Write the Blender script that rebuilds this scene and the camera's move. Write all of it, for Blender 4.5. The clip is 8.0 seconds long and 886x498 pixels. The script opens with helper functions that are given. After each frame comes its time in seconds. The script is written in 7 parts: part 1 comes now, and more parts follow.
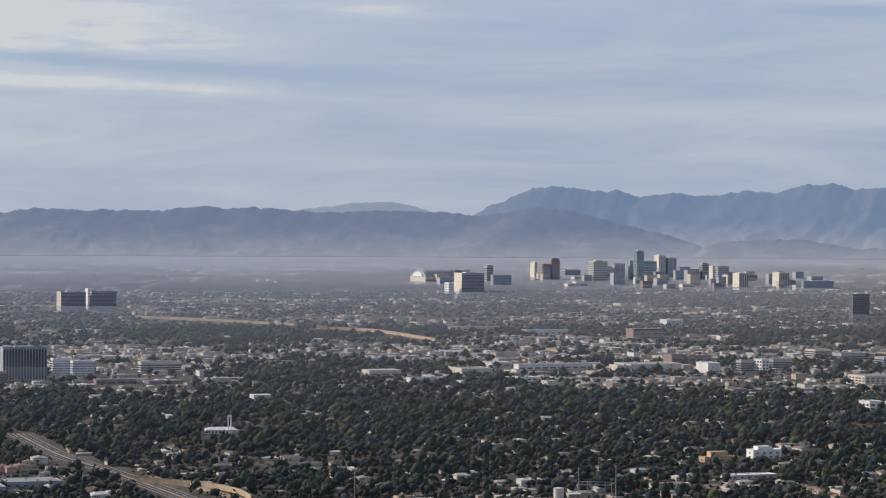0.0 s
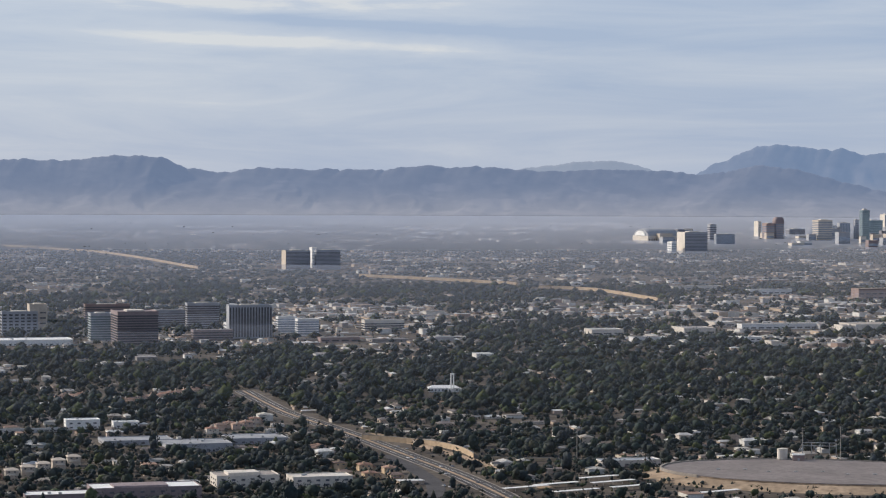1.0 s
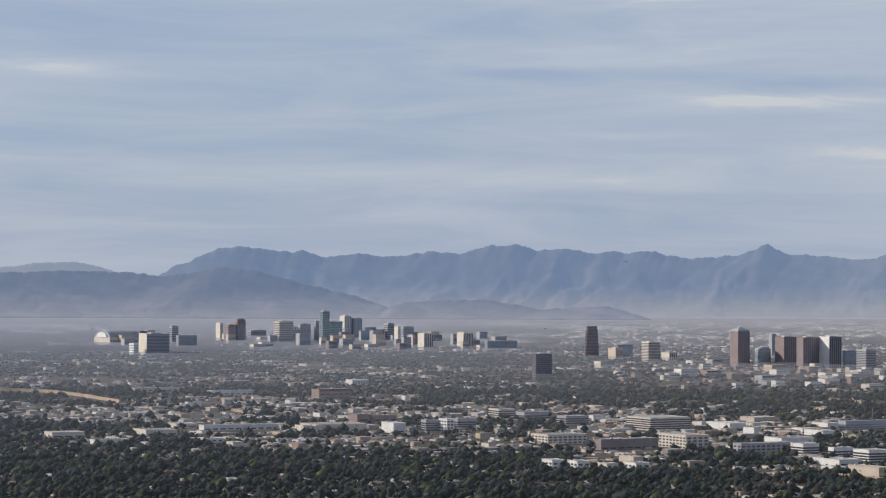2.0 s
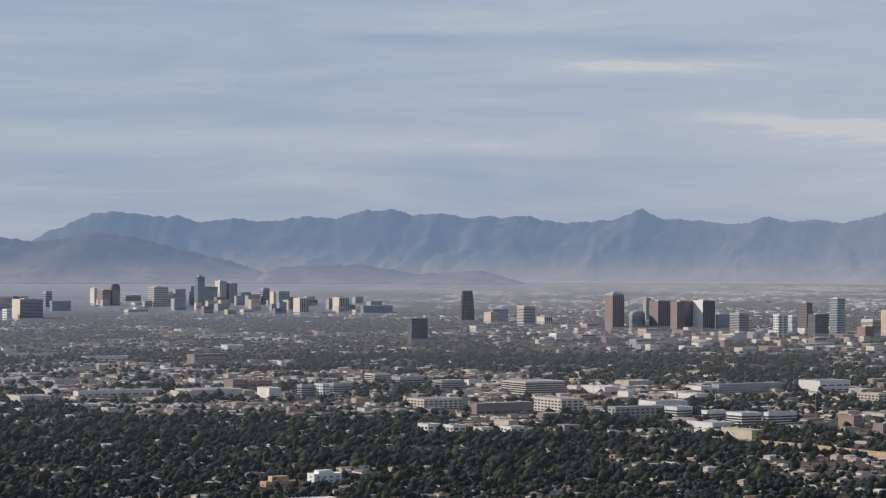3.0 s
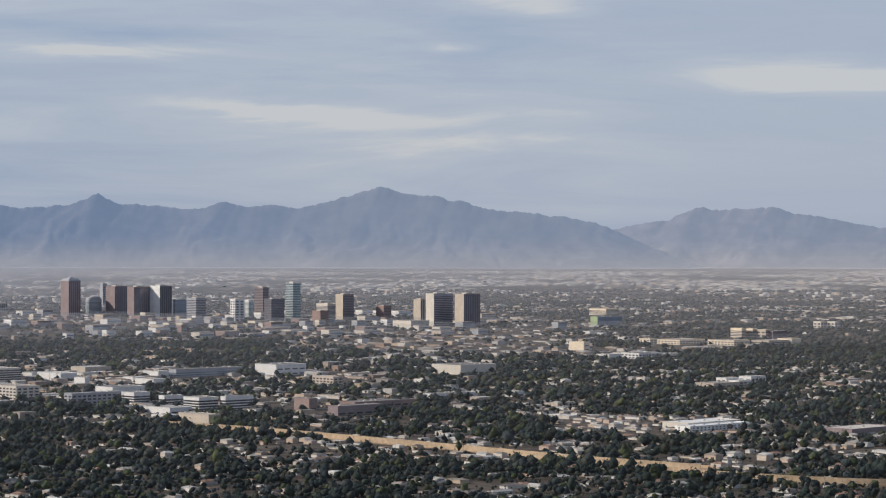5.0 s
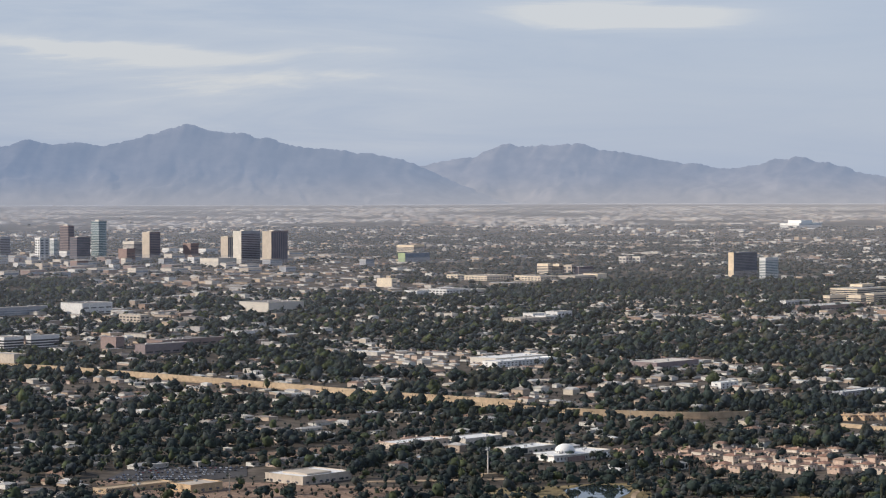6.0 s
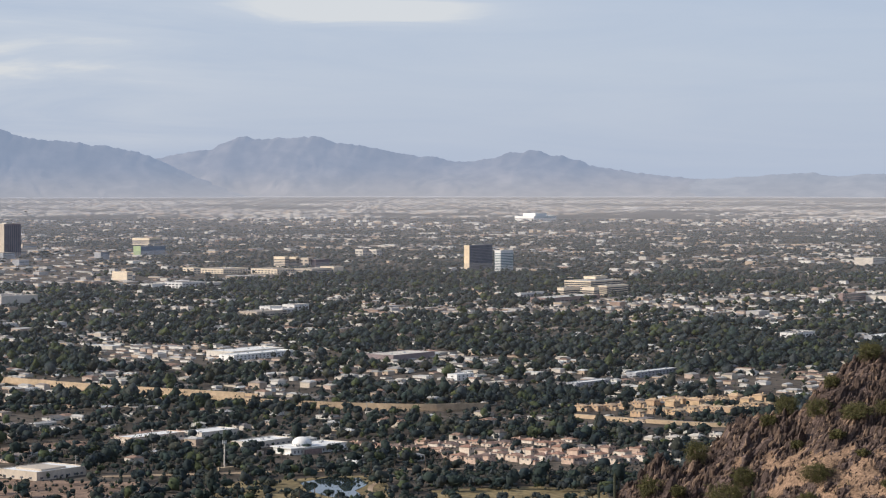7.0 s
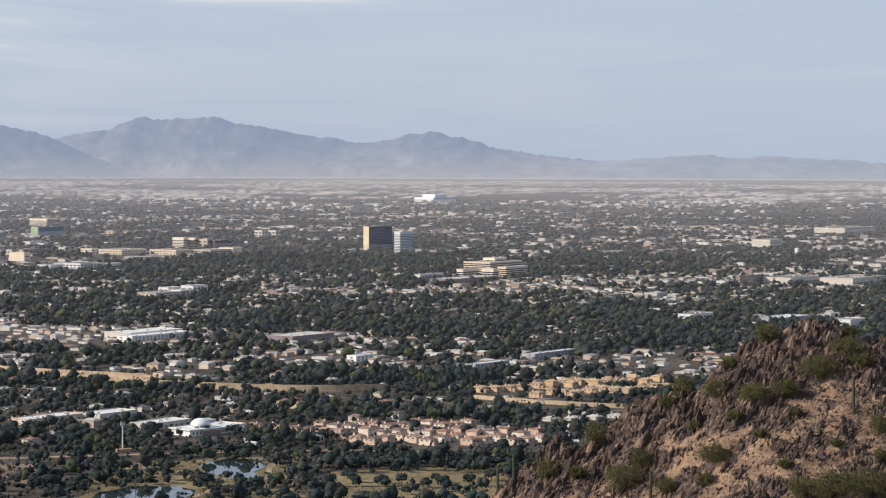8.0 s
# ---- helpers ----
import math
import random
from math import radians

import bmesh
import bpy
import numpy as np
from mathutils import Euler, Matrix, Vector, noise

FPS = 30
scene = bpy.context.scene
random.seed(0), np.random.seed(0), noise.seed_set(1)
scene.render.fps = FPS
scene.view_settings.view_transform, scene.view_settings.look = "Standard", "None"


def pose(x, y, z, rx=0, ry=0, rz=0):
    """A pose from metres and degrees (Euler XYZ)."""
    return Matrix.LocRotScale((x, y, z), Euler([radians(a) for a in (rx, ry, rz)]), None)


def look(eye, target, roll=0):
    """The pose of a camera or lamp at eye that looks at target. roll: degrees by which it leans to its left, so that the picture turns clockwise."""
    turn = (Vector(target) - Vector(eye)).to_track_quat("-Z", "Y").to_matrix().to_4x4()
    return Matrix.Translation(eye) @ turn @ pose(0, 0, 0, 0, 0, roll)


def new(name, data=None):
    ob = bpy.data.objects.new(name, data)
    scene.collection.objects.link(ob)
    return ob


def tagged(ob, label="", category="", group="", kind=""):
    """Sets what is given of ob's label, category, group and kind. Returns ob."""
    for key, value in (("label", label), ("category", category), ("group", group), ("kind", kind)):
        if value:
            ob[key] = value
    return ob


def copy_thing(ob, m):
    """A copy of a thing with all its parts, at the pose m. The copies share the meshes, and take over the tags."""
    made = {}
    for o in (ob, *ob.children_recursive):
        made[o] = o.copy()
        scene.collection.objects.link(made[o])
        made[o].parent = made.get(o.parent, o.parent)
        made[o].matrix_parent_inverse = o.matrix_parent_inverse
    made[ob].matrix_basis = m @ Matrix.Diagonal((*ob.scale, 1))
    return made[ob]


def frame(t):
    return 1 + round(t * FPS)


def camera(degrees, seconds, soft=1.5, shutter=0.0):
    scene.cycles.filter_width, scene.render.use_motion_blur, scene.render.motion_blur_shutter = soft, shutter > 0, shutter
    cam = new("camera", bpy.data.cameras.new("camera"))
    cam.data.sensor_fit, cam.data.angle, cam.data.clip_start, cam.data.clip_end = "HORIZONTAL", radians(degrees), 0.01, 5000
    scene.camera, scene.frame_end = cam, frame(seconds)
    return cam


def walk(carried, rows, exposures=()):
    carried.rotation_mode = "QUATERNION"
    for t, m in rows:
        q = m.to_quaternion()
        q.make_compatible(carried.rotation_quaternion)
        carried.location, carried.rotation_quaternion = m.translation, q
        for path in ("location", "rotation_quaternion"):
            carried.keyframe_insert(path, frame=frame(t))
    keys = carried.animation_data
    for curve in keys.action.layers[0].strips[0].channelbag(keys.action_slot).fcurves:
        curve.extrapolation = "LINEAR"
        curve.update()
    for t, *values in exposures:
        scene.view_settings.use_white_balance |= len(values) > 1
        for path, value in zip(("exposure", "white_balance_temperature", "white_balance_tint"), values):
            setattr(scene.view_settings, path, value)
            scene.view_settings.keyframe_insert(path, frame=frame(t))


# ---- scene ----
# The camera stands on a hillside trail 250 m above the plain. The view runs to 19 km, beyond
# the lens's far limit, so the whole place is built at one even scale K; places and sizes below
# are metres before scaling, set to fit the camera's view.
K = 0.23
EYE_H = 250.0
cam = camera(19.86, 8.0, soft=1.15)


def aim(yaw, pitch, roll):
    """Turned yaw degrees to the right, pitch up, rolled clockwise, at the standpoint."""
    a, b = radians(yaw), radians(pitch)
    eye = Vector((0, 0, EYE_H * K))
    return look(eye, eye + 100 * Vector((math.sin(a) * math.cos(b), math.cos(a) * math.cos(b), math.sin(b))), -roll)


walk(cam, [
    (0.0, aim(-9.928, -0.571, -0.291)),
    (0.1, aim(-11.605, -0.718, -0.279)),
    (0.3, aim(-14.319, -1.033, -0.257)),
    (0.5, aim(-15.540, -1.380, -0.106)),
    (0.7, aim(-15.810, -1.577, -0.119)),
    (0.8, aim(-15.674, -1.564, -0.135)),
    (1.0, aim(-14.955, -1.520, -0.225)),
    (1.2, aim(-13.569, -1.403, -0.350)),
    (1.3, aim(-12.478, -1.243, -0.383)),
    (1.4, aim(-11.074, -0.895, -0.436)),
    (1.5, aim(-9.205, -0.455, -0.482)),
    (1.6, aim(-7.480, -0.021, -0.425)),
    (1.7, aim(-6.058, 0.367, -0.399)),
    (1.8, aim(-4.846, 0.643, -0.330)),
    (1.9, aim(-3.739, 0.779, -0.330)),
    (2.0, aim(-2.833, 0.834, -0.329)),
    (2.2, aim(-1.201, 0.736, -0.388)),
    (2.5, aim(0.050, 0.470, -0.370)),
    (2.9, aim(0.050, 0.120, -0.270)),
    (3.3, aim(-0.215, -0.055, -0.190)),
    (3.5, aim(-0.000, -0.042, -0.173)),
    (3.7, aim(1.644, -0.009, -0.230)),
    (3.8, aim(2.839, 0.007, -0.255)),
    (3.9, aim(4.607, 0.037, -0.305)),
    (4.0, aim(5.836, 0.088, -0.355)),
    (4.1, aim(7.127, 0.058, -0.307)),
    (4.2, aim(8.102, 0.110, -0.260)),
    (4.4, aim(9.561, 0.173, -0.165)),
    (4.5, aim(10.127, 0.154, -0.118)),
    (4.7, aim(11.065, 0.118, -0.143)),
    (5.8, aim(15.474, -1.672, 0.052)),
    (6.0, aim(16.597, -1.671, 0.061)),
    (6.2, aim(17.726, -1.696, 0.035)),
    (6.5, aim(18.815, -1.761, -0.017)),
    (6.7, aim(19.840, -1.765, -0.036)),
    (6.9, aim(21.603, -1.833, -0.054)),
    (7.0, aim(22.557, -1.832, -0.064)),
    (7.1, aim(23.509, -1.861, -0.119)),
    (7.3, aim(24.776, -1.942, -0.220)),
    (7.5, aim(24.961, -2.052, -0.339)),
    (7.7, aim(24.925, -2.198, -0.290)),
    (8.0, aim(24.835, -2.251, -0.232)),
], exposures=[(0, -0.02), (0.5, 0.03), (1.0, 0.10), (1.5, 0.13), (2.1, -0.09), (3.4, -0.16), (4.5, -0.17), (6, 0.06), (8, 0.19)])

# ---- sky and sun ----
SUN_AZ, SUN_EL = -77.0, 27.0
world = bpy.data.worlds.new("sky")
scene.world = world
world.use_nodes = True
wn, wl = world.node_tree.nodes, world.node_tree.links
wn.clear()


def wnode(kind, **kw):
    n = wn.new(kind)
    for k, v in kw.items():
        n.inputs[k].default_value = v
    return n


w_out = wnode("ShaderNodeOutputWorld")
w_bg = wnode("ShaderNodeBackground", Strength=0.10)
w_sky = wnode("ShaderNodeTexSky")
w_sky.sky_type, w_sky.sun_disc = "NISHITA", False
w_sky.sun_elevation, w_sky.sun_rotation = radians(SUN_EL), radians(SUN_AZ)
w_sky.air_density, w_sky.dust_density, w_sky.ozone_density = 1.0, 1.2, 1.5
w_sky.altitude = 500
# thin high cloud drawn out in level streaks
w_tc = wnode("ShaderNodeTexCoord")
w_map = wnode("ShaderNodeMapping")
w_map.inputs["Scale"].default_value = (7.0, 7.0, 62.0)
w_map.inputs["Rotation"].default_value = (radians(0.5), radians(1.2), 0)
w_n1 = wnode("ShaderNodeTexNoise", Scale=1.0, Detail=8.0, Roughness=0.62, Distortion=0.6)
w_map2 = wnode("ShaderNodeMapping")
w_map2.inputs["Scale"].default_value = (2.2, 2.2, 20.0)
w_map2.inputs["Location"].default_value = (3.1, 0.4, 0.2)
w_n2 = wnode("ShaderNodeTexNoise", Scale=1.0, Detail=3.0)
w_add = wn.new("ShaderNodeMath")
w_add.operation = "MULTIPLY_ADD"
w_add.inputs[1].default_value = 0.72
w_ramp = wn.new("ShaderNodeValToRGB")
w_ramp.color_ramp.elements[0].position, w_ramp.color_ramp.elements[0].color = 0.60, (3.45, 4.30, 6.0, 1)
w_ramp.color_ramp.elements[1].position, w_ramp.color_ramp.elements[1].color = 0.89, (4.95, 5.50, 6.62, 1)
w_ramp.color_ramp.elements.new(0.98).color = (6.3, 6.5, 6.95, 1)
w_mix = wn.new("ShaderNodeMix")
w_mix.data_type = "RGBA"
w_sep = wn.new("ShaderNodeSeparateXYZ")
w_thin = wn.new("ShaderNodeMapRange")  # the sheet looks thickest towards the horizon
w_thin.inputs["From Min"].default_value, w_thin.inputs["From Max"].default_value = 0.10, 0.75
w_thin.inputs["To Min"].default_value, w_thin.inputs["To Max"].default_value = 0.85, 0.30
wl.new(w_tc.outputs["Generated"], w_map.inputs["Vector"])
wl.new(w_tc.outputs["Generated"], w_map2.inputs["Vector"])
wl.new(w_map.outputs["Vector"], w_n1.inputs["Vector"])
wl.new(w_map2.outputs["Vector"], w_n2.inputs["Vector"])
wl.new(w_n1.outputs["Fac"], w_add.inputs[0])
w_calm = wn.new("ShaderNodeMath")
w_calm.operation = "MULTIPLY_ADD"
w_calm.inputs[1].default_value, w_calm.inputs[2].default_value = 0.60, 0.105
wl.new(w_n2.outputs["Fac"], w_calm.inputs[0])
wl.new(w_calm.outputs[0], w_add.inputs[2])


def wmath(op, a, b=None):
    n = wn.new("ShaderNodeMath")
    n.operation = op
    for k, v in enumerate((a, b)):
        if v is None:
            continue
        if isinstance(v, (int, float)):
            n.inputs[k].default_value = v
        else:
            wl.new(v, n.inputs[k])
    return n.outputs[0]


# the drawn-out cirrus banks: bearing, height, half length, half depth (degrees), slope, strength
CIRRUS = [(-19.0, 4.7, 5.5, 0.75, -0.04, 0.30), (-18.5, 3.12, 5.5, 0.15, -0.05, 0.24), (-17.0, 3.54, 6.0, 0.14, -0.06, -0.26), (4.5, 4.18, 2.2, 0.17, -0.02, 0.30),
          (8.9, 2.8, 3.2, 0.22, -0.06, 0.28), (14.4, 5.2, 1.3, 0.34, 0.0, 0.26), (20.6, 3.62, 3.1, 0.34, -0.03, 0.33), (-11.5, 4.8, 1.8, 0.20, -0.06, 0.22), (-5.0, 2.6, 7.0, 0.30, -0.03, 0.13),
          (10.2, 2.2, 4.6, 0.22, -0.02, 0.12), (12.4, 4.3, 0.7, 0.12, 0.0, 0.20), (-0.8, 4.8, 2.2, 0.16, 0.0, -0.20), (5.6, 4.6, 2.6, 0.20, -0.03, -0.14), (0.6, 3.4, 2.4, 0.12, 0.0, 0.12)]
w_dir = wn.new("ShaderNodeSeparateXYZ")
wl.new(w_tc.outputs["Generated"], w_dir.inputs["Vector"])
w_bearing = wmath("MULTIPLY", wmath("ARCTAN2", w_dir.outputs["X"], w_dir.outputs["Y"]), 180 / math.pi)
w_height = wmath("MULTIPLY", wmath("ARCSINE", w_dir.outputs["Z"]), 180 / math.pi)
w_map3 = wnode("ShaderNodeMapping")
w_map3.inputs["Scale"].default_value = (14.0, 14.0, 110.0)
w_n3 = wnode("ShaderNodeTexNoise", Scale=1.0, Detail=6.0, Roughness=0.6, Distortion=0.8)
wl.new(w_tc.outputs["Generated"], w_map3.inputs["Vector"])
wl.new(w_map3.outputs["Vector"], w_n3.inputs["Vector"])
w_fray = wmath("MULTIPLY", wmath("SUBTRACT", w_n3.outputs["Fac"], 0.5), 2.2)
w_west = wn.new("ShaderNodeMapRange")  # the sheet is smoother towards the west
w_west.interpolation_type = "SMOOTHSTEP"
w_west.inputs["From Min"].default_value, w_west.inputs["From Max"].default_value = 11.0, 22.0
w_west.inputs["To Min"].default_value, w_west.inputs["To Max"].default_value = 1.0, 0.3
wl.new(w_bearing, w_west.inputs["Value"])
w_sum = wmath("ADD", wmath("MULTIPLY", wmath("SUBTRACT", w_add.outputs[0], 0.765), w_west.outputs["Result"]), 0.765)
for b0, h0, lx, ly, slope, power in CIRRUS:
    along = wmath("SUBTRACT", w_bearing, b0)
    up = wmath("SUBTRACT", wmath("SUBTRACT", w_height, h0), wmath("MULTIPLY", along, slope))
    ex, ey = wmath("MULTIPLY", along, 1 / lx), wmath("ADD", wmath("MULTIPLY", up, 1 / ly), w_fray)
    bell = wmath("POWER", 2.718, wmath("MULTIPLY", wmath("ADD", wmath("MULTIPLY", ex, ex), wmath("MULTIPLY", ey, ey)), -1.0))
    w_sum = wmath("ADD", w_sum, wmath("MULTIPLY", bell, power))
wl.new(w_sum, w_ramp.inputs["Fac"])
wl.new(w_ramp.outputs["Color"], w_mix.inputs["B"])
wl.new(w_tc.outputs["Generated"], w_sep.inputs["Vector"])
wl.new(w_sep.outputs["Z"], w_thin.inputs["Value"])
wl.new(w_thin.outputs["Result"], w_mix.inputs["Factor"])
wl.new(w_sky.outputs["Color"], w_mix.inputs["A"])
wl.new(w_mix.outputs["Result"], w_bg.inputs["Color"])
wl.new(w_bg.outputs["Background"], w_out.inputs["Surface"])

sun = new("sun", bpy.data.lights.new("sun", "SUN"))
sun.data.energy, sun.data.angle, sun.data.color = 4.3, radians(0.6), (1.0, 0.90, 0.77)
sa, se = radians(SUN_AZ), radians(SUN_EL)
sun.matrix_world = look((300 * math.sin(sa), 300 * math.cos(sa), 300 * math.tan(se)), (0, 0, 0))


# ---- materials ----
def material(name, colours, rough=0.8, metal=0.0, grain=3.0, stain=40.0, amount=0.25, bump=0.0, vary="island", spread=0.0):
    """A surface with grain and stains at two true sizes (metres); colours: one, or a palette from which each piece takes its own."""
    m = bpy.data.materials.new(name)
    m.use_nodes = True
    n, l = m.node_tree.nodes, m.node_tree.links
    b = n["Principled BSDF"]
    b.inputs["Roughness"].default_value, b.inputs["Metallic"].default_value = rough, metal
    if rough > 0.84:  # matt leaf, earth and plaster have almost no sheen
        b.inputs["Specular IOR Level"].default_value = 0.12
    geo = n.new("ShaderNodeNewGeometry")
    if vary == "island":
        rnd = geo.outputs["Random Per Island"]
    else:
        rnd = n.new("ShaderNodeObjectInfo").outputs["Random"]
    ramp = n.new("ShaderNodeValToRGB")
    ramp.color_ramp.interpolation = "CONSTANT"
    el = ramp.color_ramp.elements
    while len(el) < len(colours):
        el.new(0.5)
    for i, c in enumerate(colours):
        el[i].position, el[i].color = i / len(colours), (*c, 1)
    for i in range(len(colours), len(el)):
        el[i].position, el[i].color = 1.0, (*colours[-1], 1)
    l.new(rnd, ramp.inputs["Fac"])
    col = ramp.outputs["Color"]
    for size, k in ((grain, amount), (stain, amount * 0.8)):
        t = n.new("ShaderNodeTexNoise")
        t.inputs["Scale"].default_value, t.inputs["Detail"].default_value = 1 / (size * K), 3
        l.new(geo.outputs["Position"], t.inputs["Vector"])
        r = n.new("ShaderNodeMapRange")
        r.inputs["From Min"].default_value, r.inputs["From Max"].default_value = 0.3, 0.7
        r.inputs["To Min"].default_value, r.inputs["To Max"].default_value = 1 - k, 1 + k
        l.new(t.outputs["Fac"], r.inputs["Value"])
        x = n.new("ShaderNodeMix")
        x.data_type, x.blend_type = "RGBA", "MULTIPLY"
        x.inputs["Factor"].default_value = 1
        l.new(col, x.inputs["A"])
        l.new(r.outputs["Result"], x.inputs["B"])
        col = x.outputs["Result"]
        if bump and size == grain:
            bm = n.new("ShaderNodeBump")
            bm.inputs["Strength"].default_value, bm.inputs["Distance"].default_value = bump, size * K * 0.4
            l.new(t.outputs["Fac"], bm.inputs["Height"])
            l.new(bm.outputs["Normal"], b.inputs["Normal"])
    l.new(col, b.inputs["Base Color"])
    return m


M_SOIL = material("dry_soil", [(0.100, 0.084, 0.070)], 0.95, grain=14, stain=120, amount=0.42)
def leafage(name, c):
    return material(name, [c, tuple(0.82 * x for x in c), (c[0] * 1.2, c[1] * 1.15, c[2]), tuple(0.92 * x for x in c), (c[0] * 1.05, c[1] * 1.1, c[2] * 1.15)], 0.85, grain=3, stain=30, amount=0.28)


LEAVES = [leafage("dark_foliage", (0.024, 0.034, 0.037)), leafage("green_foliage", (0.030, 0.043, 0.039)), leafage("olive_foliage", (0.044, 0.049, 0.042)), leafage("grey_foliage", (0.045, 0.054, 0.057)), leafage("bright_foliage", (0.061, 0.075, 0.040))]
LEAF_SHARES = [0.33, 0.26, 0.17, 0.13, 0.11]
M_LEAF = LEAVES[1]
# foliage beyond 6 km: paler and greyer, with distance haze put into the colour
M_FARLEAF = material("hazed_foliage", [(0.046, 0.056, 0.055), (0.040, 0.051, 0.052), (0.055, 0.061, 0.054), (0.048, 0.057, 0.058)], 0.9, grain=10, stain=120, amount=0.25)
M_BARK = material("bark", [(0.12, 0.09, 0.07)], 0.9, grain=0.4, stain=3)
M_STUCCO = material("stucco", [(0.533, 0.473, 0.396), (0.619, 0.602, 0.568), (0.473, 0.378, 0.301), (0.568, 0.516, 0.464), (0.499, 0.396, 0.335), (0.671, 0.654, 0.619)], 0.9, grain=2, stain=9, amount=0.12)
M_ROOF = material("roof", [(0.197, 0.180, 0.172), (0.451, 0.435, 0.418), (0.164, 0.139, 0.123), (0.279, 0.189, 0.148), (0.344, 0.328, 0.312), (0.574, 0.566, 0.549), (0.279, 0.246, 0.221), (0.508, 0.476, 0.426)], 0.85, grain=2, stain=9, amount=0.2)
M_SHOP = material("pale_commercial_wall", [(0.56, 0.52, 0.47), (0.66, 0.64, 0.61), (0.40, 0.33, 0.28), (0.30, 0.22, 0.18), (0.45, 0.43, 0.42), (0.26, 0.24, 0.23), (0.48, 0.38, 0.29)], 0.85, grain=4, stain=18, amount=0.15)
M_SHOPROOF = material("flat_roof", [(0.44, 0.43, 0.42), (0.26, 0.24, 0.235), (0.66, 0.65, 0.64), (0.20, 0.185, 0.18), (0.33, 0.29, 0.26), (0.17, 0.155, 0.15), (0.38, 0.30, 0.25)], 0.8, grain=5, stain=18, amount=0.2)


def hazed_far_rock(name, stone, airlight, foot, rise=330.0, sand=None, blend=None):
    """Rock of the distant backdrop: bare stone, plus distance haze painted in as emission, palest towards its foot.
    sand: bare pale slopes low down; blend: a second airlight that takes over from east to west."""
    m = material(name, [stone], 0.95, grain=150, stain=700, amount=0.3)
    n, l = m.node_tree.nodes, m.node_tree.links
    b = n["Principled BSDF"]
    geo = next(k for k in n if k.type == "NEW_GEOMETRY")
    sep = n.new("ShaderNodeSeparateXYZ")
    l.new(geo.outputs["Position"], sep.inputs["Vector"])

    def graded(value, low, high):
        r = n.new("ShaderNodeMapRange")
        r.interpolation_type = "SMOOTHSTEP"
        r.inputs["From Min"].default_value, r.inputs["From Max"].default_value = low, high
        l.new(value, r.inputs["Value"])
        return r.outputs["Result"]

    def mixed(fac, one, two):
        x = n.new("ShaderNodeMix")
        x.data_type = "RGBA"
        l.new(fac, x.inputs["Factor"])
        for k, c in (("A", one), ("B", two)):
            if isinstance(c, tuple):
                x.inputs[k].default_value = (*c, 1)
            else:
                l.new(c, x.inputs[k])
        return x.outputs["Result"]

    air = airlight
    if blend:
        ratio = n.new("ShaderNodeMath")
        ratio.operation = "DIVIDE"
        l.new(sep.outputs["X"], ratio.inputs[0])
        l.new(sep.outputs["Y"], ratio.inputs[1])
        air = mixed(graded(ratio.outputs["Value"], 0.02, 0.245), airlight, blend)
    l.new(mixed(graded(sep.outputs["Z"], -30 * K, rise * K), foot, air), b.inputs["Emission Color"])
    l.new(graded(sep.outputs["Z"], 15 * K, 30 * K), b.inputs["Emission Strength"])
    if sand:
        t = n.new("ShaderNodeTexNoise")
        t.inputs["Scale"].default_value, t.inputs["Detail"].default_value = 1 / (260 * K), 5
        l.new(geo.outputs["Position"], t.inputs["Vector"])
        low = n.new("ShaderNodeMath")
        low.operation = "SUBTRACT"
        l.new(t.outputs["Fac"], low.inputs[0])
        lift = n.new("ShaderNodeMath")
        lift.operation = "MULTIPLY"
        lift.inputs[1].default_value = 0.16
        l.new(graded(sep.outputs["Z"], 40 * K, 420 * K), lift.inputs[0])
        l.new(lift.outputs["Value"], low.inputs[1])
        old = b.inputs["Base Color"].links[0].from_socket
        l.new(mixed(graded(low.outputs["Value"], 0.47, 0.62), old, sand), b.inputs["Base Color"])
    return m


# emission tones that stand in for distance haze on the ranges
FOOT_HAZE = (0.300, 0.318, 0.372)
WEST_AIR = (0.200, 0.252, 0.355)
M_MTN = hazed_far_rock("hazed_mountain_rock", (0.056, 0.049, 0.045), (0.145, 0.208, 0.330), FOOT_HAZE, 300.0, None, WEST_AIR)
M_MTN_WEST = hazed_far_rock("hazed_west_mountain_rock", (0.080, 0.068, 0.060), WEST_AIR, (0.305, 0.320, 0.368), 300.0)
M_MTN_NEAR = hazed_far_rock("hazed_near_mountain_rock", (0.046, 0.041, 0.037), (0.128, 0.174, 0.274), (0.236, 0.258, 0.324), 250.0, (0.080, 0.070, 0.063))
M_MTN_FAR = hazed_far_rock("hazed_far_mountain_rock", (0.07, 0.065, 0.06), (0.240, 0.288, 0.380), (0.290, 0.312, 0.372))


# ---- helpers for building ----
GRID = 31.0  # the street grid's turn


def spot(az, d, z=0.0):
    """The place (true metres) d out from the standpoint in the direction az."""
    return Vector((d * math.sin(radians(az)), d * math.cos(radians(az)), z))


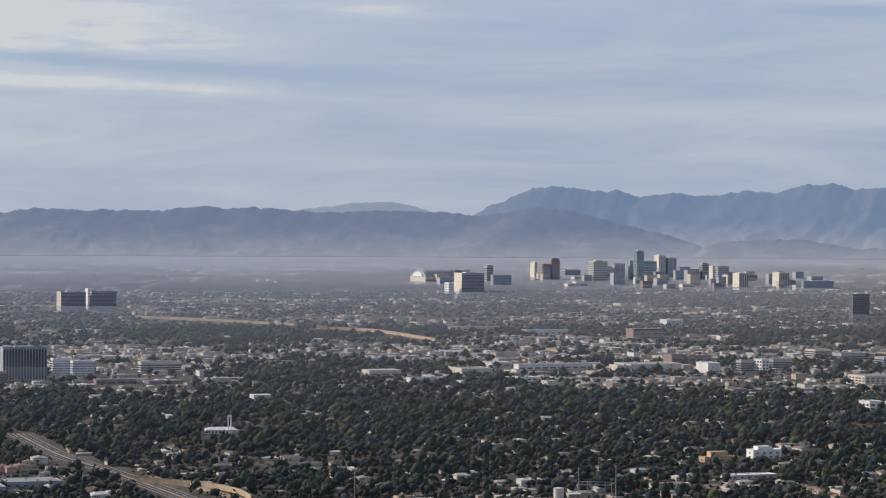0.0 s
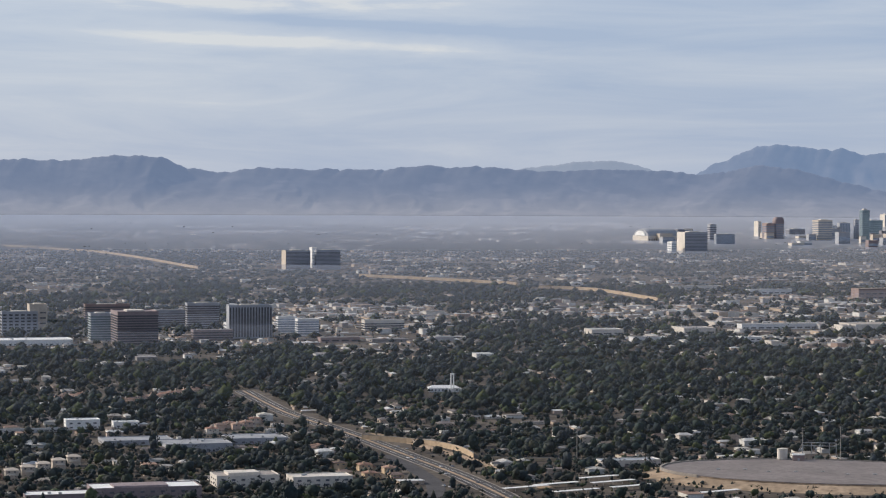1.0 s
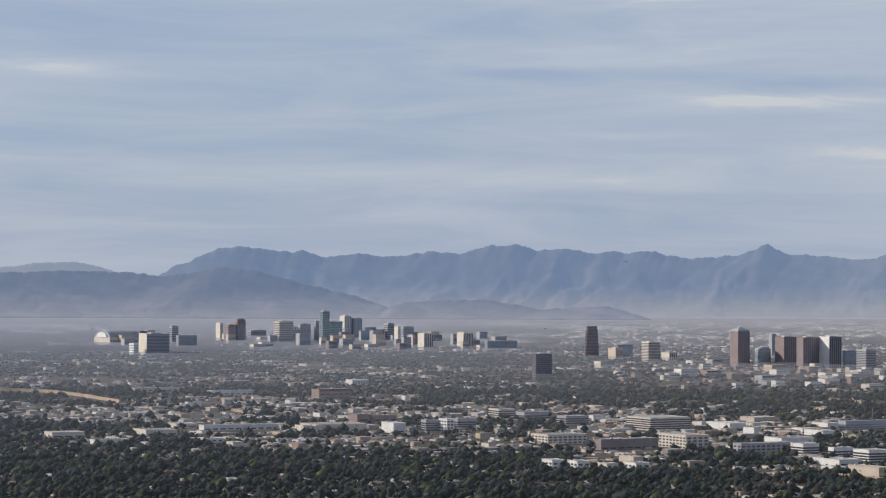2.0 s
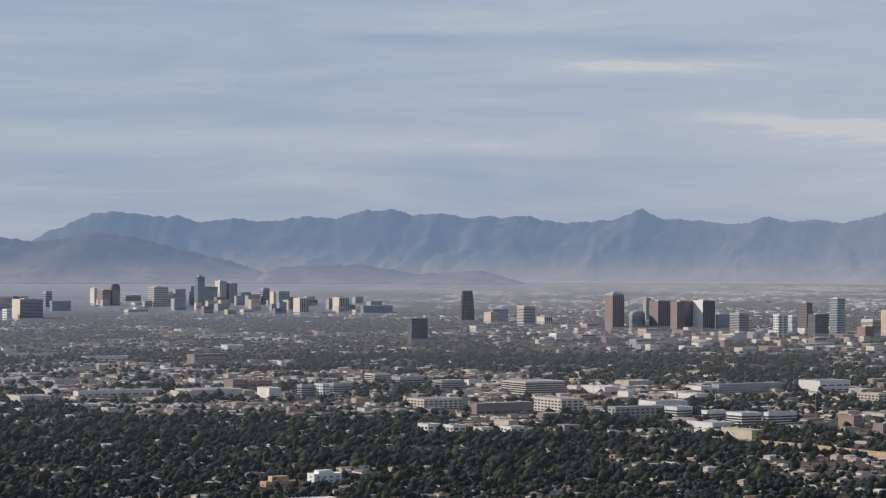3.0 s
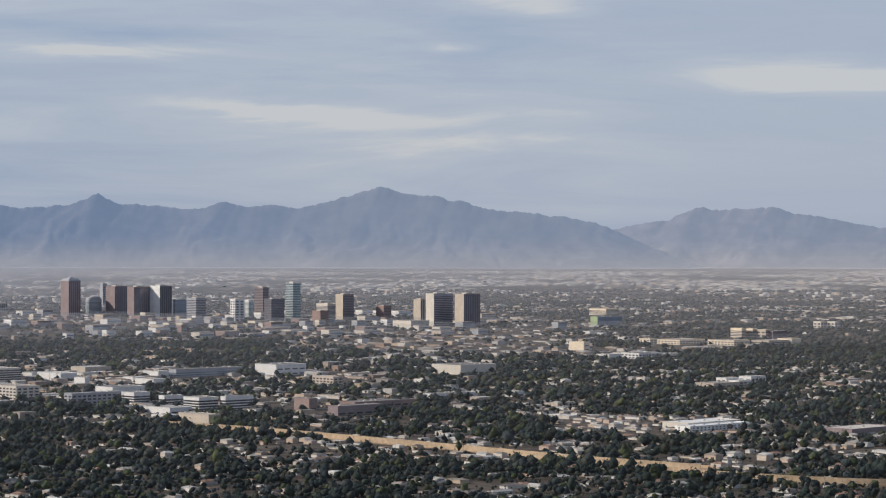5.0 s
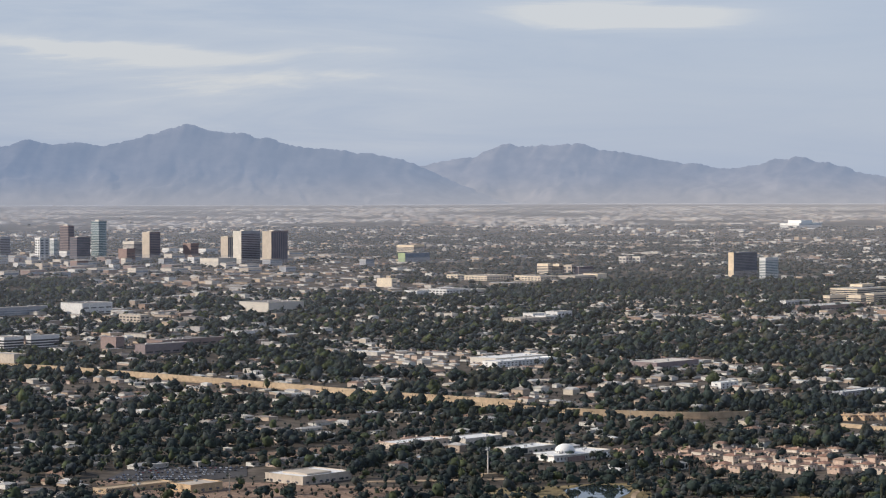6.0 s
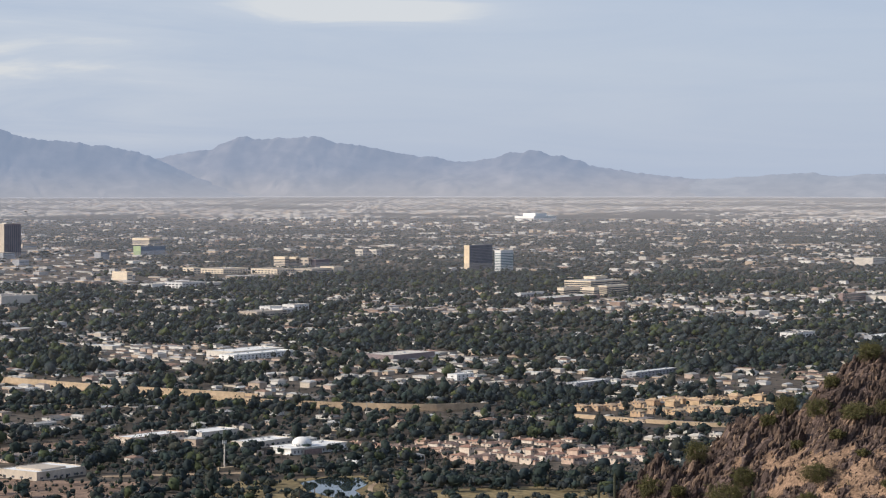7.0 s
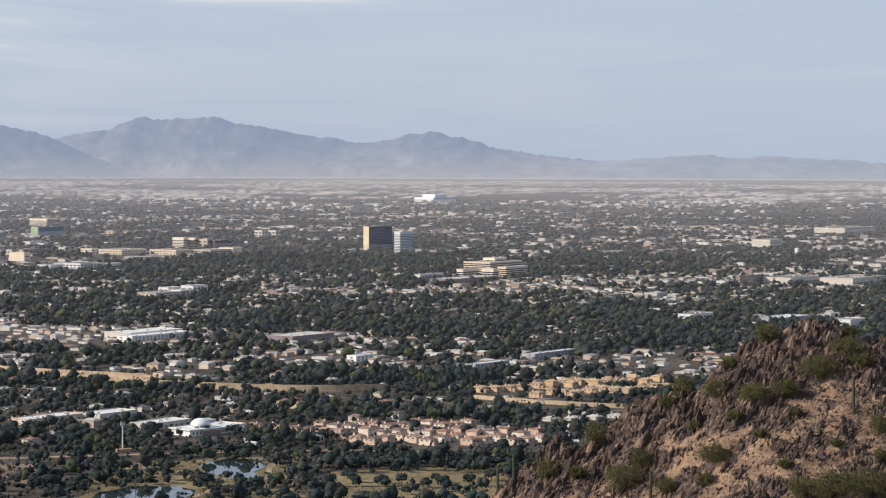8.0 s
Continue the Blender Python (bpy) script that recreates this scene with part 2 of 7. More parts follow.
class Shell:
    """Collects faces (true metres), then becomes one mesh."""

    def __init__(self):
        self.v, self.f, self.s = [], [], []

    def face(self, pts, s=0):
        i = len(self.v)
        self.v += [tuple(p) for p in pts]
        self.f.append(tuple(range(i, i + len(pts))))
        self.s.append(s)
        return self

    def solid(self, rings, s=0, cap=True, bottom=False):
        """Joins equal rings of points, from below upwards."""
        i, n = len(self.v), len(rings[0])
        for r in rings:
            self.v += [tuple(p) for p in r]
        for k in range(len(rings) - 1):
            for j in range(n):
                a, b = i + k * n + j, i + k * n + (j + 1) % n
                self.f.append((a, b, b + n, a + n))
                self.s.append(s)
        if cap:
            self.f.append(tuple(i + (len(rings) - 1) * n + j for j in range(n)))
            self.s.append(s)
        if bottom:
            self.f.append(tuple(i + n - 1 - j for j in range(n)))
            self.s.append(s)
        return self

    def box(self, x0, x1, y0, y1, z0, z1, s=0, bottom=True):
        q = ((x0, y0), (x1, y0), (x1, y1), (x0, y1))
        return self.solid([[(x, y, z) for x, y in q] for z in (z0, z1)], s, True, bottom)

    def gable(self, x0, x1, y0, y1, z0, rise, eave=0.5, s=0):
        """A roof with its ridge along x, hipped a little at the ends."""
        x0, x1, y0, y1 = x0 - eave, x1 + eave, y0 - eave, y1 + eave
        m, h = (y0 + y1) / 2, (y1 - y0) * 0.3
        i = len(self.v)
        self.v += [(x0, y0, z0), (x1, y0, z0), (x1, y1, z0), (x0, y1, z0), (x0 + h, m, z0 + rise), (x1 - h, m, z0 + rise)]
        self.f += [(i, i + 1, i + 5, i + 4), (i + 2, i + 3, i + 4, i + 5), (i + 3, i, i + 4), (i + 1, i + 2, i + 5), (i + 3, i + 2, i + 1, i)]
        self.s += [s] * 5
        return self

    def tube(self, x, y, z0, z1, r0, r1, n=8, s=0):
        ring = [(math.cos(2 * math.pi * k / n), math.sin(2 * math.pi * k / n)) for k in range(n)]
        return self.solid([[(x + r * c, y + r * q, z) for c, q in ring] for z, r in ((z0, r0), (z1, r1))], s, True, True)

    def mesh(self, name, mats, smooth=False):
        me = bpy.data.meshes.new(name)
        me.from_pydata([(a * K, b * K, c * K) for a, b, c in self.v], [], self.f)
        for m in mats:
            me.materials.append(m)
        if len(mats) > 1:
            me.polygons.foreach_set("material_index", self.s)
        if smooth:
            me.polygons.foreach_set("use_smooth", [True] * len(me.polygons))
        me.update()
        return me


def at(ob, place, turn=0.0):
    ob.location = Vector(place) * K
    ob.rotation_euler = (0, 0, radians(turn))
    return ob


def thing(name, place, turn=0.0, label="", category="", group="", kind="", data=None):
    return tagged(at(new(name, data), place, turn), label, category, group, kind)


def part(name, shell, mats, parent, label=""):
    ob = new(name, shell if isinstance(shell, bpy.types.Mesh) else shell.mesh(name, mats if isinstance(mats, (list, tuple)) else [mats]))
    ob.parent = parent
    return tagged(ob, label)


def big_mesh(name, verts, faces, mats, slots=None, smooth=False):
    """One mesh from numpy arrays of triangles (true metres)."""
    me = bpy.data.meshes.new(name)
    nv, nf = len(verts), len(faces)
    me.vertices.add(nv)
    me.vertices.foreach_set("co", (np.asarray(verts, np.float32) * K).ravel())
    me.loops.add(nf * 3)
    me.loops.foreach_set("vertex_index", np.asarray(faces, np.int32).ravel())
    me.polygons.add(nf)
    me.polygons.foreach_set("loop_start", np.arange(0, nf * 3, 3, dtype=np.int32))
    for m in mats:
        me.materials.append(m)
    if slots is not None:
        me.polygons.foreach_set("material_index", np.asarray(slots, np.int32))
    me.polygons.foreach_set("use_smooth", np.full(nf, smooth))
    me.update(calc_edges=True)
    me.validate()
    return me


def strew(verts, faces, places, turns, scales):
    """Copies of one triangle model: all vertices and faces as arrays."""
    n, nv = len(places), len(verts)
    c, s = np.cos(turns), np.sin(turns)
    v = verts[None] * scales[:, None, :]
    x = v[..., 0] * c[:, None] - v[..., 1] * s[:, None] + places[:, None, 0]
    y = v[..., 0] * s[:, None] + v[..., 1] * c[:, None] + places[:, None, 1]
    z = v[..., 2] + places[:, None, 2]
    f = faces[None] + (np.arange(n) * nv)[:, None, None]
    return np.stack([x, y, z], -1).reshape(-1, 3), f.reshape(-1, 3)


def joined(pieces):
    vs, fs, ss, k = [], [], [], 0
    for v, f, s in pieces:
        vs.append(v)
        fs.append(f + k)
        ss.append(s)
        k += len(v)
    return np.concatenate(vs), np.concatenate(fs), np.concatenate(ss)


def tri(shell):
    """A shell as triangle arrays."""
    f, s = [], []
    for q, k in zip(shell.f, shell.s):
        for j in range(1, len(q) - 1):
            f.append((q[0], q[j], q[j + 1]))
            s.append(k)
    return np.array(shell.v, float), np.array(f), np.array(s)


# ---- ground ----
def ground():
    n, rings = 96, (0, 400, 1200, 2500, 4000, 6000, 9000, 13000, 17000, 21000)
    sh = Shell()
    sh.v = [(0, 0, 0)] + [(r * math.cos(2 * math.pi * j / n), r * math.sin(2 * math.pi * j / n), 0) for r in rings[1:] for j in range(n)]
    for j in range(n):
        sh.f.append((0, 1 + j, 1 + (j + 1) % n))
        for k in range(len(rings) - 2):
            a, b = 1 + k * n + j, 1 + k * n + (j + 1) % n
            sh.f.append((a, a + n, b + n, b))
    sh.s = [0] * len(sh.f)
    thing("ground", (0, 0, 0), 0, "flat dry sandy desert plain with patches of gravel", "ground", kind="structure", data=sh.mesh("ground", [M_SOIL]))


ground()


# ---- mountains ----
def ridge_height(knots, a):
    xs = [k[0] for k in knots]
    if a <= xs[0] or a >= xs[-1]:
        return knots[0][1] if a <= xs[0] else knots[-1][1]
    return float(np.interp(a, xs, [k[1] for k in knots]))


def mountain(name, label, crest, dist, depth, ends, seed, rugged=1.0, rock=None):
    """A range seen broadside: crest gives elevation angles of its main summits and saddles by direction."""
    a0, a1 = crest[0][0] - ends[0], crest[-1][0] + ends[1]
    na, nr = int((a1 - a0) / 0.05), 40
    sh = Shell()
    for i in range(na + 1):
        a = a0 + (a1 - a0) * i / na
        fade = 1.0
        if a < crest[0][0] and ends[0]:
            fade = (a - a0) / ends[0]
        if a > crest[-1][0] and ends[1]:
            fade = min(fade, (a1 - a) / ends[1])
        fade = max(fade, 0.0)
        for j in range(nr + 1):
            u = j / nr
            below = max(0.0, 0.72 - u)
            lean = a + below * (1.5 + 1.6 * noise.noise(Vector((a * 0.7, u * 2.0, seed + 3))))  # ribs run slantwise down from the crest
            top = fade * (EYE_H + dist * math.tan(radians(ridge_height(crest, lean))))
            jag = dist * math.tan(radians(0.055 * rugged * noise.fractal(Vector((lean * 3.1, seed, below)), 0.55, 2.1, 7) + 0.010))
            w = 1 - abs(u - 0.72) / (0.72 if u < 0.72 else 0.28)
            d = dist + depth * (u - 0.72)
            run = a + 1.3 * (0.72 - u) + 1.5 * noise.noise(Vector((a * 0.33, u * 2.2, seed))) + 0.4 * noise.noise(Vector((a * 2.0, u * 8.0, seed)))
            gully = noise.ridged_multi_fractal(Vector((run * 0.72, u * 1.1, seed)), 0.8, 2.1, 4, 1.0, 2.0) - 1.05
            gully *= 0.45 + 1.2 * max(0.0, 0.3 + noise.noise(Vector((a * 0.8 + 3 * u, u * 2.4, seed + 40))))  # deep in places, smooth in others
            gully += 0.16 * noise.fractal(Vector((a * 2.6, u * 5.0, seed + 5)), 0.8, 2.1, 5)
            spur = noise.noise(Vector((a * 0.45, u * 1.3, seed + 20)))
            body = w ** (1.35 + 0.5 * spur)
            z = top * (body + 0.135 * rugged * gully * (1 - body) * min(1, body * 4))
            if u < 0.72:
                z = min(z, top * (0.3 + 0.7 * w))
            z += jag * w ** 7 * fade
            sh.v.append(tuple(spot(a, d, max(z, -40 if w < 0.02 else 0))))
    m = nr + 1
    for i in range(na):
        for j in range(nr):
            sh.f.append((i * m + j, (i + 1) * m + j, (i + 1) * m + j + 1, i * m + j + 1))
    sh.s = [0] * len(sh.f)
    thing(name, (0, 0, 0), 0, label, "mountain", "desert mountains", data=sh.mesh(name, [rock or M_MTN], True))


CREST_SOUTH = [(-9.19, 0.27), (-8.69, 0.49), (-8.06, 0.78), (-7.56, 0.91), (-6.93, 0.84), (-6.30, 0.77), (-5.98, 0.79), (-5.47, 0.66), (-4.71, 0.76), (-4.27, 0.67), (-3.82, 0.71), (-3.19, 0.79), (-2.36, 0.77), (-1.84, 0.94), (-1.33, 0.96), (-0.89, 0.92), (-0.57, 0.81), (-0.05, 0.90), (0.65, 0.78), (0.97, 0.84), (1.35, 0.77), (1.80, 0.86), (2.25, 0.74), (2.76, 0.67), (3.91, 0.77), (4.48, 1.01), (4.92, 0.78), (5.94, 0.74), (6.45, 0.66), (6.82, 0.69), (7.26, 0.82), (7.83, 0.72), (8.33, 0.77), (8.96, 0.69)]
CREST_SUMMIT = [(8.92, 0.69), (9.56, 0.83), (9.95, 0.93), (10.33, 1.06), (10.82, 1.22), (11.35, 1.05), (11.99, 0.96), (12.63, 0.86), (13.27, 0.68), (13.91, 0.62), (14.80, 0.53), (15.69, 0.38), (16.07, 0.22)]
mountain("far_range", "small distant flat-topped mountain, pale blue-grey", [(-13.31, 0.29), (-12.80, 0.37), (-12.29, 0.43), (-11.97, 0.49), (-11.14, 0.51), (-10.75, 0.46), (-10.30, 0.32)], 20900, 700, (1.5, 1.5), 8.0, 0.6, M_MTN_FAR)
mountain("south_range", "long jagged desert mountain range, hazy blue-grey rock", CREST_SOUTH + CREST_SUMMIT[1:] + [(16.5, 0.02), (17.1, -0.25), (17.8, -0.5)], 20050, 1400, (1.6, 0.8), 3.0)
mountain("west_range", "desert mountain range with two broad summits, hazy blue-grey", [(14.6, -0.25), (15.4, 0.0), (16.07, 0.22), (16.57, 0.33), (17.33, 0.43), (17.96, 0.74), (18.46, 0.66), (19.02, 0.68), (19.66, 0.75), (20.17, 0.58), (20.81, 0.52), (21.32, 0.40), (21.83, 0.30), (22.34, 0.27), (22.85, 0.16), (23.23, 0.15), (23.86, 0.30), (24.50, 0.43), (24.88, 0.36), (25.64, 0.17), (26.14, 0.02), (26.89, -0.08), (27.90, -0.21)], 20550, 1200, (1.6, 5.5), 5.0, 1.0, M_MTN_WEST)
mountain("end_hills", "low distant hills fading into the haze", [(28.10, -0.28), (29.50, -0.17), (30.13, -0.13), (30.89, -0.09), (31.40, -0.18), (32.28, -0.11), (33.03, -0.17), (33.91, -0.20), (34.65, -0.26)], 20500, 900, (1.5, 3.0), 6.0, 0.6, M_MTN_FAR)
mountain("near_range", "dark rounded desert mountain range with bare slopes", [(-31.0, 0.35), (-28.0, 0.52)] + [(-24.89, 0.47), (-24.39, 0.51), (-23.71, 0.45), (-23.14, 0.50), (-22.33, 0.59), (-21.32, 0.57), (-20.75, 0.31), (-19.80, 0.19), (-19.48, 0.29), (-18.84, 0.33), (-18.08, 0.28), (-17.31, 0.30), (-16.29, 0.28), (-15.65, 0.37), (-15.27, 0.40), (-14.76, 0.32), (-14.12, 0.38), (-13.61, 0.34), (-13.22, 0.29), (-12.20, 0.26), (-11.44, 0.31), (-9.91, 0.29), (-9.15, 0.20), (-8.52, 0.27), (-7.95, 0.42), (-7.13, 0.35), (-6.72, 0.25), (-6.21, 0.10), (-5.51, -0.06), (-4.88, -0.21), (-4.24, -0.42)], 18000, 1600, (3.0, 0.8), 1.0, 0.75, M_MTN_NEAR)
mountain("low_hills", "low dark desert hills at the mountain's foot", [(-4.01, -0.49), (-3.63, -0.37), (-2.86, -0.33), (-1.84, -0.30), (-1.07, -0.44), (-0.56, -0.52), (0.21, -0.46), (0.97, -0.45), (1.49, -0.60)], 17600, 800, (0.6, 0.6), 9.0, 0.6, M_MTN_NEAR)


# ---- keep-clear areas ----
CLEAR = []


def keep_clear(az, d, r, front=0.0):
    """No strewn trees or houses within r of the place, nor in a strip of length front before it."""
    CLEAR.append((math.sin(radians(az)), math.cos(radians(az)), d, r, front))


NO_HOUSES = [(15.0, 27.6, 0, 2110), (9.0, 15.5, 0, 2170), (24.5, 40.0, 0, 2050)]


def house_mask(p):
    a, d = np.degrees(np.arctan2(p[:, 0], p[:, 1])), np.hypot(p[:, 0], p[:, 1])
    ok = open_mask(p)
    for a0, a1, d0, d1 in NO_HOUSES:
        ok &= ~((a > a0) & (a < a1) & (d > d0) & (d < d1))
    return ok


def open_mask(p, hard=False):
    """Which places are free; hard: only the footprints themselves count, so low shrubs may stand before a building."""
    ok = np.ones(len(p), bool)
    for s, c, d, r, front in CLEAR:
        along = p[:, 0] * s + p[:, 1] * c
        across = p[:, 0] * c - p[:, 1] * s
        gap = np.where(along > d, along - d, np.maximum(d - (0 if hard else front) - along, 0))
        ok &= gap ** 2 + across ** 2 > r * r * (0.7 if hard else 1.0)
    return ok


# ---- towers ----
M_DECK = material("flat_roof_felt", [(0.406, 0.390, 0.374), (0.296, 0.281, 0.273), (0.515, 0.507, 0.491), (0.359, 0.320, 0.281), (0.234, 0.218, 0.211)], 0.85, grain=4, stain=16, amount=0.18, vary="object")
M_CONC = material("pale_concrete", [(0.62, 0.58, 0.54)], 0.85, grain=3, stain=20, amount=0.12, vary="object")
WALLS = {
    "cream": (0.60, 0.55, 0.49), "white": (0.70, 0.69, 0.68), "grey": (0.34, 0.35, 0.38), "dark": (0.22, 0.22, 0.25),
    "tan": (0.50, 0.43, 0.36), "gold": (0.72, 0.58, 0.42), "green": (0.34, 0.42, 0.25), "brown": (0.245, 0.195, 0.20), "red": (0.27, 0.195, 0.18),
    "butter": (0.77, 0.65, 0.50),
}
# Pane tones are lifted as a stand-in for distance haze; near dark glass uses ink.
GLASSES = {"blue": (0.30, 0.35, 0.43), "dark": (0.20, 0.205, 0.24), "teal": (0.24, 0.31, 0.34), "ink": (0.12, 0.12, 0.135)}
M_WALL = {k: material(k + "_facade", [c], 0.8, grain=3, stain=18, amount=0.12, vary="object") for k, c in WALLS.items()}
M_PANE = {k: material(k + "_glazing", [c], 0.2, 0.45, grain=6, stain=25, amount=0.2, vary="object") for k, c in GLASSES.items()}


def ring_mesh(wx, wy, h, out=0.25):
    """A band of glazing that runs round a block."""
    sh = Shell()
    sh.box(-wx / 2 - out, wx / 2 + out, -wy / 2 - out, wy / 2 + out, 0, h)
    return sh


def tower(label, az, d, width, h, lit, style, wall, pane):
    """A building of a visible width, of which the fraction lit is its sunny east end."""
    phi = radians(az + GRID)
    wy, wx = max(lit * width / math.sin(phi), 8), max((1 - lit) * width / math.cos(phi), 8)
    if lit < 0.12:
        wy = 22
    base = spot(az, d + 0.5 * (wx * math.sin(phi) + wy * math.cos(phi)))
    top = thing("office_tower" if h > 45 else "office_block", base, GRID, label, "building")
    keep_clear(az, d, max(width * 0.5, 8) + 5, 14 if h > 30 else 8)
    # beyond 5600 m dark panes keep the paler tone with haze painted in
    W, G = M_WALL[wall], M_PANE["ink" if pane == "dark" and d < 5600 else pane]
    hx, hy = wx / 2, wy / 2
    body = Shell()
    if style == "curved":
        n = 14
        rings = []
        for k in range(9):
            u = k / 8
            s = 1 - 0.28 * u ** 2.5
            rings.append([(hx * math.cos(2 * math.pi * j / n) * s, hy * 1.3 * math.sin(2 * math.pi * j / n) * s, h * u) for j in range(n)])
        body.solid(rings)
    elif style == "round":
        n = 16
        rings = [[(hx * math.copysign(abs(math.cos(2 * math.pi * j / n)) ** 0.6, math.cos(2 * math.pi * j / n)) * s, hy * math.copysign(abs(math.sin(2 * math.pi * j / n)) ** 0.6, math.sin(2 * math.pi * j / n)) * s, z) for j in range(n)] for z, s in ((0, 1), (h * 0.86, 1), (h * 0.94, 0.9), (h, 0.68))]
        body.solid(rings)
    else:
        body.box(-hx, hx, -hy, hy, 0, h)
    part("body", body, W if style != "glass" else G, top)
    if style == "pyramid":
        pyr = Shell().solid([[(x * s, y * s, z) for x, y in ((-hx, -hy), (hx, -hy), (hx, hy), (-hx, hy))] for z, s in ((h, 1.0), (h + 5, 0.86), (h + 13, 0.15))])
        part("pyramid_roof", pyr, M_WALL["grey"], top, "stepped grey pyramid roof")
        style = "ribs"
    elif style not in ("curved", "round"):
        rim, lip = Shell(), 1.4 if h > 32 else 0.7
        rim.box(-hx - 0.4, hx + 0.4, -hy - 0.4, -hy + 0.5, h, h + lip).box(-hx - 0.4, hx + 0.4, hy - 0.5, hy + 0.4, h, h + lip)
        rim.box(-hx - 0.4, -hx + 0.5, -hy + 0.5, hy - 0.5, h, h + lip).box(hx - 0.5, hx + 0.4, -hy + 0.5, hy - 0.5, h, h + lip)
        part("parapet", rim, M_WALL["white"] if wall == "white" else W, top)
        if h > 32:
            plant = Shell().box(-hx * 0.45, hx * 0.4, -hy * 0.45, hy * 0.5, h, h + max(2.5, h * 0.045))
            part("plant_room", plant, M_WALL["cream"], top, "pale rooftop plant room")
        else:
            deck = part("roof", Shell().box(-hx + 0.6, hx - 0.6, -hy + 0.6, hy - 0.6, h, h + 0.2), M_DECK, top)
            rr = random.Random(int(d + width))
            for k in range(max(1, int(wx / 22))):
                x, y, e = rr.uniform(-0.8, 0.8) * hx, rr.uniform(-0.6, 0.6) * hy, rr.uniform(0.9, 2.0)
                part("roof_unit", Shell().box(x - e, x + e, y - 1.1, y + 1.1, h + 0.2, h + 0.6 + e), M_CONC, deck)
    if "end" in label.split() or "-ended" in label:
        tone = next((k for k in ("white", "cream", "gold", "green") if k in label), "tan")
        part("end_wall", Shell().box(-hx - 0.6, -hx - 0.05, -hy - 0.4, hy + 0.4, 0, h + 1.5), M_WALL[tone], top, tone + " blank end wall")
    storey = 3.8 if h < 60 else (5.0 if d < 9000 else 7.6)
    if style in ("bands", "glass", "curved", "round"):
        n = max(1, int((h - 3) / storey))
        if style == "glass":
            fin = Shell().box(-hx - 0.3, hx + 0.3, -hy - 0.3, hy + 0.3, 0, 0.7)
            me, nm = fin.mesh("spandrel", [W]), "spandrel"
        elif style in ("curved", "round"):
            k = 1.012
            fin = Shell()
            nn = 14 if style == "curved" else 16
            if style == "curved":
                ring = [(hx * k * math.cos(2 * math.pi * j / nn), hy * 1.3 * k * math.sin(2 * math.pi * j / nn)) for j in range(nn)]
            else:
                ring = [(hx * k * math.copysign(abs(math.cos(2 * math.pi * j / nn)) ** 0.6, math.cos(2 * math.pi * j / nn)), hy * k * math.copysign(abs(math.sin(2 * math.pi * j / nn)) ** 0.6, math.sin(2 * math.pi * j / nn))) for j in range(nn)]
            fin.solid([[(x, y, z) for x, y in ring] for z in (0, storey * 0.5)], 0, True, True)
            me, nm = fin.mesh("window_band", [G]), "window_band"
            n = int(n * 0.82) if style == "round" else n
        else:
            me, nm = ring_mesh(wx, wy, storey * (0.62 if d < 5200 else 0.5)).mesh("window_band", [G]), "window_band"
        for i in range(n):
            o = part(nm, me, None, top)
            o.location.z = (2.2 + i * storey) * K
            if style == "curved":
                s = 1 - 0.28 * ((2.2 + i * storey) / h) ** 2.5
                o.scale = (s, s, 1)
    elif style == "ribs":
        for (w, face) in ((wx, 0),):
            n = max(2, int(w / (7.0 if d > 6500 else 4.5)))
            g = w / n
            sh = Shell().box(-g * 0.28, g * 0.28, -0.3, 0.3, 2.5, h - 2.5)
            me = sh.mesh("window_strip", [G])
            for i in range(n):
                o = part("window_strip", me, None, top)
                t = (-w / 2 + g * (i + 0.5)) * K
                if face == 0:
                    o.location = (t, -hy * K, 0)
                else:
                    o.location = (-hx * K, t, 0)
                    o.rotation_euler = (0, 0, radians(90))
    elif style == "grid":
        rows = max(2, int(h / (5.0 if d < 6000 else 8.0)))
        for (w, face) in ((wx, 0), (wy, 1)):
            n = max(2, int(w / (9.0 if d < 6000 else 13.0)))
            g, rise = w / n, (h - 2) / rows
            sh = Shell().box(-g * 0.3, g * 0.3, -0.25, 0.25, 0, rise * 0.5)
            me = sh.mesh("window", [G])
            for i in range(n):
                for r in range(rows):
                    o = part("window", me, None, top)
                    t = (-w / 2 + g * (i + 0.5)) * K
                    z = (1.4 + rise * r) * K
                    if face == 0:
                        o.location = (t, -hy * K, z)
                    else:
                        o.location = (-hx * K, t, z)
                        o.rotation_euler = (0, 0, radians(90))
    else:
        n = max(1, int(wx / 14))
        g = wx / n
        me = Shell().box(-g * 0.35, g * 0.35, -0.2, 0.2, 0, min(2.2, h * 0.3)).mesh("window", [G])
        for i in range(n):
            for r in range(max(1, int(h / 9))):
                o = part("window", me, None, top)
                o.location = ((-wx / 2 + g * (i + 0.5)) * K, -hy * K, (1.5 + 8.5 * r) * K)
    return top


tower("broad slab office tower, cream end and blue-grey glass", -9.33, 8857, 106, 77, 0.26, "bands", "grey", "dark")
tower("white mid-rise apartment block", -9.79, 8844, 31, 43, 0.50, "grid", "white", "blue")
tower("slim grey office tower with a wider crown", -8.89, 10542, 37, 77, 0.30, "bands", "grey", "dark")
tower("blue-grey glass office block", -8.61, 9900, 81, 50, 0.12, "bands", "grey", "blue")
tower("narrow cream concrete tower", -7.87, 11337, 32, 78, 0.60, "plain", "cream", "dark")
tower("brown-red brick office tower", -7.63, 10908, 53, 77, 0.35, "bands", "red", "blue")
tower("brown office tower with a rounded top", -7.41, 10919, 60, 104, 0.30, "round", "brown", "blue")
tower("low grey office block", -7.03, 11865, 89, 37, 0.20, "bands", "grey", "dark")
